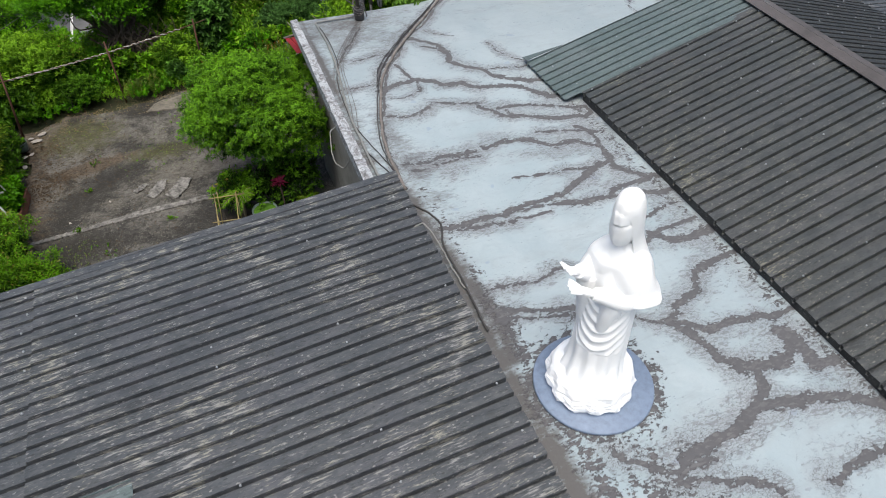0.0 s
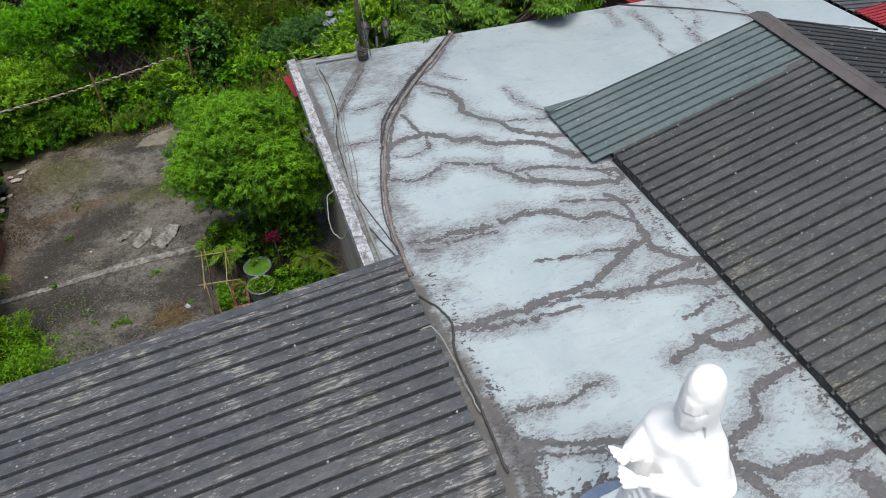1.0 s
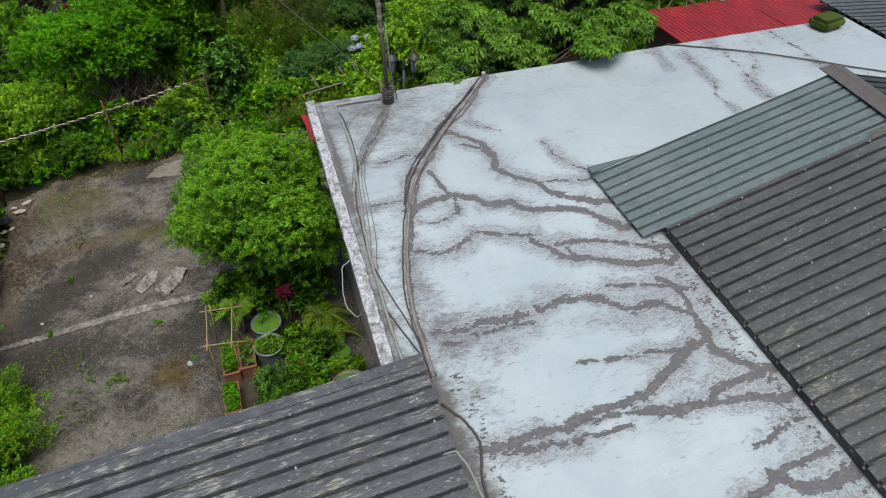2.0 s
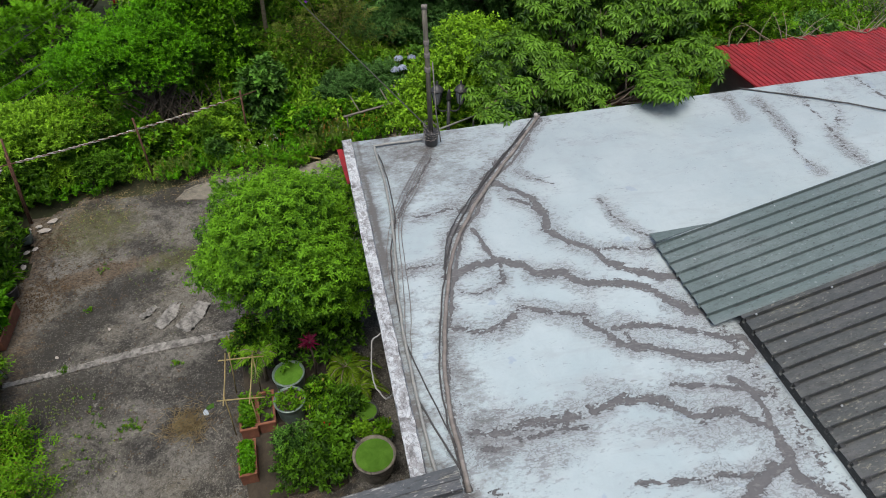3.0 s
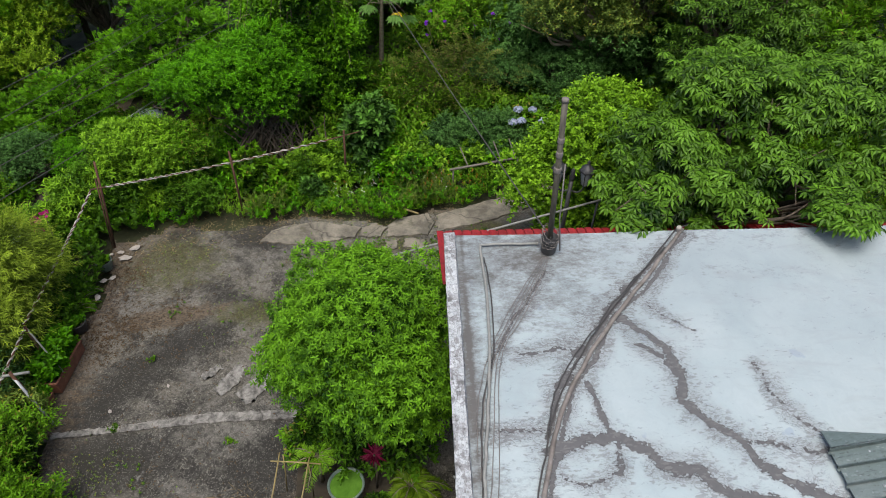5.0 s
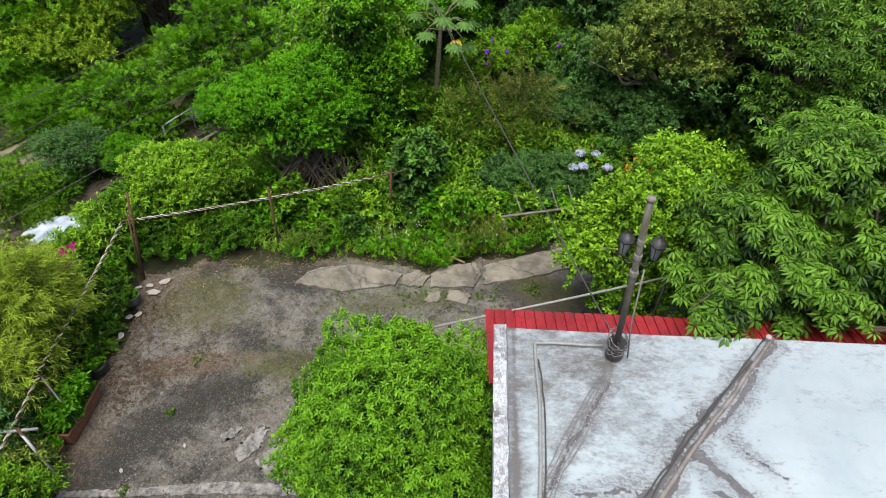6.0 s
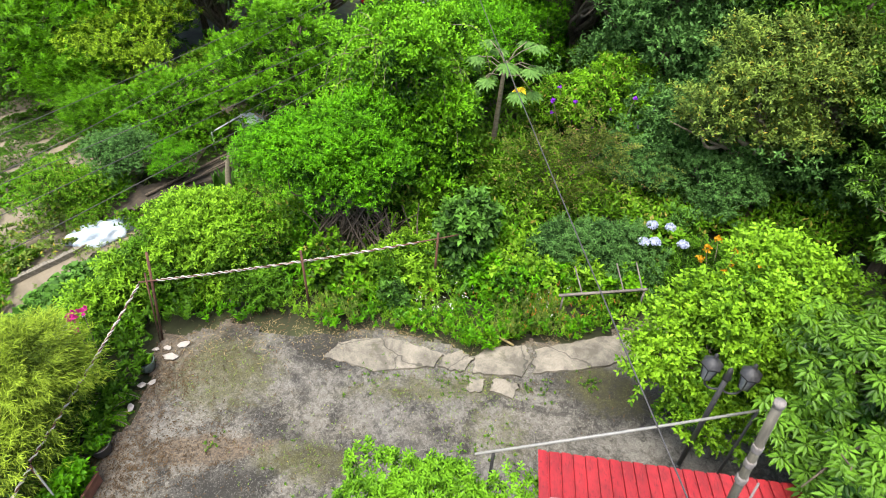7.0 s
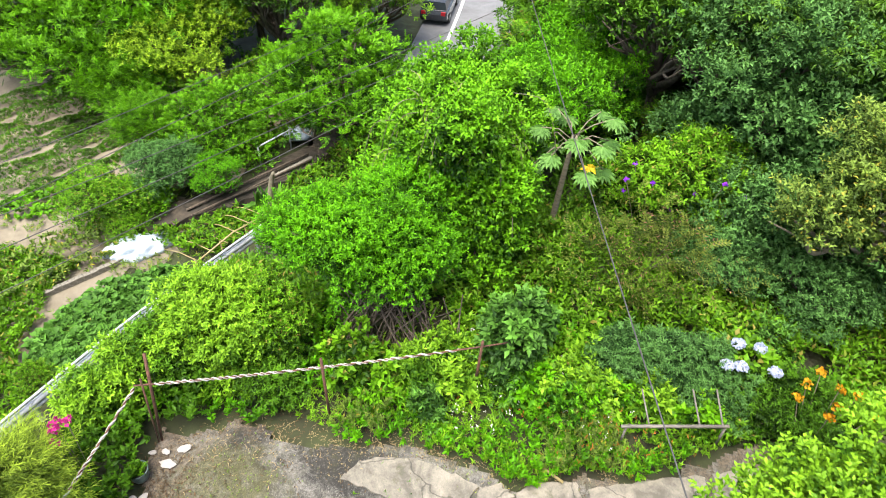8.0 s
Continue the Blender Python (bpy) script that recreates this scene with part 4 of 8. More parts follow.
# worn veins of the slab: line, width, and how far the paint is gone
VEINS = [
    ([(1.69, -1.35), (1.83, -1.52), (2.0, -1.72), (2.05, -1.98), (2.02, -2.3), (2.11, -2.55), (2.32, -2.78), (2.42, -2.99), (2.64, -3.16), (2.88, -3.3), (3.2, -3.38)], 0.115, 1.0),
    ([(1.73, -1.7), (1.95, -1.87), (2.04, -2.1)], 0.05, 0.8), ([(2.3, -2.83), (2.63, -2.8), (2.98, -2.88), (3.14, -2.86)], 0.05, 0.55),
    ([(0.70, -2.80), (0.85, -2.74), (1.05, -2.68), (1.27, -2.67), (1.52, -2.81), (1.57, -2.95), (1.88, -3.02), (2.09, -3.29), (2.5, -3.37), (2.72, -3.44), (2.84, -3.64), (2.95, -3.84), (3.2, -3.93)], 0.12, 1.0),
    ([(0.70, -2.85), (0.72, -3.05), (0.95, -3.1), (1.2, -3.0), (1.27, -2.67)], 0.05, 0.45),
    ([(0.53, -3.51), (0.79, -3.59), (1.08, -3.49), (1.28, -3.43), (1.47, -3.5)], 0.10, 0.5), ([(1.28, -3.43), (1.47, -3.5), (1.65, -3.6), (1.87, -3.65), (1.84, -3.79), (1.98, -3.96)], 0.09, 0.7),
    ([(1.98, -3.96), (2.04, -4.1), (2.28, -4.19), (2.54, -4.28), (2.8, -4.37), (2.98, -4.48), (3.17, -4.58), (3.25, -4.52)], 0.085, 1.0),
    ([(2.07, -3.92), (2.41, -3.92), (2.78, -4.03), (3.02, -4.16), (3.16, -4.28), (3.3, -4.3)], 0.07, 0.75),
    ([(2.08, -3.89), (2.18, -4.02), (2.25, -4.14)], 0.04, 0.6), ([(3.3, -4.3), (3.27, -4.5), (3.17, -4.58)], 0.05, 0.8),
    ([(1.15, -2.14), (1.22, -2.29), (1.22, -2.6), (1.25, -2.73)], 0.05, 0.9), ([(2.86, -1.96), (2.86, -2.31), (2.95, -2.54), (3.11, -2.7)], 0.025, 0.45), ([(2.0, -1.17), (2.1, -1.39), (2.34, -1.57)], 0.022, 0.4),
    ([(0.4, -4.69), (0.73, -4.75), (1.14, -4.77), (1.48, -4.72), (1.79, -4.72)], 0.16, 0.62), ([(1.48, -4.72), (1.79, -4.72), (2.14, -4.8), (2.35, -5.01), (2.71, -5.07), (2.95, -5.31), (2.97, -5.55)], 0.13, 0.78),
    ([(0.42, -4.85), (0.9, -4.88), (1.4, -4.86)], 0.05, 0.55), ([(2.3, -4.62), (2.7, -4.75), (3.1, -4.95)], 0.07, 0.7), ([(2.9, -4.7), (3.0, -5.0), (2.95, -5.3)], 0.07, 0.8),
    ([(1.6, -5.42), (1.95, -5.49), (2.3, -5.53), (2.5, -5.6)], 0.05, 0.65),
    ([(0.42, -6.0), (0.61, -6.06), (0.87, -6.06), (1.14, -6.04), (1.46, -5.96), (1.76, -5.94), (2.04, -5.94), (2.28, -5.85), (2.45, -5.77), (2.62, -5.65), (2.83, -5.58), (2.95, -5.54)], 0.10, 0.95),
    ([(2.28, -5.85), (2.45, -5.77), (2.55, -5.65), (2.75, -5.58)], 0.12, 1.0), ([(0.58, -6.13), (0.86, -6.2), (1.12, -6.2), (1.38, -6.2), (1.67, -6.18)], 0.07, 0.7),
    ([(1.14, -6.04), (1.46, -6.05), (1.7, -6.04), (1.94, -6.1), (2.14, -6.25)], 0.06, 0.7), ([(1.94, -6.14), (2.14, -6.25), (2.42, -6.25), (2.7, -6.28), (2.88, -6.28), (3.06, -6.37), (3.24, -6.37)], 0.10, 1.0),
    ([(2.55, -6.23), (2.63, -6.13), (2.9, -6.09), (3.14, -6.1)], 0.08, 0.95), ([(2.88, -5.45), (2.95, -5.54), (2.9, -5.74), (3.05, -5.9), (3.16, -6.04), (3.33, -6.11)], 0.12, 0.9),
    ([(2.57, -6.77), (2.81, -6.71), (3.06, -6.59), (3.18, -6.59)], 0.08, 0.7), ([(2.14, -7.08), (2.36, -7.04), (2.58, -7.04), (2.82, -7.01), (3.06, -6.93), (3.21, -6.9)], 0.08, 0.85),
    ([(2.50, -6.98), (2.59, -7.06), (2.70, -7.19), (2.87, -7.21), (3.05, -7.14), (3.25, -7.10)], 0.13, 1.0), ([(0.46, -7.05), (0.82, -7.11), (1.08, -7.13), (1.37, -7.11)], 0.06, 0.6),
    ([(0.38, -7.36), (0.65, -7.45), (0.9, -7.58), (1.25, -7.70)], 0.10, 0.95), ([(0.40, -7.50), (0.8, -7.66), (1.15, -7.78)], 0.07, 0.65),
    ([(2.12, -8.02), (2.48, -7.91), (2.62, -7.78), (2.72, -7.7), (3.01, -7.63), (3.3, -7.56)], 0.10, 0.85), ([(1.5, -7.95), (1.66, -7.96), (1.82, -8.12), (2.12, -8.08)], 0.06, 0.7),
    ([(1.90, -8.10), (2.07, -8.36), (2.12, -8.68), (2.3, -8.85)], 0.10, 0.9), ([(2.03, -8.19), (2.22, -8.38), (2.58, -8.37), (2.94, -8.44), (3.2, -8.41)], 0.09, 0.9),
    ([(2.23, -8.86), (2.52, -8.91), (2.75, -8.85), (2.92, -8.78)], 0.16, 1.0), ([(2.92, -8.62), (2.95, -8.8), (2.87, -9.05), (3.1, -9.13)], 0.17, 1.0), ([(2.02, -9.26), (2.27, -9.08), (2.33, -8.9)], 0.10, 0.95),
    ([(1.12, -9.43), (1.4, -9.43), (1.74, -9.37), (2.02, -9.26), (2.38, -9.35), (2.71, -9.42), (3.03, -9.55), (3.2, -9.66)], 0.14, 1.0),
    ([(2.21, -10.03), (2.4, -9.97), (2.63, -9.98), (3.0, -10.03)], 0.08, 0.9), ([(0.91, -9.56), (1.27, -9.67), (1.56, -9.79), (1.79, -9.99)], 0.06, 0.75), ([(0.7, -9.2), (1.0, -9.5), (1.4, -9.55)], 0.10, 0.7),
    ([(5.76, -0.06), (5.65, -0.48), (5.63, -0.68)], 0.04, 0.4), ([(6.11, -0.3), (6.14, -0.84), (6.01, -1.19), (5.83, -1.58), (5.81, -2.09)], 0.03, 0.42),
    ([(6.72, -0.2), (6.76, -0.95), (6.7, -1.32), (6.59, -1.66), (6.57, -2.0)], 0.08, 0.42), ([(7.21, -0.57), (7.04, -0.94), (6.84, -1.27)], 0.07, 0.38), ([(8.06, -0.13), (8.1, -0.54), (7.99, -0.94), (8.0, -1.25)], 0.10, 0.45),
    ([(2.79, -0.02), (2.2, -0.75), (1.52, -1.45), (0.99, -2.22), (0.72, -2.85), (0.44, -3.64), (0.29, -4.21), (0.2, -5.2)], 0.035, 0.9), ([(2.40, -0.35), (1.81, -0.99), (1.27, -1.65), (0.86, -2.15), (0.68, -2.7)], 0.03, 0.9),
    ([(1.60, -1.22), (1.42, -1.42)], 0.15, 0.95), ([(1.80, -0.98), (1.62, -1.18)], 0.10, 0.85), ([(1.17, -1.70), (1.08, -1.80)], 0.12, 1.0), ([(0.98, -2.02), (0.90, -2.16)], 0.12, 0.9), ([(2.45, -0.32), (2.28, -0.5)], 0.07, 0.9),
    ([(0.55, -1.75), (0.95, -1.7), (1.1, -1.78)], 0.04, 0.6), ([(0.32, -2.6), (0.62, -2.62)], 0.07, 0.55), ([(0.98, -0.62), (0.60, -1.3), (0.28, -1.84)], 0.02, 0.7),
]


def pushed(gx, gy):
    return (gx + (lattice(gx, gy, 21, 2.2) - 0.5) * 0.12 + (lattice(gx, gy, 22, 7) - 0.5) * 0.05,
            gy + (lattice(gx, gy, 23, 2.2) - 0.5) * 0.12 + (lattice(gx, gy, 24, 7) - 0.5) * 0.05)


def slab_stain(gx, gy):
    wx, wy = pushed(gx, gy)
    s = np.zeros(gx.shape)
    for pts, w, gone in VEINS:
        s = np.maximum(s, near_line(wx, wy, pts, w * (0.40 + 0.45 * lattice(gx, gy, 29, 1.9)) + 0.034) * (0.36 + 0.66 * gone))
    eave = np.clip(1 - np.abs(gx - 3.16) / 0.24, 0, 1) * 0.50 * (gy < -4.1)
    ring = np.clip(1 - np.abs(np.hypot(gx - 0.86, gy + 8.5) - 0.56) / 0.3, 0, 1) * 0.62
    gap = np.clip(1 - np.abs(gx - 0.42) / 0.3, 0, 1) * (0.45 + 0.2 * (gy < -7.2)) * (gy < -5.2)
    corner = np.clip(1 - np.hypot(gx - 0.85, gy + 9.6) / 0.9, 0, 1) * 0.62
    return np.maximum.reduce([s, eave, ring, gap, corner])


def slab_wash(gx, gy):
    """Thin grey run-off that spreads from the veins, most of it to their low side."""
    wx, wy = pushed(gx, gy)
    s = np.zeros(gx.shape)
    for pts, w, gone in VEINS:
        s = np.maximum(s, near_line(wx, wy + 0.4 * w, pts, 0.06 + 0.8 * w) * (0.70 - 0.25 * gone) * (0.2 + 1.1 * lattice(gx, gy, 34, 1.5)))
    return np.maximum(s, lattice(gx, gy, 25, 0.9) * 0.2)


def slab_loose(gx, gy):
    """Where the paint has begun to lift."""
    wx, wy = pushed(gx, gy)
    s = np.zeros(gx.shape)
    for pts, w, gone in VEINS:
        s = np.maximum(s, near_line(wx, wy, pts, 0.20 + 1.6 * w))
    broken = near_line(gx, gy, [(0.9, -5.05), (1.6, -4.95), (2.3, -5.15), (2.9, -5.2)], 0.4) * 0.9
    eave = np.clip(1 - np.abs(gx - 3.1) / 0.5, 0, 1) * 0.8 * (gy < -4.1)
    return np.maximum.reduce([s, broken, eave]) * np.clip(0.35 + 1.1 * lattice(gx, gy, 35, 1.2), 0, 1)


def slab_dirt_shade(gx, gy):
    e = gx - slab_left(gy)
    # gutter shade painted in with the dirt, fading from the left edge
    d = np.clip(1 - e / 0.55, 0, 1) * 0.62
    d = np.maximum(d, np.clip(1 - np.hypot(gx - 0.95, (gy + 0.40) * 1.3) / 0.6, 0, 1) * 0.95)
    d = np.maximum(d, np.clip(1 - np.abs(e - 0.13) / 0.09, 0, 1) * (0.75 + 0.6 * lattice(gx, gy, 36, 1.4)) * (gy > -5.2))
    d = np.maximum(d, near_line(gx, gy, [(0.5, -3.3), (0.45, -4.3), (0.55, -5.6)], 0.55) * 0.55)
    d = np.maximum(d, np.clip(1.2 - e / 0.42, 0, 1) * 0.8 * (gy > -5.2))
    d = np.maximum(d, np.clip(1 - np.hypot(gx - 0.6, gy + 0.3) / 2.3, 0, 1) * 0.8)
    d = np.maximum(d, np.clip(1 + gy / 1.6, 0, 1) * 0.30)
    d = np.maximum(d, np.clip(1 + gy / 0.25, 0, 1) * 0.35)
    # wet dark band, with shade at the sheet roof's edge painted in
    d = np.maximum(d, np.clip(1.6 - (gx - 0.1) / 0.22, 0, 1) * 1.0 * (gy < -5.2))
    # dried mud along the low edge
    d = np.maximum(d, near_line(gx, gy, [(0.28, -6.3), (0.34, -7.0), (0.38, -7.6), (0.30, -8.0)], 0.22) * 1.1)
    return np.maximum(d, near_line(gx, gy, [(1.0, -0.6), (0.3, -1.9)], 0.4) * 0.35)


def slab_film(gx, gy):
    return np.clip(1.1 + gy / 3.2, 0, 1) * (0.65 + 0.35 * lattice(gx, gy, 33, 1.1))


def slab_height(gx, gy):
    return 3.0 + (lattice(gx, gy, 31, 0.7) - 0.5) * 0.02 + (lattice(gx, gy, 32, 3) - 0.5) * 0.006


sx = np.concatenate([np.arange(-0.30, 3.6, 0.025), np.arange(3.6, 9.72, 0.06)])
sy = np.concatenate([np.arange(-15, -10.5, 0.15), np.arange(-10.5, 0.013, 0.025)])
top = grid_mesh("roof_slab", sx, sy, slab_height, SLAB_PAINT, house, "pale blue-white painted roof slab with flaked grey veins", keep=lambda x, y: x > slab_left(y) - 0.02, attributes={"stain": slab_stain, "wash": slab_wash, "loose": slab_loose, "dirt_shade": slab_dirt_shade, "film": slab_film})
bm = bmesh.new()
for x, y in ((-0.0, 0.0), (9.7, 0.0), (9.7, -15.0), (-0.42, -15.0)):
    bm.verts.new((x, y, 2.86)), bm.verts.new((x, y, 2.985))
bm.verts.ensure_lookup_table()
vs = bm.verts
for i in range(4):
    j = (i + 1) % 4
    bm.faces.new((vs[2 * i], vs[2 * j], vs[2 * j + 1], vs[2 * i + 1]))
bm.faces.new([vs[2 * i] for i in range(4)])
bm.faces.new([vs[2 * i + 1] for i in range(4)])
bmesh.ops.recalc_face_normals(bm, faces=bm.faces)
part("slab_body", bm, WALL, house)

# raised kerb along the open side of the slab
rng = np.random.default_rng(5)
bm = bmesh.new()
rows = []
for i in range(61):
    y = -0.0 - i * 6.0 / 60
    x = slab_left(y)
    j = rng.normal(size=4) * 0.004
    rows.append([bm.verts.new(p) for p in ((x - 0.06, y, 2.84), (x - 0.07 + j[0], y, 3.05 + j[1]), (x + 0.055 + j[2], y, 3.055 + j[3]), (x + 0.075, y, 2.99))])
for a, b in zip(rows[:-1], rows[1:]):
    for k in range(3):
        bm.faces.new((a[k], a[k + 1], b[k + 1], b[k]))
bm.faces.new(rows[0]), bm.faces.new(rows[-1][::-1])
bmesh.ops.recalc_face_normals(bm, faces=bm.faces)
part("roof_kerb", bm, KERB, house, "raised kerb with peeling white and black stains")


# ---- ribbed roof sheets ----
def ribbed(name, x0, x1, y0, y1, pitch, rise, plane, material, parent, label="", seed=0, thick=0.006, lip=0.0):
    """A roof sheet whose ribs run along x; plane(x, y) is its height."""
    rng = np.random.default_rng(seed)
    prof = []
    n = int(round((y1 - y0) / pitch))
    for k in range(n):
        o, p = y0 + k * (y1 - y0) / n, (y1 - y0) / n
        prof += [(o, rise * 0.95), (o + p * 0.3, rise), (o + p * 0.70, rise * 0.97), (o + p * 0.73, 0.0), (o + p * 0.90, 0.0), (o + p * 0.93, rise * 1.12), (o + p * 0.98, rise * 1.05)]
    prof.append((y1, rise * 0.93))
    xs = np.linspace(x0, x1, max(3, int((x1 - x0) / 0.35) + 1))
    ph = rng.random(4) * 6
    verts = []
    for side in (0, 1):
        for x in xs:
            for y, h in prof:
                w = 0.004 * math.sin(x * 1.9 + ph[0] + y * 2.1) + 0.003 * math.sin(y * 5 + x * 0.7 + ph[1])
                verts.append((x + (0.004 * math.sin(y * 23 + ph[2])), y, plane(x, y) + h + w - side * thick))
    m, nx = len(prof), len(xs)
    faces = []
    for i in range(nx - 1):
        for k in range(m - 1):
            a = i * m + k
            faces.append((a, a + m, a + m + 1, a + 1))
            b = nx * m + a
            faces.append((b, b + 1, b + m + 1, b + m))
    o = nx * m
    for k in range(m - 1):
        faces.append((k, k + 1, o + k + 1, o + k))
        e = (nx - 1) * m + k
        faces.append((e, o + e, o + e + 1, e + 1))
    return mesh_from(name, verts, faces, material, parent, label)


def screw_row(parent, xs, ys, plane, rise, material, seed):
    """Roofing screws with washers, on the ribs."""
    rng = np.random.default_rng(seed)
    me = None
    for x in xs:
        for y in ys:
            if rng.random() < 0.25:
                continue
            if me is None:
                bm = bmesh.new()
                bmesh.ops.create_cone(bm, cap_ends=True, segments=7, radius1=0.013, radius2=0.008, depth=0.012)
                ob = part("screw", bm, material, parent)
                me = ob.data
            else:
                ob = link("screw", me, parent)
            ob.location = (x + rng.normal() * 0.02, y, plane(x, y) + rise + 0.006)


def left_plane(x, y):
    return 3.18 + 0.085 * (x - 0.1) + 0.03 * (y + 5.1)


lean_to = thing("lean_to", "low outbuilding under weathered charcoal ribbed roof sheets", "outbuilding", 0, 0, 0)
y = -5.09
while y > -13:
    skew = 0.012 * (y + 5)
    k = int(-y * 10)
    ribbed("roof_sheet", -3.98, 0.14 + skew, y - 0.785, y, 0.157, 0.050, left_plane, ROOF_DARK, lean_to, seed=k)
    ribbed("roof_sheet", -8.2, -3.86, y - 0.785, y, 0.157, 0.050, lambda x, yy: left_plane(x, yy) - 0.022, ROOF_DARK, lean_to, seed=k + 1)
    y -= 0.785
ribbed("patch_sheet", -3.9, -3.13, -8.6, -7.82, 0.157, 0.042, lambda x, yy: left_plane(x, yy) + 0.015, ROOF_GREEN, lean_to, "small grey-green patch sheet", seed=77)
screw_row(lean_to, (-7.2, -5.6, -4.05, -3.55, -2.3, -1.1, 0.02), [-5.25 - 0.25 * i for i in range(18)], left_plane, 0.042, STEEL, 12)
box("wall", -8.0, 0.02, -5.42, -5.30, 0, 2.50, WALL, lean_to)
box("wall", -8.0, -7.88, -13, -5.42, 0, 2.45, WALL, lean_to)
flash = bmesh.new()
box_into(flash, -8.2, 0.15, -0.10, 0.012, 0.0, 0.012)
part("edge_flashing", flash, ROOF_DARK, lean_to).matrix_basis = pose(0, -5.075, 3.18 - 0.0085 + 0.044, 0, -math.degrees(math.atan(0.085)), 0)


def ridge_x(y):
    return 6.40 + 0.085 * (y + 3.1)


def right_plane(x, y):
    return 3.05 + 0.84 * (x - 3.2) / (ridge_x(y) - 3.2)


def right_back(x, y):
    return 3.89 - 0.255 * (x - ridge_x(y))


gable = thing("gable_roof", "pitched roof of dark ribbed metal sheets with a flat ridge cap", "roof", 0, 0, 0)
ribbed("roof_sheet", 3.05, 6.40, -4.14, -2.92, 0.1525, 0.038, lambda x, y: right_plane(x, y) + 0.012, ROOF_GREEN, gable, "grey-green ribbed roof sheet", seed=3)
y = -4.02
while y > -14.5:
    ribbed("roof_sheet", 3.32 + 0.025 * (y + 4), ridge_x(y) - 0.03, y - 0.785, y, 0.157, 0.046, right_plane, ROOF_DARK_R, gable, seed=int(-y * 10))
    y -= 0.785
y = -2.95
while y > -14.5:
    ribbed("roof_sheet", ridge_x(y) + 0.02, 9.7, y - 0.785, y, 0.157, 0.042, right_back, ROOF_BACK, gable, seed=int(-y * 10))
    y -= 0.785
screw_row(gable, (3.5, 4.2, 5.0, 5.8, 6.15), [-4.2 - 0.37 * i for i in range(22)], right_plane, 0.042, STEEL, 13)
screw_row(gable, (3.35, 4.4, 5.4, 6.2), [-3.0 - 0.305 * i for i in range(4)], right_plane, 0.04, STEEL, 14)
screw_row(gable, (7.0, 7.7, 8.4, 9.1), [-2.9 - 0.42 * i for i in range(14)], right_back, 0.046, STEEL, 15)
# added black strip that stands for the shaded gap below the eave
shade_strip = bmesh.new()
rows = []
for k in range(12):
    y = -4.15 - k * 0.95
    x = 3.345 + 0.025 * (y + 4)
    rows.append([shade_strip.verts.new(p) for p in ((x, y, 3.0), (x, y, right_plane(x, y) + 0.040), (x + 0.05, y, right_plane(x, y) + 0.040), (x + 0.05, y, 3.0))])
for p, q in zip(rows[:-1], rows[1:]):
    for k in range(4):
        shade_strip.faces.new((p[k], p[(k + 1) % 4], q[(k + 1) % 4], q[k]))
shade_strip.faces.new(rows[0]), shade_strip.faces.new(rows[-1][::-1])
bmesh.ops.recalc_face_normals(shade_strip, faces=shade_strip.faces)
part("eave_closure", shade_strip, ROOF_BACK, gable, "added dark strip in place of the shade under the eave")
cap = bmesh.new()
for s in (-1, 1):
    box_into(cap, -0.17 if s < 0 else 0.0, 0.0 if s < 0 else 0.17, -11.8, 0.1, 0.0, 0.012, pose(ridge_x(-2.9), -2.9, 3.955, 0, 0, -math.degrees(math.atan(0.085))) @ pose(0, 0, 0, 0, s * 11, 0))
part("ridge_cap", cap, RIDGE, gable, "flat brown-grey ridge cap")
flap = bmesh.new()
f = [flap.verts.new(p) for p in ((3.07, -2.74, 3.055), (3.05, -2.925, 3.10), (3.66, -2.925, 3.245))]
g = [flap.verts.new((v.co.x, v.co.y, v.co.z - 0.012)) for v in f]
flap.faces.new(f), flap.faces.new(g[::-1])
for i in range(3):
    flap.faces.new((f[i], g[i], g[(i + 1) % 3], f[(i + 1) % 3]))
bmesh.ops.recalc_face_normals(flap, faces=flap.faces)
part("corner_flap", flap, ROOF_GREEN, gable)
box("wall", 3.45, 9.3, -3.10, -3.0, 2.99, 3.10, WALL, gable)
tri = bmesh.new()
f = [tri.verts.new(p) for p in ((3.45, -3.02, 3.09), (9.3, -3.02, 3.09), (9.3, -3.02, 3.12), (6.4, -3.02, 3.86), (3.45, -3.02, 3.10))]
g = [tri.verts.new((v.co.x, v.co.y - 0.1, v.co.z)) for v in f]
tri.faces.new(f), tri.faces.new(g[::-1])
for i in range(5):
    tri.faces.new((f[i], g[i], g[(i + 1) % 5], f[(i + 1) % 5]))
part("gable_wall", tri, WALL, gable)

awning = thing("awning", "red ribbed metal awning under the flat roof's edge", "awning", 0, 0, 0)
for k in range(13):
    sheet = ribbed("roof_sheet", -0.86, 0.40, -0.35, 0.35, 0.1167, 0.020, lambda a, b: 0.23 * a, ROOF_RED, awning, seed=k)
    sheet.matrix_basis = pose(0.255 + k * 0.7, -0.03, 2.53, 0, 0, -90)
shed = thing("shed", "open shed with a red ribbed metal roof on a block wall", "shed", 0, 0, 0)
for k in range(5):
    sheet = ribbed("roof_sheet", 0.0, 1.66, 0.0, 0.74, 0.0925, 0.022, lambda a, b: -0.01 * a, ROOF_RED, shed, seed=50 + k)
    sheet.matrix_basis = pose(6.58 + (k + 1) * 0.74, 0.10, 2.80, 0, 0, 91.5)
box("wall", 6.78, 10.2, 1.45, 1.6, 0, 2.76, WALL, shed)
box("wall", 6.78, 6.92, 0.35, 1.45, 0, 2.76, WALL, shed)
annex = thing("annex", "neighbouring outbuilding under blue-grey ribbed roof sheets", "outbuilding", 0, 0, 0)
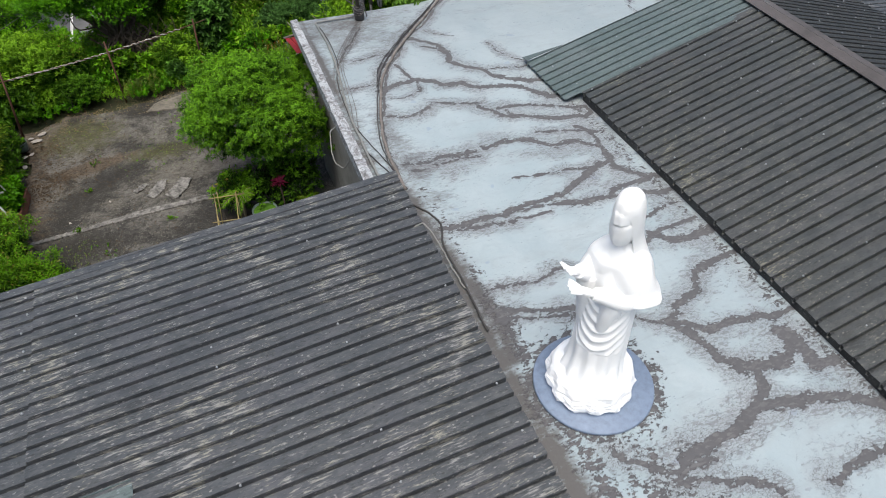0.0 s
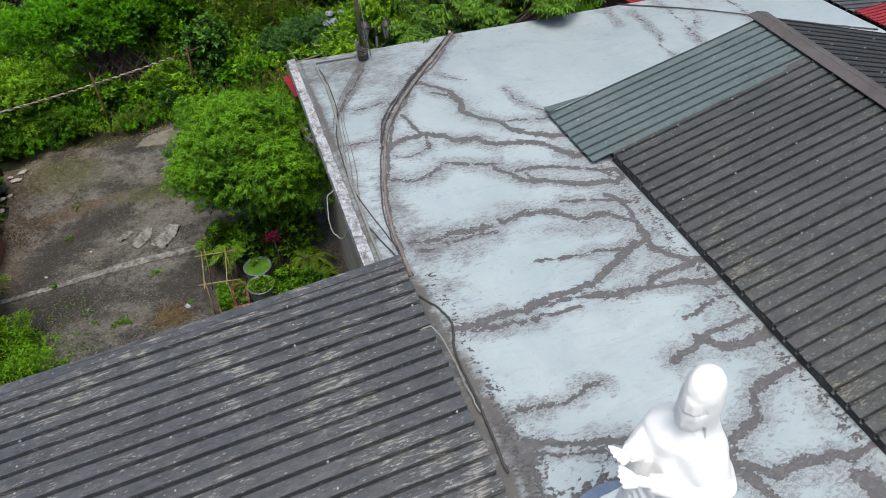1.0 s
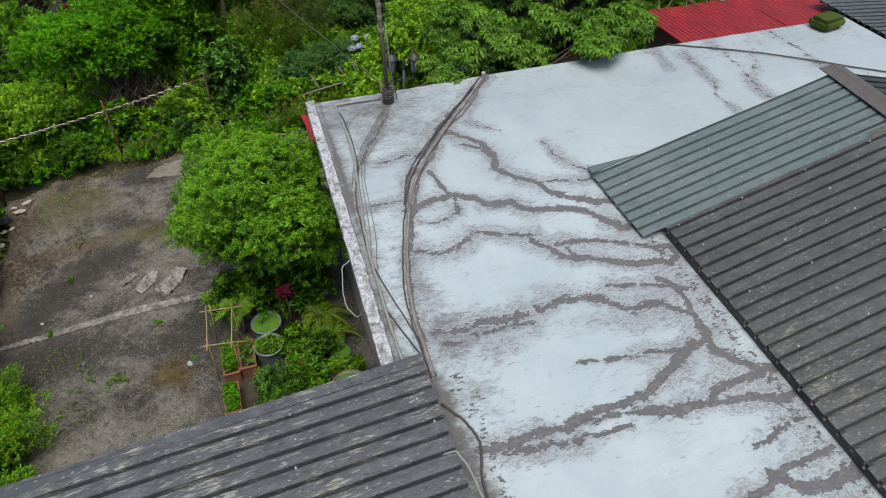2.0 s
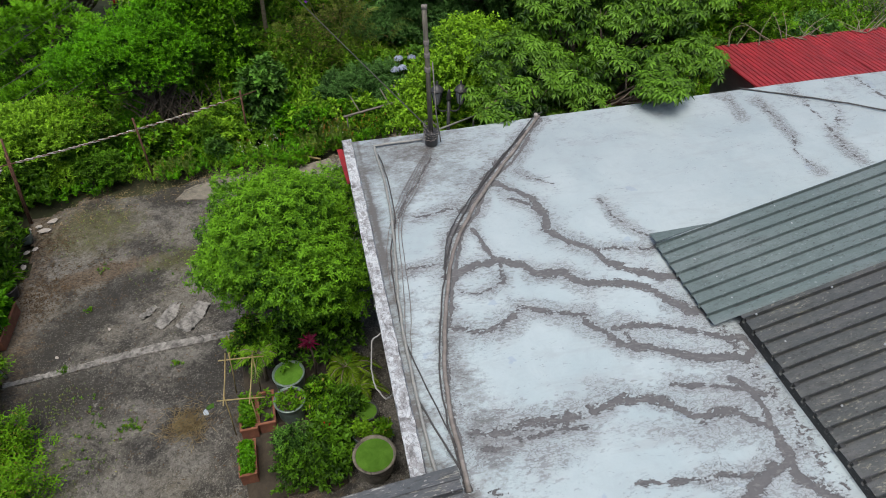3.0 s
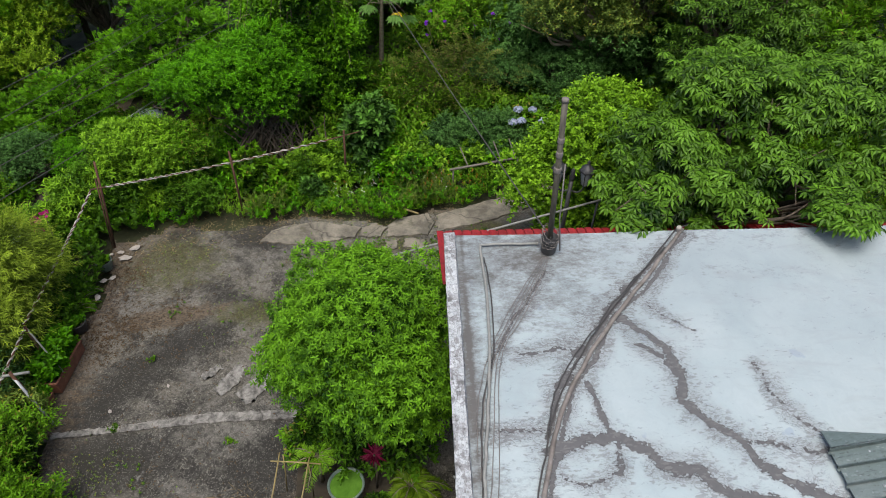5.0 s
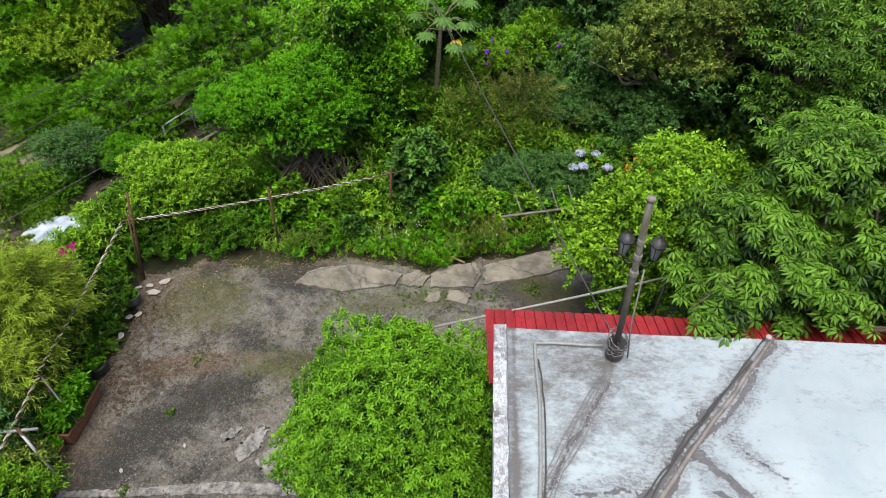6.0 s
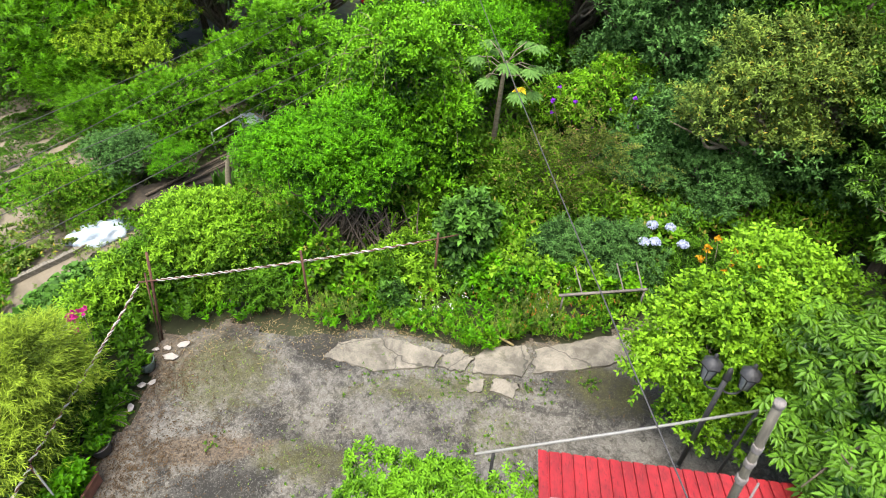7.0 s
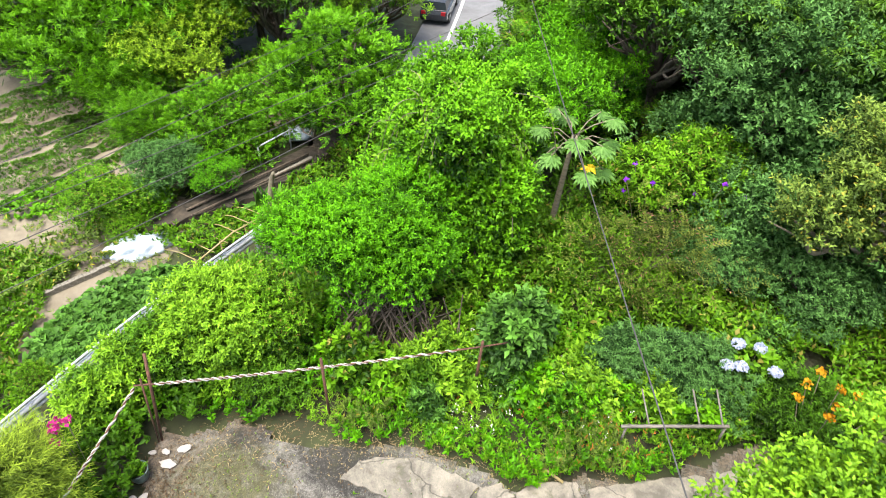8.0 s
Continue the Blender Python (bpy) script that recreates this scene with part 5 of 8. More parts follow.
for k in range(7):
    sheet = ribbed("roof_sheet", 0.0, 2.4, 0.0, 0.785, 0.157, 0.04, lambda a, b: -0.10 * a, ROOF_DARK, annex, seed=70 + k)
    sheet.matrix_basis = pose(9.80, -4.6 + k * 0.785, 2.98)
sheet = ribbed("roof_sheet", 0.0, 1.3, 0.0, 0.74, 0.0925, 0.022, lambda a, b: 0.05 * a, ROOF_RED, annex, "small red ribbed roof sheet", seed=90)
sheet.matrix_basis = pose(9.78, -2.55, 3.03)
box("wall", 9.95, 12.1, 0.70, 0.82, 0, 2.72, WALL, annex)
box("wall", 11.98, 12.1, -4.5, 0.70, 0, 2.68, WALL, annex)


# ---- statue on its disc ----
disc = lathe("disc", [(0.535, 0.0), (0.545, 0.012), (0.545, 0.030), (0.535, 0.040)], BLUE_GREY, None, sides=64)
tagged(disc, "flat blue-grey round disc under the white statue", "plinth")
disc.matrix_basis = pose(0.86, -8.50, 3.004)


def statue_mesh():
    """A robed and veiled standing figure on a rock, looking along +x; one closed shape."""
    rng = np.random.default_rng(8)
    bm = bmesh.new()

    def loft(rings, sides, fold):
        rows = []
        knots = [[Vector((r[k], r[k + 1], r[k + 2])) for r in rings] for k in (0, 2)]
        lines = [smooth_path(k, 4) for k in knots]
        for (cx, cy, rx), (_, ry, z) in zip(*lines):
            row = []
            for k in range(sides):
                a = 2 * math.pi * k / sides
                r = 1 + fold(a, z)
                row.append(bm.verts.new((cx + rx * r * math.cos(a), cy + ry * r * math.sin(a), z)))
            rows.append(row)
        for p, q in zip(rows[:-1], rows[1:]):
            for k in range(sides):
                bm.faces.new((p[k], p[(k + 1) % sides], q[(k + 1) % sides], q[k]))
        bm.faces.new(rows[0][::-1]), bm.faces.new(rows[-1])

    def wave(a):
        return (a + math.pi) % (2 * math.pi) - math.pi

    # rock
    rock = [(0.02, 0, 0.33, 0.33, 0.0), (0.02, 0, 0.38, 0.375, 0.04), (0.02, 0, 0.385, 0.38, 0.09), (0.02, 0, 0.37, 0.365, 0.13), (0.01, 0, 0.36, 0.355, 0.19), (0, 0, 0.33, 0.33, 0.235), (0, 0, 0.26, 0.26, 0.27)]
    loft(rock, 56, lambda a, z: 0.035 * math.sin(13 * a + 9 * z) * (z < 0.2) + 0.02 * math.sin(5 * a + 2) + 0.020 * rng.normal() * (z < 0.15))
    # robe, with hanging folds behind and swags in front
    def robe_fold(a, z):
        w = wave(a)
        front = math.exp(-(w / 1.0) ** 2)
        swag = math.sin((z - 0.30 * (1 - math.cos(w * 1.15))) * 2 * math.pi / 0.105)
        hang = 0.05 * math.sin(11 * a + 2.2 * z) * max(0, 1 - (z - 0.3) / 0.95)
        return front * 0.075 * max(swag, -0.35) * (0.62 < z < 1.16) + hang * (1 - 0.65 * front * (z > 0.6))
    robe = [(0.04, 0, 0.265, 0.275, 0.20), (0.04, 0, 0.245, 0.26, 0.27), (0.03, 0, 0.215, 0.24, 0.36), (0.02, 0, 0.20, 0.228, 0.46), (0.02, 0, 0.195, 0.225, 0.54)]
    robe += [(0.02 - 0.001 * i, 0, 0.192, 0.225 - 0.0008 * i, 0.58 + i * 0.026) for i in range(24)]
    robe += [(0.0, 0, 0.165, 0.20, 1.26), (0.0, 0, 0.16, 0.205, 1.34), (0, 0, 0.15, 0.205, 1.44), (0, 0, 0.135, 0.19, 1.54), (-0.01, 0, 0.105, 0.15, 1.63), (-0.01, 0, 0.06, 0.085, 1.70), (0, 0, 0.05, 0.05, 1.78)]
    loft(robe, 96, robe_fold)
    # trailing hem in front
    loft([(0.20, 0.10, 0.12, 0.20, 0.20), (0.19, 0.09, 0.11, 0.18, 0.27), (0.15, 0.07, 0.09, 0.14, 0.33), (0.11, 0.05, 0.07, 0.10, 0.42)], 32, lambda a, z: 0.05 * math.sin(6 * a))
    # short cape over the shoulders, flaring to its hem, longer on one side
    cape = [(-0.02, 0.05, 0.215, 0.295, 1.22), (-0.02, 0.05, 0.232, 0.312, 1.24), (-0.02, 0.03, 0.215, 0.282, 1.31), (-0.01, 0.015, 0.205, 0.270, 1.38), (-0.01, 0.005, 0.195, 0.258, 1.45), (-0.01, 0, 0.17, 0.232, 1.53), (-0.02, 0, 0.13, 0.18, 1.60), (-0.02, 0, 0.10, 0.12, 1.67), (-0.02, 0, 0.08, 0.09, 1.72)]
    loft(cape, 72, lambda a, z: -0.42 * math.exp(-((wave(a) + 0.35) / 0.62) ** 2) * min(1, max(0, (1.52 - z) / 0.25)) - 0.10 * math.exp(-(wave(a) / 0.3) ** 2) + 0.022 * math.sin(7 * a + 3 * z))

    def turned(rings, sides, fold, yaw, bow):
        """Rings for the head: turned about the neck and bowed forwards."""
        start = len(bm.verts)
        loft(rings, sides, fold)
        bm.verts.ensure_lookup_table()
        m = Matrix.Translation((0, 0, 1.68)) @ Matrix.Rotation(radians(yaw), 4, "Z") @ Matrix.Rotation(radians(bow), 4, "Y") @ Matrix.Translation((0, 0, -1.68))
        for v in bm.verts[start:]:
            v.co = m @ v.co

    # face, hair roll over the brow, and the open hood that frames them
    turned([(0.02, 0, 0.04, 0.04, 1.62), (0.025, 0, 0.045, 0.045, 1.70), (0.050, 0, 0.058, 0.050, 1.725), (0.052, 0, 0.080, 0.074, 1.77), (0.048, 0, 0.092, 0.087, 1.83), (0.044, 0, 0.094, 0.090, 1.89), (0.036, 0, 0.088, 0.086, 1.95), (0.02, 0, 0.05, 0.05, 2.02)], 48,
           lambda a, z: 0.13 * math.exp(-(wave(a) / 0.13) ** 2 - ((z - 1.83) / 0.040) ** 2) + 0.04 * math.exp(-(wave(a) / 0.25) ** 2 - ((z - 1.775) / 0.016) ** 2) + 0.05 * math.exp(-(wave(a) / 0.25) ** 2 - ((z - 1.738) / 0.02) ** 2) - 0.05 * math.exp(-((abs(wave(a)) - 0.42) / 0.2) ** 2 - ((z - 1.872) / 0.018) ** 2), -14, 12)
    turned([(0.055, 0, 0.03, 0.03, 1.945), (0.052, 0, 0.078, 0.070, 1.965), (0.046, 0, 0.080, 0.072, 2.0), (0.035, 0, 0.074, 0.068, 2.05), (0.02, 0, 0.05, 0.05, 2.09)], 40, lambda a, z: 0.025 * math.sin(10 * a + 30 * z), -14, 12)
    start = len(bm.verts)
    rows = []
    # centre x, half-length, half-width, half-angle of the opening, height
    hood_rings = [(-0.045, 0.140, 0.205, 0.80, 1.44), (-0.045, 0.135, 0.180, 0.85, 1.52), (-0.035, 0.128, 0.142, 0.95, 1.61), (-0.022, 0.124, 0.118, 1.02, 1.70), (-0.012, 0.124, 0.110, 1.04, 1.79), (-0.008, 0.126, 0.109, 1.02, 1.88), (-0.006, 0.126, 0.107, 0.92, 1.96), (-0.006, 0.122, 0.101, 0.70, 2.03), (-0.008, 0.112, 0.092, 0.40, 2.085), (-0.012, 0.085, 0.072, 0.12, 2.13), (-0.016, 0.045, 0.04, 0.05, 2.155)]
    for cx, rx, ry, gape, z in hood_rings:
        ring = []
        for inside in (0, 1):
            th = 0.024 * inside
            for k in range(33):
                a = gape + (2 * math.pi - 2 * gape) * k / 32
                a = a if not inside else 2 * math.pi - a
                f = 1 + 0.018 * math.sin(7 * a + 5 * z)
                ring.append(bm.verts.new((cx + (rx * f - th) * math.cos(a), (ry * f - th) * math.sin(a), z)))
        rows.append(ring)
    for p, q in zip(rows[:-1], rows[1:]):
        for k in range(66):
            bm.faces.new((p[k], p[(k + 1) % 66], q[(k + 1) % 66], q[k]))
    bm.faces.new(rows[0][::-1]), bm.faces.new(rows[-1])
    loft([(-0.006, 0, 0.05, 0.05, 1.99), (-0.006, 0, 0.118, 0.098, 2.02), (-0.008, 0, 0.112, 0.093, 2.08), (-0.012, 0, 0.088, 0.076, 2.13), (-0.014, 0, 0.045, 0.04, 2.16), (-0.014, 0, 0.01, 0.01, 2.168)], 40, lambda a, z: 0.01 * math.sin(6 * a))
    bm.verts.ensure_lookup_table()
    lean_head = Matrix.Translation((0, 0, 1.68)) @ Matrix.Rotation(radians(-14), 4, "Z") @ Matrix.Rotation(radians(10), 4, "Y") @ Matrix.Translation((0, 0, -1.68))
    for v in bm.verts[start:]:
        v.co = lean_head @ v.co

    def limb(points, radii, flat=1.0):
        v, f = tube_data(smooth_path(points, 5), list(np.interp(np.linspace(0, 1, (len(points) - 1) * 5 + 1), np.linspace(0, 1, len(radii)), radii)), 16)
        vs = [bm.verts.new(p) for p in v]
        for q in f:
            bm.faces.new([vs[i] for i in q])

    # both arms reach to one side, palms up
    for elbow, wrist, palm, shoulder in (((0.13, 0.15, 1.24), (0.28, -0.06, 1.33), (0.35, -0.15, 1.38), (0.0, 0.18, 1.46)), ((0.10, -0.20, 1.33), (0.23, -0.22, 1.43), (0.31, -0.25, 1.49), (0.0, -0.17, 1.50))):
        e, w, p = Vector(elbow), Vector(wrist), Vector(palm)
        limb([shoulder, tuple(e.lerp(Vector(shoulder), 0.4)), elbow, tuple(e.lerp(w, 0.55)), wrist], [0.065, 0.078, 0.080, 0.070, 0.052])
        limb([tuple(e.lerp(w, 0.2)), tuple(e.lerp(w, 0.25) - Vector((0.0, 0, 0.12))), tuple(e.lerp(w, 0.1) - Vector((0.02, 0, 0.22)))], [0.06, 0.05, 0.02])
        limb([tuple(w - (p - w) * 0.2), tuple(w.lerp(p, 0.6)), tuple(p)], [0.028, 0.034, 0.03])
        d = (p - w).normalized()
        u = d.cross(Vector((0, 0, 1))).normalized()
        for k in range(5):
            o = u * (k - 2) * 0.016
            limb([tuple(p + o - d * 0.02), tuple(p + o * 1.5 + d * 0.05 + Vector((0, 0, 0.006 * k))), tuple(p + o * 1.7 + d * (0.10 - 0.01 * abs(k - 2)) + Vector((0, 0, 0.008 * k)))], [0.015, 0.013, 0.009])
    # sleeves that fall close along the robe
    limb([(0.13, 0.10, 1.27), (0.17, 0.06, 1.12), (0.165, 0.03, 0.92), (0.15, 0.0, 0.70)], [0.085, 0.070, 0.055, 0.02])
    limb([(0.10, -0.17, 1.33), (0.11, -0.17, 1.15), (0.10, -0.16, 0.92), (0.08, -0.16, 0.60)], [0.08, 0.075, 0.06, 0.02])
    bmesh.ops.recalc_face_normals(bm, faces=bm.faces)
    return bm


statue = part("statue", statue_mesh(), WHITE, None, smooth=True)
tagged(statue, "white glazed robed and veiled statue standing on a rocky base", "statue")
statue.matrix_basis = pose(0.84, -8.47, 3.042, 0, 0, 214) @ Matrix.Scale(1.02, 4)
fuse = statue.modifiers.new("fuse", "REMESH")
fuse.mode, fuse.voxel_size, fuse.use_smooth_shade = "VOXEL", 0.006, True
soft = statue.modifiers.new("soft", "SMOOTH")
soft.factor, soft.iterations = 0.5, 1


# ---- pole, pipes and cables on the flat roof ----
def sag(a, b, drop, n=14):
    a, b = Vector(a), Vector(b)
    return [a.lerp(b, i / n) - Vector((0, 0, drop * 4 * (i / n) * (1 - i / n))) for i in range(n + 1)]


def wiggle(points, seed, amount=0.012, lift=0.0, steps=6):
    rng = np.random.default_rng(seed)
    return [p + Vector((rng.normal() * amount, rng.normal() * amount, abs(rng.normal()) * amount * 0.5 + lift)) for p in smooth_path(points, steps)]


pole = thing("service_pole", "grey steel service pole tied into a dark bucket of concrete", "pole", 1.10, -0.30, 3.0)
lathe("bucket", [(0.078, 0.0), (0.086, 0.02), (0.092, 0.16), (0.096, 0.21), (0.084, 0.215), (0.075, 0.19)], IRON, pole, "dark stained bucket", wobble=0.05, rng=random.Random(3))
tube("shaft", [(0, 0, 0.06), (-0.015, 0.10, 1.0), (-0.035, 0.19, 1.83)], 0.031, RUST_POLE, pole, sides=14)
for z, r in ((1.02, 0.040), (1.20, 0.037), (1.36, 0.036)):
    band = lathe("insulator_band", [(r * 0.94, 0), (r, 0.012), (r, 0.055), (r * 0.94, 0.065)], MORTAR, pole, sides=18)
    band.location = (-0.0175 * z, 0.104 * z, z)
tube("cap_ring", [(-0.034, 0.187, 1.80), (-0.035, 0.191, 1.84)], 0.036, MORTAR, pole, sides=14)
for k in range(5):
    a0 = k * 1.3
    tube("tie_wire", wiggle([(0.10 * math.cos(a0 + i * 0.9), 0.10 * math.sin(a0 + i * 0.9), 0.16 + 0.03 * k + 0.05 * math.sin(i + k)) for i in range(7)], 60 + k, 0.008), 0.004, CABLE_GREY if k % 2 else MORTAR, pole, sides=5)
tube("stay_wire", [(0.12, -0.05, 0.05), (0.06, -0.02, 0.5), (0.02, 0.0, 1.2)], 0.008, CABLE_GREY, pole, sides=5)


def lying(name, label, points, r, material, seed, z=3.012, steps=7, amount=0.003):
    pts = wiggle([(x, y, z + r) for x, y in points], seed, amount, steps=steps)
    return tagged(tube(name, pts, r, material, None, sides=7), label, "cable" if "cable" in name else "pipe")


lying("pipe", "grey plastic pipe lying along the flat roof's kerb", [(1.0, -0.20), (0.40, -0.20), (0.33, -0.28), (0.33, -0.93), (0.27, -1.74), (0.18, -2.43), (0.09, -3.02), (0.03, -3.81), (0.0, -4.66), (0.0, -5.3)], 0.016, PVC, 71)
lying("cable", "dark cable lying beside the pipe along the roof's kerb", [(0.36, -0.4), (0.37, -0.93), (0.31, -1.74), (0.15, -2.3), (0.07, -3.02), (0.06, -3.7), (0.25, -4.9)], 0.007, CABLE, 72)
for k in range(5):
    o = (k - 2) * 0.075
    lying("cable", "thin grey cable fanning from the pole over the roof", [(1.05 + o * 0.25, -0.42), (0.82 + o * 0.5, -0.85), (0.57 + o * 0.6, -1.3), (0.30 + o * 0.45, -1.84), (0.15 + o * 0.3, -2.3 - 0.2 * k), (0.05, -2.8 - 0.25 * k)], 0.004, CABLE_GREY, 80 + k)
lying("conduit", "brown-grey conduit crossing the flat roof in a long bow", [(2.75, 0.0), (2.11, -0.76), (1.44, -1.53), (0.94, -2.25), (0.67, -2.85), (0.42, -3.64), (0.28, -4.3), (0.22, -5.2)], 0.022, MORTAR, 90, z=2.998, amount=0.004)
lying("cable", "dark cable bundled beside the bowed conduit", [(2.68, 0.0), (2.05, -0.72), (1.38, -1.5), (0.88, -2.22), (0.62, -2.85), (0.37, -3.64), (0.23, -4.3), (0.2, -5.2)], 0.008, CABLE, 91, amount=0.004)
lying("cable", "dark cable bundled beside the bowed conduit", [(2.46, -0.31), (1.81, -0.95), (1.24, -1.62), (0.86, -2.15), (0.66, -2.7)], 0.007, CABLE, 92, amount=0.008)
lying("cable", "black cable stretched across the far end of the roof", [(6.0, 0.02), (7.34, -0.77), (8.77, -1.91), (9.6, -2.5)], 0.012, CABLE, 93, amount=0.004)
lying("cable", "short dark cable looped from the roof's kerb", [(0.0, -4.2), (0.18, -4.9), (0.25, -5.2)], 0.009, CABLE, 94)
ins = thing("insulator", "white ceramic insulator on the flat roof's edge", "insulator", 2.70, -0.02, 3.0)
lathe("ceramic", [(0.016, 0.0), (0.028, 0.016), (0.020, 0.038), (0.032, 0.056), (0.024, 0.08), (0.0, 0.088)], STONE, ins, sides=16)
tube("pin", [(0.0, 0.0, -0.002), (0.05, 0.03, 0.05), (0.12, 0.05, 0.06)], 0.008, IRON, ins, sides=6)
hook = tube("hose_loop", wiggle([(-0.14, -3.3, 2.9), (-0.26, -3.35, 2.8), (-0.30, -3.6, 2.55), (-0.22, -3.85, 2.55), (-0.13, -3.95, 2.8)], 5, 0.006), 0.009, PVC, None, sides=6)
tagged(hook, "pale hose looped over the roof's kerb", "hose")
bracket = tube("pipe_stub", [(-0.02, -2.95, 2.92), (-0.16, -2.95, 2.92)], 0.014, PVC, None, sides=8)
tagged(bracket, "short pale pipe stub through the roof's kerb", "pipe")
hose = tube("hose", wiggle([(0.02, -6.05, 3.16), (0.13, -6.1, 3.22), (0.20, -6.28, 3.13), (0.22, -6.7, 3.06), (0.24, -7.0, 3.03)], 6, 0.004), 0.009, PVC, None, sides=7)
tagged(hose, "pale hose bent down from the sheet roof to the slab", "hose")
lying("cable", "black cable running along the sheet roof's edge", [(0.20, -5.5), (0.34, -5.75), (0.38, -6.0), (0.28, -6.3), (0.26, -6.9), (0.22, -7.6)], 0.012, CABLE, 95)
moss = tagged(part("moss_clump", box_into(bmesh.new(), -0.28, 0.28, -0.2, 0.2, 0, 0.2, None, 0.06), LEAF_BROWN, None), "brown mossy block on the flat roof's corner", "moss")
moss.matrix_basis = pose(9.08, -0.22, 2.995, 0, 0, 12)
wire = tube("overhead_wire", sag((1.1, -0.33, 3.22), (-2.6, 14.3, 2.95), 0.06, 30), 0.008, CABLE, None, sides=6)
tagged(wire, "dark overhead wire running from the roof pole over the garden", "cable")


# ---- garden bed and yard ----
def leaf_arrays(*parts):
    return [np.concatenate(a) for a in zip(*parts)]


def frond(rng, base, way, length, pairs, leaflet, width, arch=0.5, lean=0.7):
    """An arching frond with leaflets on both sides: arrays for blades(), and its rib."""
    base, way = np.array(base, float), unit(np.array(way, float))
    side = unit(np.cross(way, [0, 0, 1.0]))
    t = np.linspace(0.12, 1.0, pairs)
    rib = base + way * (t * length)[:, None] + np.array([0, 0, -1.0]) * (arch * length * t ** 2)[:, None]
    tan = unit(np.gradient(rib, axis=0))
    P, D, L = [], [], []
    for s in (-1, 1):
        P.append(rib)
        D.append(side * s * lean + tan * (1.25 - lean) + np.array([0, 0, 0.10]) + rng.normal(size=(pairs, 3)) * 0.06)
        L.append(leaflet * np.sin(np.pi * (0.15 + 0.8 * t)) ** 0.7)
    P, D, L = np.concatenate(P), np.concatenate(D), np.concatenate(L)
    N = np.broadcast_to(np.array([0, 0, 1.0]) + way * 0.2, P.shape)
    return (P, D, N, L, np.full(len(P), width)), [tuple(p) for p in np.concatenate([[base], rib])]


def frond_plant(name, label, category, at, fronds, length, pairs, leaflet, width, material, seed, rise=0.9, arch=0.55, stem=0.0, group="", lean=0.7):
    rng = np.random.default_rng(seed)
    t = thing(name, label, category, *at, group=group)
    arrays, verts, faces = [], [], []
    for k in range(fronds):
        a = k * 2.4 + rng.random() * 0.5
        up = rise * (0.5 + 0.8 * rng.random())
        arr, rib = frond(rng, (0, 0, stem), (math.cos(a), math.sin(a), up), length * (0.7 + 0.45 * rng.random()), pairs, leaflet, width, arch, lean)
        arrays.append(arr)
        v, f = tube_data(rib[::2] + rib[-1:], 0.006, 4, len(verts))
        verts += v
        faces += f
    if stem:
        v, f = tube_data([(0, 0, -0.05), (0.01, 0, stem * 0.5), (0, 0, stem)], [0.03, 0.025, 0.02], 7, len(verts))
        verts += v
        faces += f
    mesh_from("stems", verts, faces, BARK_PALE, t, "", True)
    blades("leaves", *leaf_arrays(*arrays), material, t, fold=0.1)
    return t


def tub(name, label, x, y, r, h, fill, group, material=None, z=0.03):
    t = thing(name, label, "pot", x, y, z, group=group)
    lathe("pot", [(r * 0.72, 0.0), (r * 0.86, h * 0.25), (r * 0.96, h * 0.7), (r, h * 0.93), (r * 1.05, h * 0.96), (r * 1.05, h), (r * 0.93, h), (r * 0.90, h * 0.9)], material or GLAZE, t, sides=36)
    top = lathe("fill", [(r * 0.90, h * 0.84), (r * 0.925, h * 0.925)], fill, t, sides=36)
    top.data.polygons.foreach_set("use_smooth", [False] * len(top.data.polygons))
    return t


tub("water_tub", "round glazed tub full of bright green duckweed", -1.31, -1.66, 0.218, 0.42, WATER_GREEN, "glazed tubs")
planted = tub("water_tub", "round glazed tub with dark water and pond plants", -1.33, -2.10, 0.208, 0.42, SOIL, "glazed tubs")
rng = np.random.default_rng(31)
pp = np.stack([rng.uniform(-0.16, 0.16, 60), rng.uniform(-0.16, 0.16, 60), np.full(60, 0.37)], -1)
tagged(blades("pond_planting", *sprays(rng, pp, np.tile([0, 0, 1.0], (60, 1)), 4, 0.06, 0.035, twig=0.06), LEAF_MIX, planted), kind="stuff")
tub("water_tub", "wide pale-rimmed tub full of bright green duckweed", -0.36, -3.19, 0.265, 0.42, WATER_GREEN, "glazed tubs", FLAG)
tub("water_tub", "small round tub full of green duckweed", -0.34, -2.44, 0.15, 0.28, WATER_GREEN, "glazed tubs", IRON)
for x, y, s in ((-0.45, -2.74, 41), (-0.18, -2.80, 42)):
    p = tub("plant_pot", "grey-green pot with a small leafy plant", x, y, 0.13, 0.22, SOIL, "plant pots")
    rng = np.random.default_rng(s)
    pp = np.stack([rng.normal(size=50) * 0.06, rng.normal(size=50) * 0.06, rng.uniform(0.2, 0.42, 50)], -1)
    blades("plant", *sprays(rng, pp, np.tile([0, 0, 0.6], (50, 1)), 6, 0.07, 0.03, twig=0.06), LEAF_LIME if s == 41 else LEAF_MIX, p)


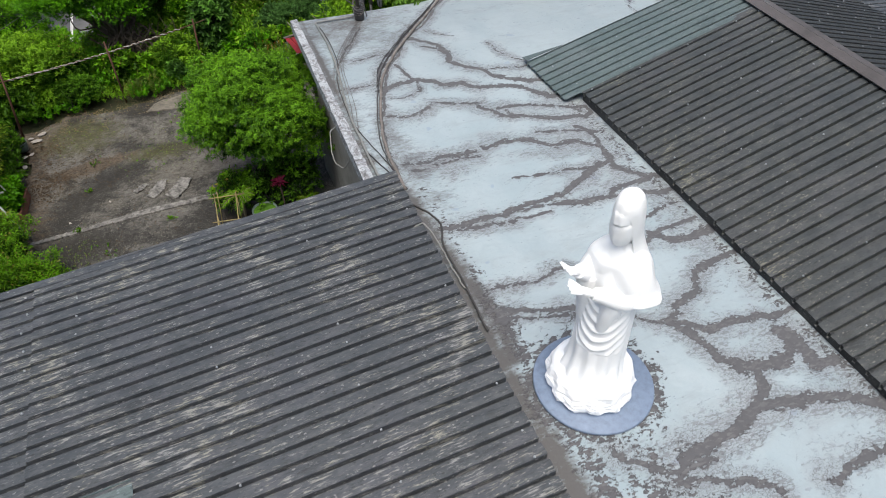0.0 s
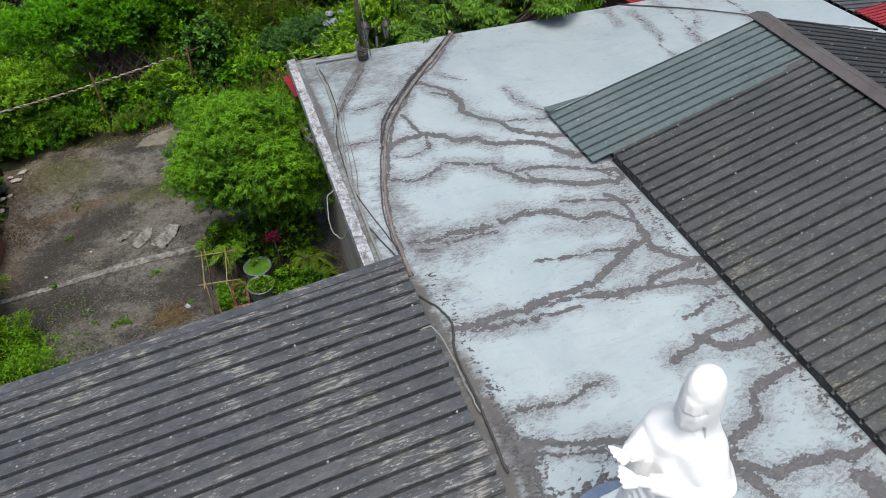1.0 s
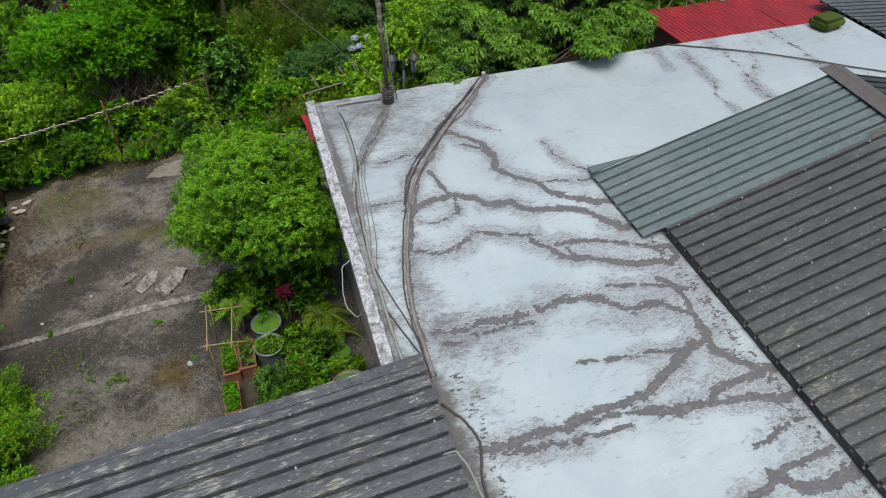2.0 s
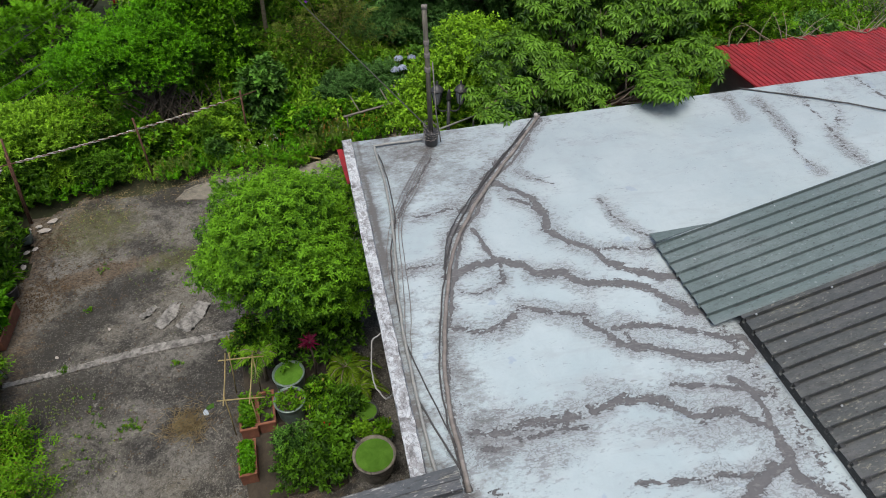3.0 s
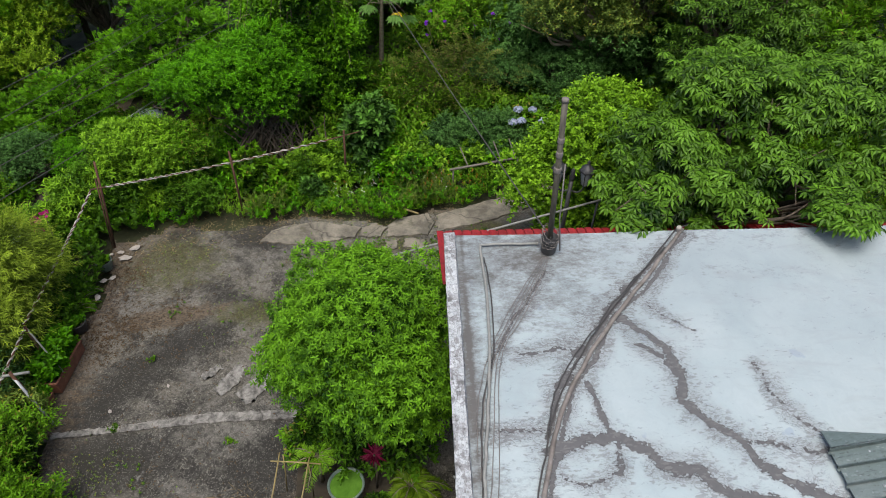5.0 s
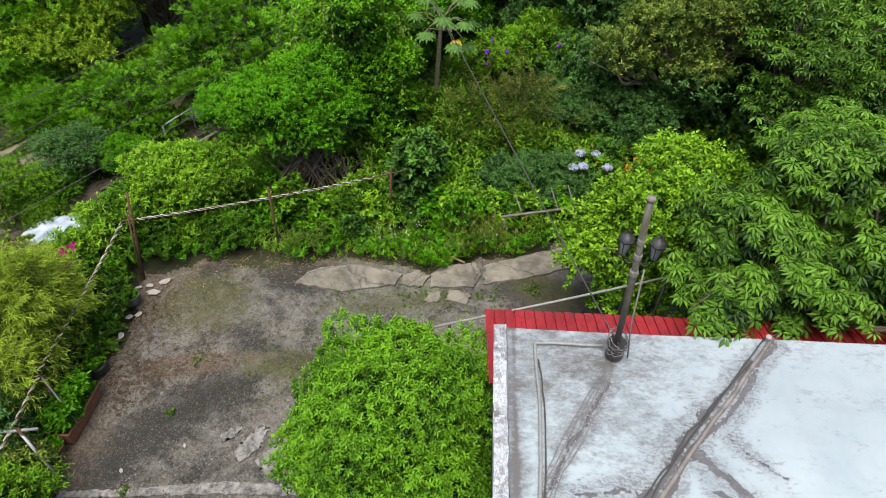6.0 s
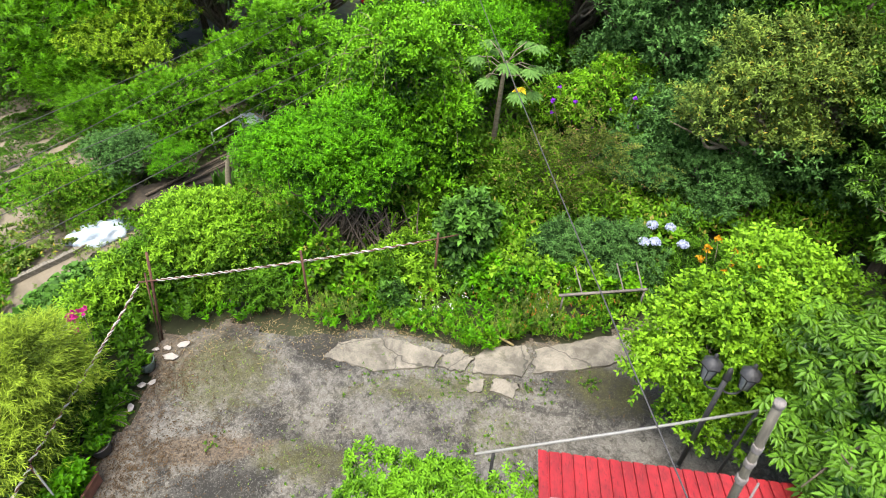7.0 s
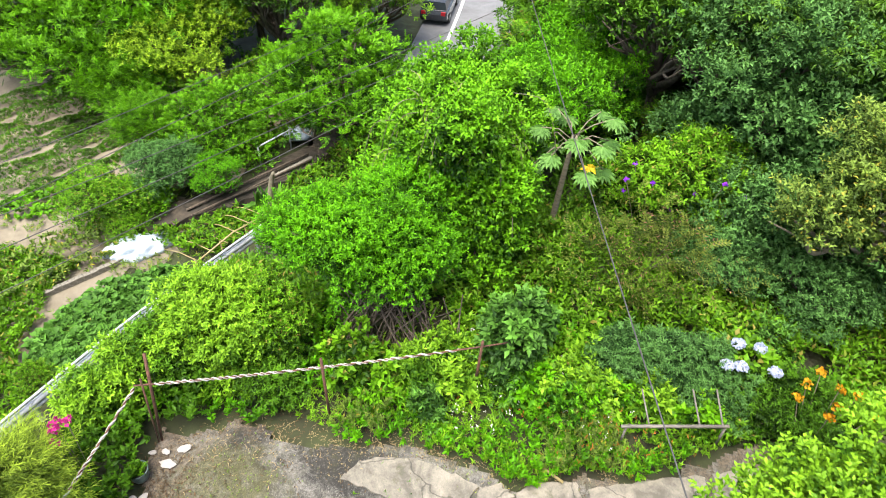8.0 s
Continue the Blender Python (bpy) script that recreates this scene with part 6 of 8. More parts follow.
def planter(label, x0, x1, y0, y1, h, seed, leaf, twigs, size, height=0.1, turn=0.0):
    t = thing("planter_box", label, "planter", (x0 + x1) / 2, (y0 + y1) / 2, 0.03, turn, "terracotta planter boxes")
    w, l, k = (x1 - x0) / 2, (y1 - y0) / 2, 0.022
    for a, b in (((-w, w, -l, -l + k), (-w - 0.01, w + 0.01, -l - 0.01, -l + k)), ((-w, w, l - k, l), (-w - 0.01, w + 0.01, l - k, l + 0.01)), ((-w, -w + k, -l + k, l - k), (-w - 0.01, -w + k, -l + k, l - k)), ((w - k, w, -l + k, l - k), (w - k, w + 0.01, -l + k, l - k))):
        side = box("panel", *a, 0, h - 0.03, TERRACOTTA, t, bevel=0.004)
        box("rim", *b, h - 0.03, h + 0.004, TERRACOTTA, side, bevel=0.004)
    box("soil", -w + k, w - k, -l + k, l - k, 0.0, h - 0.035, SOIL, t)
    rng = np.random.default_rng(seed)
    if twigs:
        pp = np.stack([rng.uniform(-w + 0.03, w - 0.03, twigs), rng.uniform(-l + 0.03, l - 0.03, twigs), rng.uniform(h - 0.04, h + height, twigs)], -1)
        tagged(blades("seedling_planting", *sprays(rng, pp, np.tile([0, 0, 1.0], (twigs, 1)), 5, size, size * 0.55, twig=0.05, spread=1.1), leaf, t), kind="stuff")
    return t


planter("terracotta planter box with loose green seedlings", -2.02, -1.80, -2.32, -1.80, 0.24, 51, LEAF_VINE, 130, 0.05, 0.14)
planter("terracotta planter box of bare soil with a few dry stalks", -1.78, -1.56, -2.28, -1.76, 0.24, 52, LEAF_MIX, 14, 0.06, 0.1)
planter("terracotta planter box packed with vivid green seedlings", -2.05, -1.84, -2.98, -2.48, 0.24, 53, LEAF_VIVID, 260, 0.045, 0.05)
trellis = thing("bamboo_trellis", "light frame of tied dry bamboo canes over the planters", "trellis", 0, 0, 0.02)
for a, b in (((-2.10, -1.50, 0), (-2.02, -1.52, 0.92)), ((-2.12, -2.2, 0), (-2.10, -2.18, 0.9)), ((-1.75, -1.6, 0), (-1.72, -1.62, 0.9)), ((-1.8, -2.25, 0), (-1.78, -2.22, 0.88)),
             ((-2.08, -1.44, 0.84), (-2.12, -2.28, 0.82)), ((-1.72, -1.52, 0.84), (-1.80, -2.32, 0.80)), ((-2.18, -1.54, 0.83), (-1.58, -1.60, 0.82)), ((-2.2, -2.18, 0.81), (-1.60, -2.26, 0.80))):
    tube("cane", [a, tuple((Vector(a) + Vector(b)) / 2 + Vector((0.006, 0.004, 0))), b], 0.009, BAMBOO, trellis, sides=6)
rng = np.random.default_rng(62)
a = rng.random(46) * 6.28
red = thing("cordyline", "cordyline with a rosette of long magenta leaves", "plant", -0.95, -1.52, 0.03)
tube("stem", [(0, 0, 0), (0.02, 0, 0.4), (0, 0, 0.82)], 0.015, BARK, red)
blades("leaves", np.tile([0, 0, 0.8], (46, 1)), np.stack([np.cos(a), np.sin(a), rng.uniform(0.1, 1.2, 46)], -1), np.tile([0, 0, 1.0], (46, 1)) + rng.normal(size=(46, 3)) * 0.1, 0.11 + 0.09 * rng.random(46), 0.034, LEAF_RED, red, bend=0.25)
frond_plant("areca_palm", "clumping palm with arching yellow-green fronds", "palm", (-0.52, -1.66, 0.05), 17, 0.66, 24, 0.14, 0.019, LEAF_PALM, 63, 1.7, 0.95, 0.25, lean=0.55)
frond_plant("areca_palm", "clumping palm with arching yellow-green fronds", "palm", (-0.40, -1.98, 0.05), 13, 0.52, 22, 0.12, 0.018, LEAF_PALM, 65, 1.5, 0.95, 0.15, lean=0.55)
frond_plant("areca_palm", "small palm with pale yellow-green fronds", "palm", (-1.66, -1.40, 0.05), 12, 0.40, 16, 0.13, 0.014, LEAF_LIME, 64, 0.9, 0.7, 0.62)


def bed_bush(x, y, r, h, leaf, seed, twigs, size, label, ratio=0.5, per=6):
    return plant("shrub", label, "shrub", (x, y, 0.03), [(0, 0, h * 0.55, r, r, h * 0.5)], leaf, seed, twigs, per, size, size * ratio, group="bed shrubs", fill=0.5, twig=0.1, lump=0.3)


bed_bush(-1.36, -2.70, 0.26, 0.42, LEAF_BLUE, 71, 420, 0.04, "low grey-green shrub in the garden bed", 0.45)
bed_bush(-0.88, -2.74, 0.24, 0.45, LEAF_DARK, 72, 260, 0.075, "broad-leaved green shrub with a red flower in the bed", 0.6)
bed_bush(-0.95, -1.98, 0.19, 0.45, LEAF_MIX, 73, 200, 0.06, "bright green leafy shrub beside the tubs", 0.5)
bed_bush(-1.30, -3.05, 0.30, 0.42, LEAF_DARK, 74, 380, 0.05, "green leafy shrub at the end of the bed", 0.55)
bed_bush(-0.93, -3.1, 0.22, 0.45, LEAF_DARK, 79, 240, 0.07, "green leafy shrub at the end of the bed", 0.5)
bed_bush(-0.62, -2.32, 0.24, 0.5, LEAF_DARK, 171, 300, 0.06, "dark green shrub growing between the tubs", 0.5)
bed_bush(-0.86, -2.42, 0.20, 0.42, LEAF_MIX, 172, 240, 0.055, "dark green shrub growing between the tubs", 0.5)
bed_bush(-1.75, -1.05, 0.32, 0.8, LEAF_MIX, 75, 360, 0.07, "dark green shrub under the round tree", 0.45)
bed_bush(-1.25, -1.1, 0.40, 0.8, LEAF_DARK, 76, 460, 0.07, "dark green shrub under the round tree", 0.45)
bed_bush(-0.60, -1.15, 0.40, 1.0, LEAF_DARK, 77, 460, 0.08, "dark green shrub under the round tree", 0.45)
rng = np.random.default_rng(80)
fl = thing("red_flower", "small red flower cluster above the shrub", "flower", -0.90, -2.70, 0.52)
blades("petals", rng.normal(size=(24, 3)) * 0.015, rng.normal(size=(24, 3)), rng.normal(size=(24, 3)), 0.045, 0.03, PETAL_RED, fl)
soil_bed = ragged("garden_bed", [(-2.0, -3.3), (-0.75, -3.3), (-0.62, -1.0), (-0.5, 0.5), (-1.9, 0.3), (-2.02, -1.2)], 0.0, 0.05, SOIL, None, 81, 0.03)
tagged(soil_bed, "dark soil bed littered with leaves beside the house", "garden bed", kind="structure")


# fallen stones, straw and weeds on the yard
def stone(x, y, s, seed, label="pale flat stone lying on the yard", material=None):
    rng = np.random.default_rng(seed)
    bm = bmesh.new()
    bmesh.ops.create_icosphere(bm, subdivisions=2, radius=s)
    for v in bm.verts:
        v.co = Vector((v.co.x * 1.25, v.co.y * 0.8, max(-0.3 * s, v.co.z * 0.32))) * (1 + 0.16 * rng.normal())
    ob = tagged(part("stone", bm, material or STONE, None), label, "stone", "stones by the yard's edge")
    ob.matrix_basis = pose(x, y, 0.03 + 0.2 * s, 0, 0, rng.random() * 360)


for k, (x, y, s) in enumerate(((-5.40, 2.94, 0.10), (-5.52, 3.1, 0.06), (-5.60, 2.40, 0.06), (-5.47, 2.46, 0.06), (-5.58, 2.02, 0.065), (-5.3, 3.2, 0.09), (-4.7, -0.2, 0.035), (-4.0, 0.2, 0.03), (-5.68, 3.05, 0.05))):
    stone(x, y, s * 0.8, 100 + k)
stone(-2.46, -1.66, 0.05, 120, "pale scrap of leaf and paper lying on the yard", LEAF_BLUE)
stone(-2.52, -1.75, 0.045, 121, "pale scrap of leaf and paper lying on the yard", TARP)


def tufts(name, label, category, spots, material, seed, length, width, per=9, kind="", spread=0.5):
    """Grass or weeds: spots are (x, y, radius, number)."""
    rng = np.random.default_rng(seed)
    P = []
    for x, y, r, n in spots:
        q = rng.normal(size=(n, 2)) * r * 0.5
        px, py = x + q[:, 0], y + q[:, 1]
        P.append(np.stack([px, py, np.maximum(ground_z(px, py), np.where(yard_keep(px, py), 0.02, -99))], -1))
    P = np.concatenate(P)
    arr = sprays(rng, P, np.tile([0, 0, 1.0], (len(P), 1)), per, length, width, twig=0.03, spread=spread, lift=1.0, size=0.8)
    return tagged(blades(name, *arr, material), label, category, kind=kind)


tufts("weeds", "bright green weeds growing from cracks in the yard", "weeds", [(-3.53, -1.7, 0.16, 30), (-2.95, -0.75, 0.1, 12), (-4.1, -1.2, 0.25, 8), (-4.3, -2.0, 0.5, 16), (-3.95, -1.6, 0.25, 10), (-2.9, 1.5, 0.5, 6), (-4.2, 1.62, 0.2, 10), (0.2, 3.15, 0.3, 26),
       (-1.1, 3.1, 0.35, 26), (-2.3, 3.15, 0.5, 24), (0.9, 3.45, 0.25, 30), (-4.35, 0.7, 0.06, 12), (-4.55, -0.5, 0.08, 16), (-0.5, 2.2, 0.4, 30)], LEAF_MIX, 130, 0.04, 0.010, 8, "stuff", 0.8)
tufts("moss_weeds", "yellowish moss and small weeds over the concrete", "weeds", [(-1.4, 3.05, 1.2, 500), (-0.7, 3.28, 0.6, 300), (-2.9, 1.6, 0.9, 240), (-4.4, 2.9, 0.8, 220), (-0.4, 2.3, 0.6, 160), (-4.3, -2.2, 0.7, 260), (-4.7, -1.2, 0.5, 160)], LEAF_OLIVE, 131, 0.018, 0.006, 5, "stuff", 1.2)
tufts("straw", "heap of dry straw lying on the yard", "straw", [(-2.74, -1.90, 0.24, 130), (-2.80, -1.84, 0.34, 60)], STRAW, 132, 0.13, 0.005, 5, "", 1.45)
tufts("leaf_litter", "brown leaf litter along the yard's edge", "leaf litter", [(-5.2, 1.2, 0.7, 700), (-4.4, 1.6, 0.9, 350), (-5.3, 2.6, 0.6, 400), (-2.6, 4.2, 1.6, 500), (0.5, 4.4, 1.5, 300), (-4.6, 3.9, 1.0, 300), (-2.6, -1.8, 0.8, 120), (-1.2, -2.3, 1.0, 300), (-4.2, -1.2, 1.5, 120), (-3.4, 0.2, 2.0, 140)], LEAF_LITTER, 133, 0.030, 0.014, 2, "stuff", 1.45)

tufts("dry_debris", "pale dry leaf and straw debris along the bank's foot", "litter", [(-5.0, 3.35, 0.5, 90), (-4.2, 3.6, 0.5, 120), (-3.4, 3.8, 0.5, 140), (-2.7, 3.95, 0.4, 140), (-2.0, 4.05, 0.4, 120), (-1.2, 4.0, 0.4, 90), (-0.5, 4.1, 0.35, 80), (0.4, 4.3, 0.3, 50)], STRAW, 134, 0.045, 0.010, 2, "stuff", 1.45)

# weeds and pots at the left edge
planter("long terracotta planter overflowing with vivid green plants", -5.76, -5.44, 0.15, 0.95, 0.22, 140, LEAF_VIVID, 520, 0.085, 0.30, -4)
for k, (label, x, y, r, h, mat, leaf) in enumerate((("round green pot of low plants at the yard's edge", -5.64, 2.70, 0.13, 0.2, GLAZE, LEAF_MIX), ("round dark pot of seedlings at the yard's edge", -5.62, 1.32, 0.14, 0.2, IRON, LEAF_VIVID),
                                                    ("old round pot among the shrubs", -4.75, 4.1, 0.12, 0.2, IRON, LEAF_MIX), ("terracotta pot at the planter's end", -5.62, 0.0, 0.13, 0.2, TERRACOTTA, LEAF_VIVID))):
    p = tub("plant_pot", label, x, y, r, h, SOIL, "plant pots", mat)
    rng = np.random.default_rng(150 + k)
    a, q = rng.random(70) * 6.28, r * 0.8 * np.sqrt(rng.random(70))
    blades("plant", *sprays(rng, np.stack([q * np.cos(a), q * np.sin(a), h * 0.9 + 0.05 * rng.random(70)], -1), np.tile([0, 0, 1.0], (70, 1)), 5, 0.05, 0.025, twig=0.04), leaf, p)


# ---- rails and posts ----
def rail(a, b, label, seed, wrapped=(0.0, 1.0), drop=0.03):
    """A rusty bar wound with a twisted whitish plastic rope along part of its length."""
    t = thing("rail", label, "rail", *a)
    A, B = Vector((0, 0, 0)), Vector(b) - Vector(a)

    def at(f):
        return A.lerp(B, f) - Vector((0, 0, drop * 4 * f * (1 - f)))

    tube("bar", [at(i / 14) for i in range(15)], 0.012, RUST, t, sides=7)
    d = B.normalized()
    u = d.orthogonal().normalized()
    w = d.cross(u)
    rng = np.random.default_rng(seed)
    n = int(B.length * (wrapped[1] - wrapped[0]) / 0.014)
    for strand in range(2):
        pts, rad, turn = [], [], strand * math.pi
        for k in range(n):
            turn += 0.50 * (0.5 + 1.0 * rng.random())
            pts.append(at(wrapped[0] + (wrapped[1] - wrapped[0]) * k / n) + (u * math.cos(turn) + w * math.sin(turn)) * (0.012 + 0.004 * rng.random()))
            rad.append((0.0065 if strand else 0.0095) + 0.003 * rng.random())
        tube("rope_strand", pts, rad, (ROPE, ROPE_DARK)[strand], t, sides=5)
    return t


def post(x, y, z, lean, label, r=0.02, material=None):
    g = gz(x, y) if not yard_keep(np.array(x), np.array(y)) else 0.0
    return tagged(tube("post", [(x - lean[0], y - lean[1], min(g, 0.02) - 0.05), (x, y, z)], r, material or RUST, None, sides=8), label, "post", "yard fence posts")


post(-5.54, 3.46, 1.72, (0.14, 0.22), "rusty leaning post at the yard's corner")
post(-5.50, 3.22, 1.55, (0.20, 0.0), "leaning rusty post tied at the yard's corner", 0.012)
post(-3.55, 4.1, 1.45, (0.0, 0.0), "rusty upright post in front of the shrubs")
post(-1.62, 5.05, 1.25, (0.05, 0), "rusty post half hidden in the shrubs")
post(-5.76, 0.55, 1.02, (-0.05, 0.05), "rusty post beside the planter", 0.018)
post(-5.62, -0.25, 1.05, (-0.1, 0.0), "rusty post at the yard's edge", 0.022)
rail((-5.67, 3.24, 1.32), (-1.28, 5.21, 1.13), "long rusty rail wound with dirty white rope", 1, (0.05, 0.86), 0.07)
rail((-5.66, 3.22, 1.30), (-5.80, 0.6, 1.0), "rusty rail wound with white rope along the yard's edge", 2)
rail((-5.78, 0.58, 0.98), (-5.62, -2.4, 1.05), "rope-wrapped rail along the yard's edge", 3)
brace = tagged(tube("brace", [(-5.76, 0.56, 0.98), (-5.45, 0.35, 0.25)], 0.012, PVC, None, sides=6), "pale slanting brace tied to the rail's post", "brace")
brace = tagged(tube("brace", [(-5.62, -0.25, 0.95), (-5.35, -0.42, 0.03)], 0.018, STEEL, None, sides=6), "grey slanting pipe brace at the yard's edge", "brace")
brace = tagged(tube("brace", [(-5.95, -0.3, 1.0), (-5.42, -0.2, 0.98)], 0.02, PVC, None, sides=8), "short white plastic pipe tied to the post", "brace")

# lamp post with two lanterns, and a white pole beside it
lamp = thing("lamp_post", "dark iron lamp post with two lanterns", "lamp post", 1.99, 2.10, 0.02)
lathe("base", [(0.09, 0), (0.10, 0.02), (0.07, 0.10), (0.045, 0.2), (0.035, 0.3)], IRON, lamp, sides=18)
tube("shaft", [(0, 0, 0.25), (0, 0, 2.2)], 0.032, IRON, lamp, sides=12)
lathe("finial", [(0.035, 2.18), (0.05, 2.22), (0.03, 2.28), (0.035, 2.34), (0.0, 2.4)], IRON, lamp, sides=14)
for s in (-1, 1):
    arm = tube("arm", [(0, 0, 2.0), (s * 0.09, -s * 0.02, 1.96), (s * 0.17, -s * 0.035, 2.0), (s * 0.20, -s * 0.04, 2.10)], 0.013, IRON, lamp, sides=8, steps=4)
    lan = lathe("lantern", [(0.035, 2.10), (0.055, 2.13), (0.095, 2.36), (0.10, 2.37), (0.085, 2.375)], LANTERN_GLASS, lamp, "frosted lantern glass", sides=6)
    lan.location = (s * 0.20, -s * 0.04, 0)
    lathe("hood", [(0.125, 2.365), (0.12, 2.385), (0.07, 2.44), (0.035, 2.47), (0.02, 2.50), (0.028, 2.52), (0.0, 2.56)], IRON, lan, sides=6)
    for k in range(6):
        a = math.pi * k / 3
        tube("glazing_bar", [(0.057 * math.cos(a), 0.057 * math.sin(a), 2.12), (0.10 * math.cos(a), 0.10 * math.sin(a), 2.37)], 0.007, IRON, lan, sides=4)
stick = tagged(tube("washing_pole", [(-0.70, 1.05, 1.72), (0.9, 1.5, 1.82), (2.53, 1.97, 1.93)], 0.017, PVC, None, sides=8), "long pale washing pole behind the house", "pole")
for x, y, z in ((-0.5, 1.1, 1.70), (2.4, 1.93, 1.90)):
    tagged(tube("post", [(x, y, 0.0), (x, y, z)], 0.018, IRON, None, sides=8), "thin dark post holding the washing pole", "post")

# old timber frame in the flower bank
rack = thing("timber_frame", "weathered timber frame lying in the flower bank", "frame", 0, 0, 0)
for a, b, r in (((0.38, 4.62, 0.60), (1.78, 4.94, 0.64), 0.026), ((1.40, 4.86, 0.63), (1.30, 5.35, 0.75), 0.014), ((1.70, 4.92, 0.64), (1.62, 5.42, 0.76), 0.014), ((0.75, 4.70, 0.6), (0.62, 5.2, 0.72), 0.014), ((0.45, 4.64, 0.1), (0.45, 4.64, 0.62), 0.02), ((1.74, 4.93, 0.1), (1.74, 4.93, 0.66), 0.02)):
    tube("timber", [a, b], r, WOOD_GREY, rack, sides=4)
stick = tagged(tube("stick", [(-0.75, 4.15, 0.15), (-0.25, 3.9, 0.12)], 0.02, BAMBOO, None, sides=6), "dry bamboo stick at the bank's edge", "stick")


# ---- valley floor: road, rail, fields ----
def ribbon(name, centre, half, z, material, label, category, steps=8):
    pts = smooth_path([(x, y, 0) for x, y in centre], steps)
    verts, faces = [], []
    for i, p in enumerate(pts):
        d = (pts[min(i + 1, len(pts) - 1)] - pts[max(i - 1, 0)]).normalized()
        n = Vector((-d.y, d.x, 0))
        for k in (-1, -0.5, 0, 0.5, 1):
            verts.append((p.x + n.x * half * k, p.y + n.y * half * k, z))
    for i in range(len(pts) - 1):
        for k in range(4):
            a = i * 5 + k
            faces.append((a, a + 1, a + 6, a + 5))
    return tagged(mesh_from(name, verts, faces, material), label, category, kind="structure")


ROAD = [(-7.6, 27.0), (-7.6, 34.0), (-8.0, 44.0), (-9.6, 60.0), (-16, 90)]
ribbon("road", ROAD, 2.9, -9.93, ASPHALT, "grey asphalt road along the valley floor", "road")
ribbon("road_line", [(x - 0.95, y) for x, y in ROAD], 0.09, -9.925, LINE_PAINT, "white line painted on the valley road", "road line")


def guard_rail():
    t = thing("guard_rail", "galvanised steel guard rail along the valley road", "guard rail", 0, 0, 0)
    line = smooth_path([(-15.6, 5.5, 0), (-13.9, 10.9, 0), (-12.2, 15.2, 0), (-11.6, 16.6, 0)], 8)
    for z in (-9.2, -9.02, -8.78):
        tube("beam", [(p.x, p.y, z) for p in line], 0.10 if z < -9 else 0.05, STEEL, t, sides=8)
    for p in line[::3]:
        box("post", p.x - 0.06, p.x + 0.06, p.y - 0.06, p.y + 0.06, -9.9, -8.9, STEEL, t)


guard_rail()


def car(x, y, z, turn):
    t = thing("car", "dark grey estate car driving on the valley road", "car", x, y, z, turn)
    bm = bmesh.new()
    rings = [(-2.2, 0.55, 0.75, 0.70), (-2.1, 0.35, 1.0, 0.86), (-1.2, 0.28, 1.02, 0.9), (0.6, 0.28, 1.0, 0.9), (1.6, 0.30, 0.92, 0.88), (2.1, 0.38, 0.80, 0.78), (2.2, 0.5, 0.65, 0.6)]
    rows = []
    for px_, lo, hi, w in rings:
        rows.append([bm.verts.new(p) for p in ((px_, -w, lo + 0.1), (px_, -w * 0.9, lo), (px_, w * 0.9, lo), (px_, w, lo + 0.1), (px_, w, hi - 0.12), (px_, w * 0.85, hi), (px_, -w * 0.85, hi), (px_, -w, hi - 0.12))])
    for p, q in zip(rows[:-1], rows[1:]):
        for k in range(8):
            bm.faces.new((p[k], p[(k + 1) % 8], q[(k + 1) % 8], q[k]))
    bm.faces.new(rows[0][::-1]), bm.faces.new(rows[-1])
    bmesh.ops.recalc_face_normals(bm, faces=bm.faces)
    part("body", bm, CAR_PAINT, t, smooth=False)
    for name, mat, z0, z1, s in (("windows", GLASS_DARK, 0.98, 1.40, 1.0), ("roof", CAR_PAINT, 1.40, 1.46, 0.98)):
        bm = bmesh.new()
        lo = [(-2.0, 0.80), (0.9, 0.80)] if name == "windows" else [(-1.75, 0.66), (0.25, 0.66)]
        hi = [(-1.8, 0.66), (0.3, 0.66)] if name == "windows" else [(-1.6, 0.58), (0.1, 0.58)]
        vs = [bm.verts.new((a, b * q, zz)) for zz, pr in ((z0, lo), (z1, hi)) for a, b in pr for q in (-1, 1)]
        for f in ((0, 1, 3, 2), (4, 6, 7, 5), (0, 4, 5, 1), (2, 3, 7, 6), (0, 2, 6, 4), (1, 5, 7, 3)):
            bm.faces.new([vs[i] for i in f])
        bmesh.ops.recalc_face_normals(bm, faces=bm.faces)
        part(name, bm, mat, t)
    for sx_ in (-1.35, 1.35):
        for sy_ in (-0.82, 0.82):
            w = lathe("wheel", [(0.20, -0.10), (0.30, -0.11), (0.33, -0.06), (0.33, 0.06), (0.30, 0.11), (0.20, 0.10)], TYRE, t, sides=18)
            w.matrix_basis = pose(sx_, sy_, 0.33, 90, 0, 0)
            r = lathe("rim", [(0.19, -0.105), (0.19, 0.105)], STEEL, w, sides=14)
    for sy_ in (-0.62, 0.62):
        box("tail_lamp", -2.2, -2.1, sy_ - 0.14, sy_ + 0.14, 0.72, 0.95, LAMP_RED, t)


car(-9.95, 39.9, -9.93, 92)


def on_floor(x, y):
    return ground_z(x, y) + 0.04


tagged(grid_mesh("field", np.arange(-40, -14.0, 0.4), np.arange(8, 34, 0.4), on_floor, EARTH, keep=lambda x, y: (x < -14.6 - 0.35 * np.maximum(0, 16 - y)) & (y < 30 + 0.3 * (x + 20)) & (lattice(x, y, 71, 0.5) > 0.12)), "pale bare earth of terraced vegetable fields", "field", kind="structure")


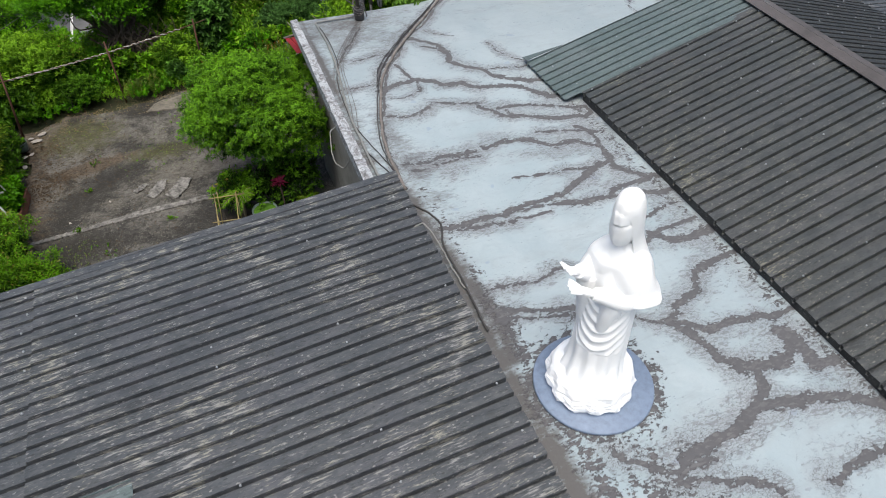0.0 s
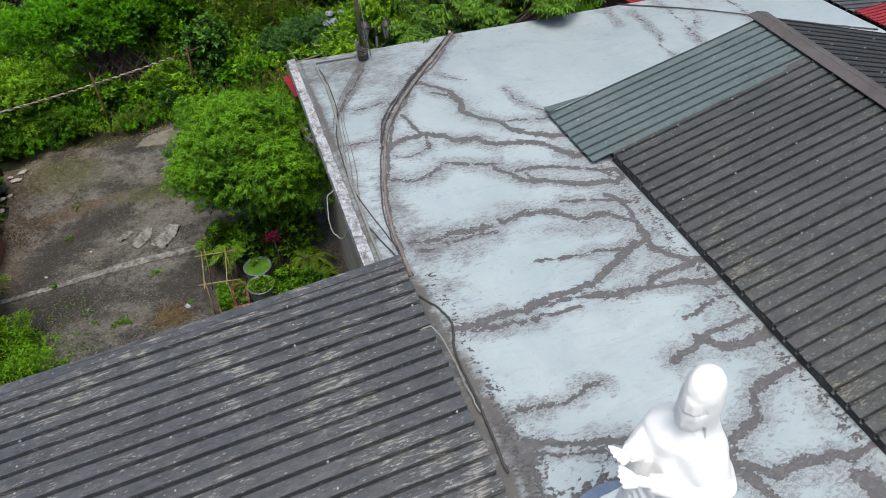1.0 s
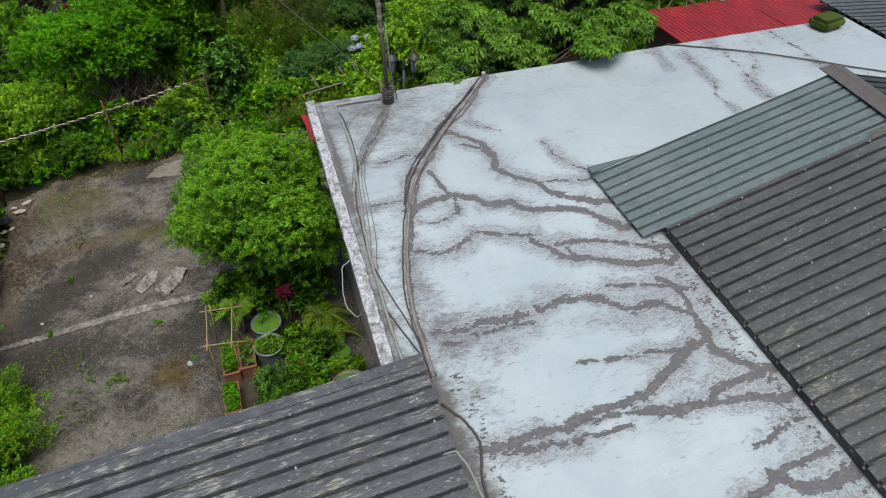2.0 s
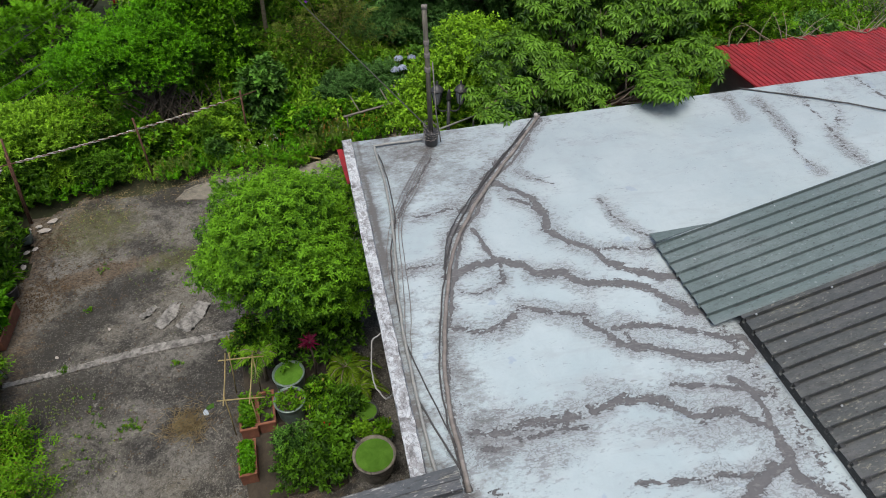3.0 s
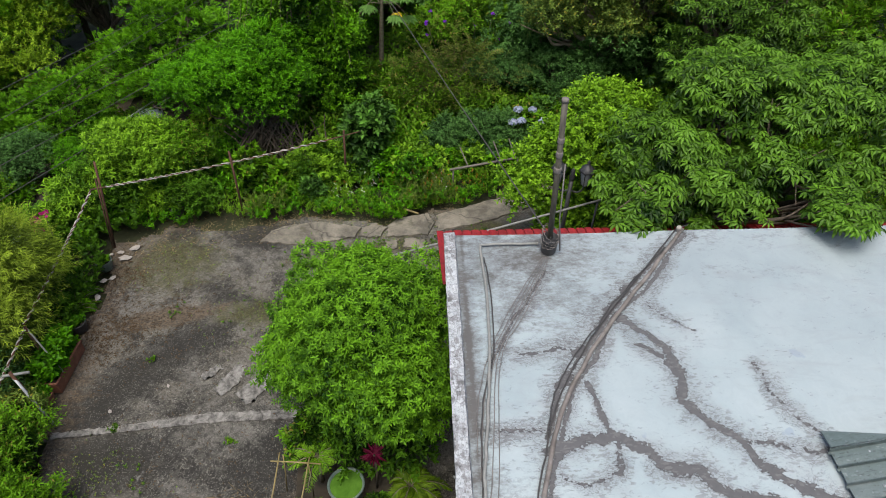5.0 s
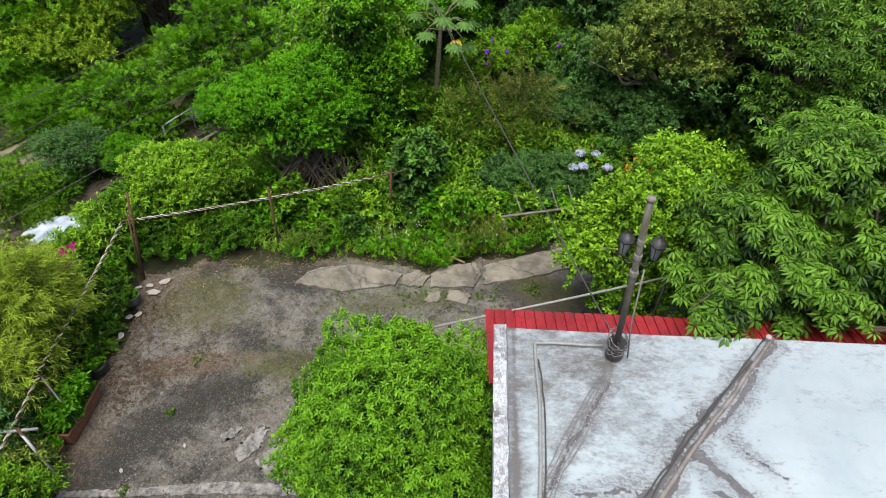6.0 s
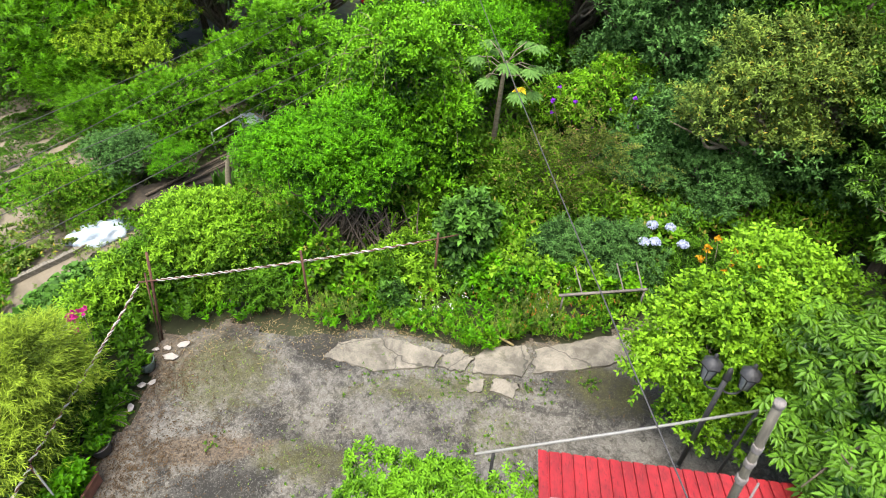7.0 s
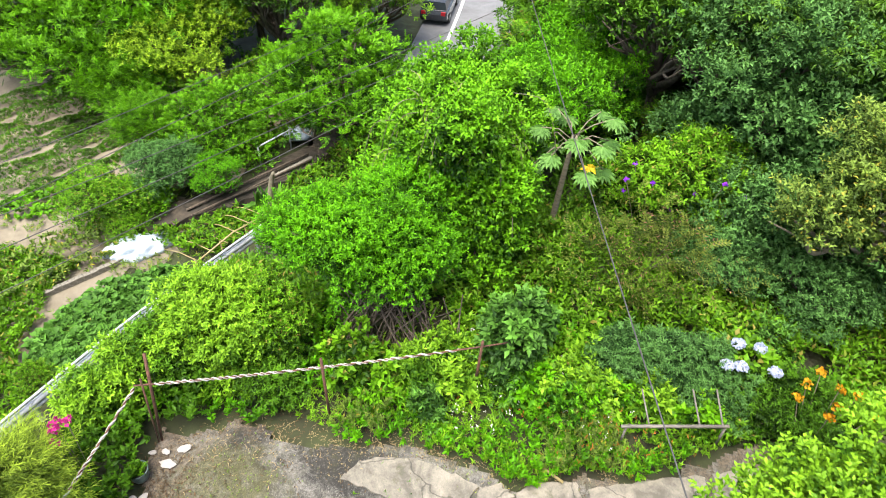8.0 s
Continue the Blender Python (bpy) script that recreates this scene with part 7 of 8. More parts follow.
def hedge(points, r, h, leaf, seed, n, size, name, label, group):
    rng = np.random.default_rng(seed)
    pts = np.array(points, float)
    k = rng.integers(0, len(pts) - 1, n)
    u = rng.random(n)[:, None]
    c = pts[k] * (1 - u) + pts[k + 1] * u
    a = rng.random(n) * np.pi
    out = np.stack([np.cos(a) * 0, np.cos(a), np.sin(a)], -1)
    lump = 0.25 + 1.25 * lattice(c[:, 0], c[:, 1], seed, 1.3)
    side = unit(np.stack([-(pts[-1] - pts[0])[1], (pts[-1] - pts[0])[0]], -1))
    p = np.stack([c[:, 0] + side[0] * np.cos(a) * r * lump, c[:, 1] + side[1] * np.cos(a) * r * lump, on_floor(c[:, 0], c[:, 1]) + np.sin(a) * h * lump], -1)
    arr = sprays(rng, p, np.stack([side[0] * np.cos(a), side[1] * np.cos(a), np.sin(a)], -1), 4, size, size * 0.5, twig=0.1)
    return tagged(blades(name, *arr, leaf), label, "hedge" if "tea" in name else "crop row", group, "" if "tea" in name else "stuff")


for k in range(8):
    x0, y0 = -23.4 - 0.98 * k, 16.4 + 0.62 * k
    pts = [(x0 + i * 0.40 + 0.08 * math.sin(i * 1.3 + k), y0 + i * 0.62) for i in range(11)]
    hedge(pts, 0.27, 0.40, LEAF_DARK, 205 + k, 950, 0.10, "tea_hedge", "clipped dark green tea hedge row on bare earth", "tea rows")
for k in range(3):
    pts = [(-22.3 + k * 0.8 + i * 0.5, 10.8 + i * 0.72 - k * 0.45) for i in range(9)]
    hedge(pts, 0.22, 0.6, LEAF_OLIVE, 220 + k, 170, 0.20, "corn_row", "row of grey-green corn plants in the field", "corn rows")
wall = thing("garden_kerb", "low kerb of pale concrete blocks along a field path", "kerb", 0, 0, 0)
for i in range(34):
    x, y = -21.0 + i * 0.155, 8.8 + i * 0.215
    b = box("block", -0.15, 0.15, -0.10, 0.10, 0, 0.22, FLAG, wall) if i == 0 else link("block", b.data, wall)
    b.matrix_basis = pose(x, y, float(on_floor(x, y)) + 0.02 * (i % 3 == 0), 0, 0, 54)
bag = thing("covered_heap", "heap covered with white and pale blue plastic sheet", "covered heap", -16.5, 15.4, float(on_floor(-16.5, 15.4)), 40)
bm = bmesh.new()
bmesh.ops.create_icosphere(bm, subdivisions=4, radius=1.0)
for v in bm.verts:
    q = v.co.normalized()
    v.co = Vector((q.x * 1.35, q.y * 0.62, max(0, q.z) * 0.60)) * (1 + 0.32 * noise.noise(q * 2.6) + 0.10 * noise.noise(q * 7) + 0.04 * noise.noise(q * 19))
part("sheet", bm, TARP, bag, smooth=True)


def patch_leaves(name, label, category, fn, n, box_, material, seed, length, width, per=5, lift=0.25, spread=0.9, rise=0.1, twig=0.1):
    """Leaves over the ground where fn(x, y) holds."""
    rng = np.random.default_rng(seed)
    x, y = rng.uniform(box_[0], box_[1], n), rng.uniform(box_[2], box_[3], n)
    ok = fn(x, y)
    x, y = x[ok], y[ok]
    tall = rise * (0.25 + 1.5 * lattice(x, y, seed, 0.8) * rng.random(len(x)))
    p = np.stack([x, y, ground_z(x, y) + 0.03 + tall], -1)
    arr = sprays(rng, p, np.tile([0, 0, 1.0], (len(p), 1)), per, length, width, lift=lift, spread=spread, twig=twig, size=0.7)
    return tagged(blades(name, *arr, material), label, category, kind="stuff")


def in_blob(cx, cy, rx, ry, turn=0.0):
    def f(x, y):
        return spot(x, y, cx, cy, rx, ry, turn) > 0.5 - 0.35 * (lattice(x, y, 77, 0.7) - 0.5)
    return f


patch_leaves("squash_leaves", "broad blue-green squash leaves covering a field", "squash plants", in_blob(-15.3, 12.0, 1.7, 3.0, -28), 4200, (-18, -12, 7, 17), LEAF_BLUE, 301, 0.22, 0.22, 4, 0.4, 1.2, 0.25)
patch_leaves("field_weeds", "yellow-green weeds over the field's edge", "weeds", in_blob(-15.2, 14.9, 1.8, 2.6, -28), 2200, (-19, -11, 10, 20), LEAF_OLIVE, 302, 0.12, 0.03, 5, 0.8, 0.7, 0.12)
patch_leaves("crop_leaves", "bright green crop on a terraced bed", "crop", in_blob(-21.5, 17.2, 2.8, 0.9, 38), 1400, (-26, -17, 13, 21), LEAF_VINE, 303, 0.2, 0.14, 5, 0.5, 1.0, 0.25)
patch_leaves("field_weeds_near", "mixed green weeds below the guard rail", "weeds", lambda x, y: (x < -12.2 + 0.42 * (y - 10)) & (x > -22) & (lattice(x, y, 78, 0.4) > 0.42) & (spot(x, y, -15.6, 12.2, 1.7, 3.0, -28) < 0.4), 6500, (-22, -12, 4, 14), LEAF_MIX, 304, 0.2, 0.08, 5, 0.7, 0.8, 0.3)
post_wires = thing("wire_fence", "light frame of dry bamboo canes on stakes over the field", "fence", 0, 0, 0)
tube("cane", [(-13.45, 14.5, -9.35), (-12.7, 16.2, -9.1), (-12.0, 17.8, -9.3)], 0.035, BAMBOO, post_wires, sides=6)
for k in range(6):
    x, y = -13.4 + k * 0.27, 14.7 + k * 0.60
    g = float(on_floor(x, y))
    tube("cane", [(x, y, g + 0.75), (x - 1.15, y + 0.42, g + 0.60), (x - 2.3, y + 0.9, g + 0.05)], 0.022, BAMBOO, post_wires, sides=5)
for k in range(4):
    x, y = -13.45 + k * 0.48, 14.5 + k * 1.1
    tube("stake", [(x, y, float(on_floor(x, y)) - 0.1), (x, y, -9.1)], 0.025, BAMBOO, post_wires, sides=5)
for a, b in (((-23.1, 5.6), (-7.4, 34.6)), ((-21.0, 3.4), (-7.4, 33.5)), ((-18.3, 6.0), (-1.2, 34.2)), ((-17.7, 3.5), (-1.2, 32.1)), ((-20.8, 5.3), (-2.9, 33.1))):
    w = tube("power_line", sag((*a, -4.9), (*b, -4.9), 0.25, 24), 0.014, CABLE, None, sides=5)
    tagged(w, "thin dark power line strung across the valley", "cable", "power lines")

lane = thing("sunken_lane", "dark sunken lane with a low rail and stone blocks", "lane", 0, 0, 0, kind="structure")
ragged("lane_soil", [(-17.6, 15.7), (-16.0, 16.6), (-13.2, 19.3), (-11.6, 22.6), (-10.9, 26.0), (-11.7, 26.4), (-12.6, 23.4), (-14.0, 20.6), (-16.2, 18.0), (-17.9, 16.6)], -10.2, -9.86, SOIL, lane, 700, 0.15)
for i in range(12):
    x, y = -13.1 + i * 0.10, 20.5 + i * 0.165
    q = box("stone_block", -0.13, 0.13, -0.09, 0.09, 0, 0.18, FLAG, lane) if i == 0 else link("stone_block", q.data, lane)
    q.matrix_basis = pose(x, y, -9.86, 0, 0, 62 + 7 * (i % 3))
for a in ((-14.0, 21.4), (-13.2, 23.0), (-12.6, 24.2)):
    tube("post", [(*a, -9.9), (*a, -8.8)], 0.04, STEEL, lane, sides=6)
tube("rail", [(-14.0, 21.4, -8.85), (-13.2, 23.0, -8.85), (-12.6, 24.2, -8.85)], 0.04, STEEL, lane, sides=6)
for k, (a, b) in enumerate((((-15.6, 17.6, -9.75), (-12.2, 22.6, -9.7)), ((-15.2, 17.3, -9.72), (-11.9, 22.2, -9.7)), ((-14.6, 18.2, -9.7), (-12.4, 21.0, -9.68)))):
    tube("log", [a, tuple(Vector(a).lerp(Vector(b), 0.5) + Vector((0.05, 0, 0.05))), b], 0.06 - 0.01 * k, BARK, lane, sides=6)
patch_leaves("valley_scrub", "mixed green scrub on the valley floor", "undergrowth", lambda x, y: (near_line(x, y, [(-17.5, 16.2), (-13.8, 20.2), (-11.4, 26.0)], 1.0) <= 0) & (x > -19 + 0.0 * y) & (np.hypot(x + 14.7, y - 25.4) > 0.9) & ((x > -10.6) & (x < -4) | (lattice(x, y, 79, 0.45) > 0.4) & (x < -10.6)), 9000, (-19, -4, 15.5, 31), LEAF_MIX, 305, 0.22, 0.09, 5, 0.6, 0.9, 0.5, 0.2)
patch_leaves("field_tufts", "scattered weeds on the bare field earth", "weeds", lambda x, y: lattice(x, y, 80, 0.6) > 0.56, 1500, (-28, -15, 11, 24), LEAF_OLIVE, 306, 0.16, 0.05, 5, 0.7, 0.9, 0.15)
scrap = thing("plastic_sheet", "crumpled white plastic sheet beside the lane", "plastic sheet", -13.4, 24.3, -10.0, 20)
bm = bmesh.new()
bmesh.ops.create_icosphere(bm, subdivisions=3, radius=1.0)
for v in bm.verts:
    q = v.co.normalized()
    v.co = Vector((q.x * 0.75, q.y * 0.5, max(0, q.z) * 0.4)) * (1 + 0.3 * noise.noise(q * 2.9))
part("sheet", bm, TARP, scrap, smooth=True)
banana = thing("broad_leaf_plant", "clump of broad upright green leaves by the lane", "plant", -12.5, 18.9, -9.95)
rng = np.random.default_rng(730)
a = rng.random(22) * 6.28
blades("leaves", rng.normal(size=(22, 3)) * [0.25, 0.25, 0.05], np.stack([np.cos(a), np.sin(a), rng.uniform(0.5, 1.6, 22)], -1), np.stack([np.cos(a), np.sin(a), np.full(22, 0.8)], -1), 0.8 + 0.5 * rng.random(22), 0.30, LEAF_BLUE, banana, bend=0.3)
tagged(tube("dead_trunk", [(-12.3, 18.6, -10.1), (-12.25, 18.65, -9.2), (-12.1, 18.75, -8.3), (-11.95, 18.7, -7.9)], [0.16, 0.13, 0.11, 0.07], BARK_PALE, None, sides=9, steps=3), "bare grey-brown dead trunk beside the lane", "trunk")


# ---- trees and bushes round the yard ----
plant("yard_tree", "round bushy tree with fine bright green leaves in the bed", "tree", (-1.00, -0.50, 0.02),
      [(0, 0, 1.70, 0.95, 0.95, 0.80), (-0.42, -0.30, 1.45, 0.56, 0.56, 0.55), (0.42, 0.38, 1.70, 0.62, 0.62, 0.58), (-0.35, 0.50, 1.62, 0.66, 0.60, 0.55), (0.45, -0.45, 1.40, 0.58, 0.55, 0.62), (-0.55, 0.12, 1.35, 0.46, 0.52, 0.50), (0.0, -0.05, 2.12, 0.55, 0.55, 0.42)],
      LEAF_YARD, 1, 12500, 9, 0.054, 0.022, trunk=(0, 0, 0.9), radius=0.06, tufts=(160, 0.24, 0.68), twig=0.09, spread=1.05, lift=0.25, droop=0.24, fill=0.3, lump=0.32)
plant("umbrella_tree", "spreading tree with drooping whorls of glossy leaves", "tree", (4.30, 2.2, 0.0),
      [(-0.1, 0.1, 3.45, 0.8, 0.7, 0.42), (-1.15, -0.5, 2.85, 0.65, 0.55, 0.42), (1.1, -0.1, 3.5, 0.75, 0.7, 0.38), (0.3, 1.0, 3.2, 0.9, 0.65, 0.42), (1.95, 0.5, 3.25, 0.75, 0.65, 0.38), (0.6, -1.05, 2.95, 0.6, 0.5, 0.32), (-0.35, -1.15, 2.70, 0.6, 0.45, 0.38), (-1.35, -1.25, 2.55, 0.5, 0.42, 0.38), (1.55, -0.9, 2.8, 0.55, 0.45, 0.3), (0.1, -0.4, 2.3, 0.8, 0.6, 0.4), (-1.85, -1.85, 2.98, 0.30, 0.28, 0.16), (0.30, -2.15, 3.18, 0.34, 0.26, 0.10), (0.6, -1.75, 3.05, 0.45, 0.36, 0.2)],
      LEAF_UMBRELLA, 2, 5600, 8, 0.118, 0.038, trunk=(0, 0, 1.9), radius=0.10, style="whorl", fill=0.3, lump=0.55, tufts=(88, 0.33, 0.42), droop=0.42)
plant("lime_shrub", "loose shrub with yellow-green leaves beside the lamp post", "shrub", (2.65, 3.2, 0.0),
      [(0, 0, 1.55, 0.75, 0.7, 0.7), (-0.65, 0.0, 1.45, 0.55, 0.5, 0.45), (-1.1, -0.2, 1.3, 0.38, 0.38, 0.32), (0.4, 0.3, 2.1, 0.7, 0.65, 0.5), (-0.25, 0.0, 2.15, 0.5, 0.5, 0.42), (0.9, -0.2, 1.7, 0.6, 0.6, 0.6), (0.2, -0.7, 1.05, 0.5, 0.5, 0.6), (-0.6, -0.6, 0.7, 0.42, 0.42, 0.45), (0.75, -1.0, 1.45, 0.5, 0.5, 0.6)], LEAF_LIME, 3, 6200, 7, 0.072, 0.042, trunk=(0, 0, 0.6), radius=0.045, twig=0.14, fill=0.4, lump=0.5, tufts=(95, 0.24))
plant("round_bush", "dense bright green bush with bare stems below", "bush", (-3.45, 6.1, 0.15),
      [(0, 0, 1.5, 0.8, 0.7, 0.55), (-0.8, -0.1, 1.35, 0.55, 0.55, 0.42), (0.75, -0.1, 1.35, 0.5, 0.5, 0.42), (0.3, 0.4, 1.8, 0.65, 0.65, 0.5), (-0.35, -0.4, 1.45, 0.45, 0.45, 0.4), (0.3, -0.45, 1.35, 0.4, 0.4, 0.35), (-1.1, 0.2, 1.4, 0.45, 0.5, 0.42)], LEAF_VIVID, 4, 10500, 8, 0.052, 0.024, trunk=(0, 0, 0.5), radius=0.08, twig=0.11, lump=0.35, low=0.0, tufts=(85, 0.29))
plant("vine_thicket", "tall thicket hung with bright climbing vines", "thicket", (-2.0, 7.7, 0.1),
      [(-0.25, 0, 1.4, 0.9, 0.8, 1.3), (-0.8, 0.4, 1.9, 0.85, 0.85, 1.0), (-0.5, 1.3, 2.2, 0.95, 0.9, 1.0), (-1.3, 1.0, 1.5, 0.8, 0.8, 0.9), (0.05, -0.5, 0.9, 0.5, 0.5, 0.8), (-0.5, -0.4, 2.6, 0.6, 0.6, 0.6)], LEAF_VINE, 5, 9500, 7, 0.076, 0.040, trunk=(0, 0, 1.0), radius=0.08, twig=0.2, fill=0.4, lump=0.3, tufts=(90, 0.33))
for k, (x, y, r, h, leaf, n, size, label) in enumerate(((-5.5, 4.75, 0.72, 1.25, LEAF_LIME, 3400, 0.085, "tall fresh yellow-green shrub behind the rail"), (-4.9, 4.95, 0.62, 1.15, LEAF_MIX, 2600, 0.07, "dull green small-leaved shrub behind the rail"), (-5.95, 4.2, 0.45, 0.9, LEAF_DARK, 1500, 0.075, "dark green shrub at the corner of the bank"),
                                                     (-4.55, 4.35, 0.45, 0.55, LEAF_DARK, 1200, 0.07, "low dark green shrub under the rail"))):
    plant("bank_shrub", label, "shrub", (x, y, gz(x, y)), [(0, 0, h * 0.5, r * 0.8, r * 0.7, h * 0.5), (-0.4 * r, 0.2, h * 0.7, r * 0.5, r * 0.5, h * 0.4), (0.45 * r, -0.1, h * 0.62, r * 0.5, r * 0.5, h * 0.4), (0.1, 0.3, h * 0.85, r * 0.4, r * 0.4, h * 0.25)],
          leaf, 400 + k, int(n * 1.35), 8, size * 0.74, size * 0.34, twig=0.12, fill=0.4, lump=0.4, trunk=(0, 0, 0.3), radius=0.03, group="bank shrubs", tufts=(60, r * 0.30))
plant("yellow_shrub", "yellow-green shrub at the yard's corner", "shrub", (-6.35, 4.0, gz(-6.35, 4.0)), [(0, 0, 0.65, 0.42, 0.45, 0.4), (-0.3, -0.5, 0.5, 0.4, 0.35, 0.35), (0.2, 0.5, 0.6, 0.35, 0.35, 0.35)], LEAF_LIME, 410, 1700, 8, 0.075, 0.03, twig=0.14, trunk=(0, 0, 0.3), radius=0.03, lump=0.4)
plant("feathery_shrub", "drooping feathery grey-green shrub at the yard's edge", "shrub", (-6.4, 1.35, gz(-6.4, 1.35)),
      [(0, 0, 1.15, 0.52, 0.7, 0.7), (0.1, -0.7, 0.9, 0.4, 0.5, 0.5), (-0.15, 0.6, 0.8, 0.45, 0.5, 0.5), (0.1, 0.2, 1.5, 0.4, 0.5, 0.42)], LEAF_FEATHER, 7, 4200, 13, 0.09, 0.009, trunk=(0, 0, 0.5), radius=0.05, twig=0.34, spread=0.6, droop=0.4, lump=0.4, fill=0.4)
def hanging_vine(at, strands, seed):
    """Leafy strands that hang out over a thicket."""
    rng = np.random.default_rng(seed)
    t = thing("climbing_vine", "pale green climbing vine hanging in leafy strands", "vine", *at)
    verts, faces, arrays = [], [], []
    for k in range(strands):
        a = rng.uniform(-2.9, -0.2)
        start = np.array([rng.uniform(-1.7, 0.15), rng.uniform(-0.2, 0.9), rng.uniform(1.9, 3.3)])
        out = np.array([math.cos(a), math.sin(a), 0.0])
        l, n = rng.uniform(0.7, 1.5), 26
        u = np.linspace(0, 1, n)[:, None]
        line = start + out * (0.55 * l * np.sqrt(u)) + np.array([0, 0, 1.0]) * (0.35 * l * u - 0.95 * l * u ** 2)
        v, f = tube_data([tuple(q) for q in line[::3]], 0.006, 4, len(verts))
        verts += v
        faces += f
        D = np.tile(out, (n, 1)) * 0.5 + rng.normal(size=(n, 3)) * 0.7 + [0, 0, -0.35]
        arrays.append((line, D, np.tile(out * 0.4 + [0, 0, 1.0], (n, 1)) + rng.normal(size=(n, 3)) * 0.3, rng.uniform(0.06, 0.11, n), rng.uniform(0.035, 0.06, n)))
    tagged(mesh_from("vine_stem", verts, faces, BARK_PALE, t, "", True), kind="stuff")
    blades("leaves", *leaf_arrays(*arrays), LEAF_LIME, t)


hanging_vine((-2.0, 7.5, 0.1), 70, 480)
plant("blue_shrub", "blue-green broad-leaved plant at the rail's end", "shrub", (-1.25, 5.55, 0.1), [(0, 0, 0.75, 0.42, 0.4, 0.5), (0.2, 0.1, 1.0, 0.3, 0.3, 0.35)], LEAF_BLUE, 411, 420, 6, 0.13, 0.07, twig=0.14, fill=0.4, trunk=(0, 0, 0.4), radius=0.02)
plant("brown_bush", "airy bush of arching brownish green sprays", "bush", (0.45, 7.3, 0.1), [(0, 0, 0.75, 0.85, 0.6, 0.65), (0.45, 0.2, 1.05, 0.45, 0.4, 0.4), (-0.45, -0.05, 0.9, 0.45, 0.4, 0.4), (0.0, -0.3, 0.5, 0.7, 0.4, 0.4)], LEAF_BROWN, 412, 620, 16, 0.062, 0.017, trunk=(0, 0, 0.3), radius=0.03, style="pinnate", twig=0.62, lift=0.9, droop=0.5, lump=0.8, fill=0.4)
for k, (x, y, rx, ry, h) in enumerate(((1.15, 5.85, 0.8, 0.5, 0.9), (0.45, 5.95, 0.55, 0.45, 0.75), (1.75, 5.65, 0.55, 0.45, 0.75), (2.7, 5.6, 0.6, 0.6, 0.8), (3.2, 4.9, 0.6, 0.5, 0.7))):
    plant("grey_shrub", "low fine-leaved grey-green shrub in the flower bank", "shrub", (x, y, gz(x, y)), [(0, 0, h * 0.45, rx * 0.8, ry * 0.8, h * 0.5), (0.45 * rx, 0.1, h * 0.6, rx * 0.5, ry * 0.6, h * 0.45), (-0.5 * rx, -0.1, h * 0.5, rx * 0.5, ry * 0.6, h * 0.5), (-0.1, 0.3 * ry, h * 0.75, rx * 0.45, ry * 0.5, h * 0.35), (0.1, -0.5 * ry, h * 0.4, rx * 0.5, ry * 0.5, h * 0.4)], LEAF_GREY if k < 3 else LEAF_DARK, 420 + k, 2000, 9, 0.06, 0.02, twig=0.13, lump=0.45, fill=0.4, group="grey bank shrubs", trunk=(0, 0, 0.2), radius=0.02)


PETAL_PINK = leaf_material("magenta_petal", (0.50, 0.03, 0.22), (0.30, 0.02, 0.12), gloss=0.7)


def blossoms(name, label, at, heads, r, petal, seed, n=90, size=0.04):
    rng = np.random.default_rng(seed)
    t = thing(name, label, "flowers", *at)
    verts, faces = [], []
    for hx, hy, hz_ in heads:
        d = unit(rng.normal(size=(n, 3)))
        d[:, 2] = np.abs(d[:, 2]) * 0.9 - 0.15
        P = np.array([hx, hy, hz_]) + d * r * np.array([1, 1, 0.8])
        blades("flower_head", P, unit(rng.normal(size=(n, 3)) + d * 0.3), d, size, size * 0.9, petal, t, fold=0.05, bend=0.1)
        v, f = tube_data([(hx * 0.4, hy * 0.4, 0), (hx, hy, hz_)], 0.006, 4, len(verts))
        verts += v
        faces += f
    mesh_from("stalks", verts, faces, BARK_PALE, t)
    return t


plant("hydrangea_bush", "leafy green hydrangea bush in the bank", "bush", (2.1, 6.05, 0.15), [(0, 0, 0.35, 0.5, 0.45, 0.35)], LEAF_MIX, 430, 420, 5, 0.12, 0.075, twig=0.1, fill=0.4)
blossoms("hydrangea", "pale blue round hydrangea flower heads", (2.1, 6.0, 0.2), [(-0.22, 0.08, 0.84), (-0.21, -0.3, 0.80), (0.26, -0.25, 0.76), (0.08, 0.08, 0.82), (-0.38, -0.28, 0.76)], 0.082, PETAL_BLUE, 431, 240, 0.032)
blossoms("orange_flowers", "orange flowers in the bank", (3.0, 5.2, 0.2), [(-0.35, 0.3, 0.95), (0.0, 0.05, 0.9), (0.25, 0.2, 1.0), (0.4, -0.05, 0.95), (-0.1, -0.1, 0.85), (0.1, 0.35, 0.9), (-0.5, 0.05, 0.95), (-0.15, 0.5, 1.0)], 0.05, PETAL_ORANGE, 432, 30, 0.05)
plant("purple_shrub", "green shrub dotted with purple flowers", "shrub", (1.05, 9.0, 0.1), [(0, 0, 1.3, 0.9, 0.7, 0.8), (-0.6, 0.1, 1.0, 0.7, 0.6, 0.7), (0.7, 0.2, 1.1, 0.6, 0.6, 0.7)], LEAF_MIX, 433, 3200, 7, 0.085, 0.036, twig=0.16, lump=0.35, fill=0.4, tufts=(60, 0.26), trunk=(0, 0, 0.4), radius=0.04)
rng = np.random.default_rng(434)
blossoms("purple_flowers", "scattered purple flowers on the shrub", (1.05, 9.0, 0.1), [(rng.uniform(-1.0, 1.0), rng.uniform(-0.75, -0.4), rng.uniform(1.2, 2.0)) for _ in range(13)], 0.022, PETAL_PURPLE, 435, 12, 0.042)


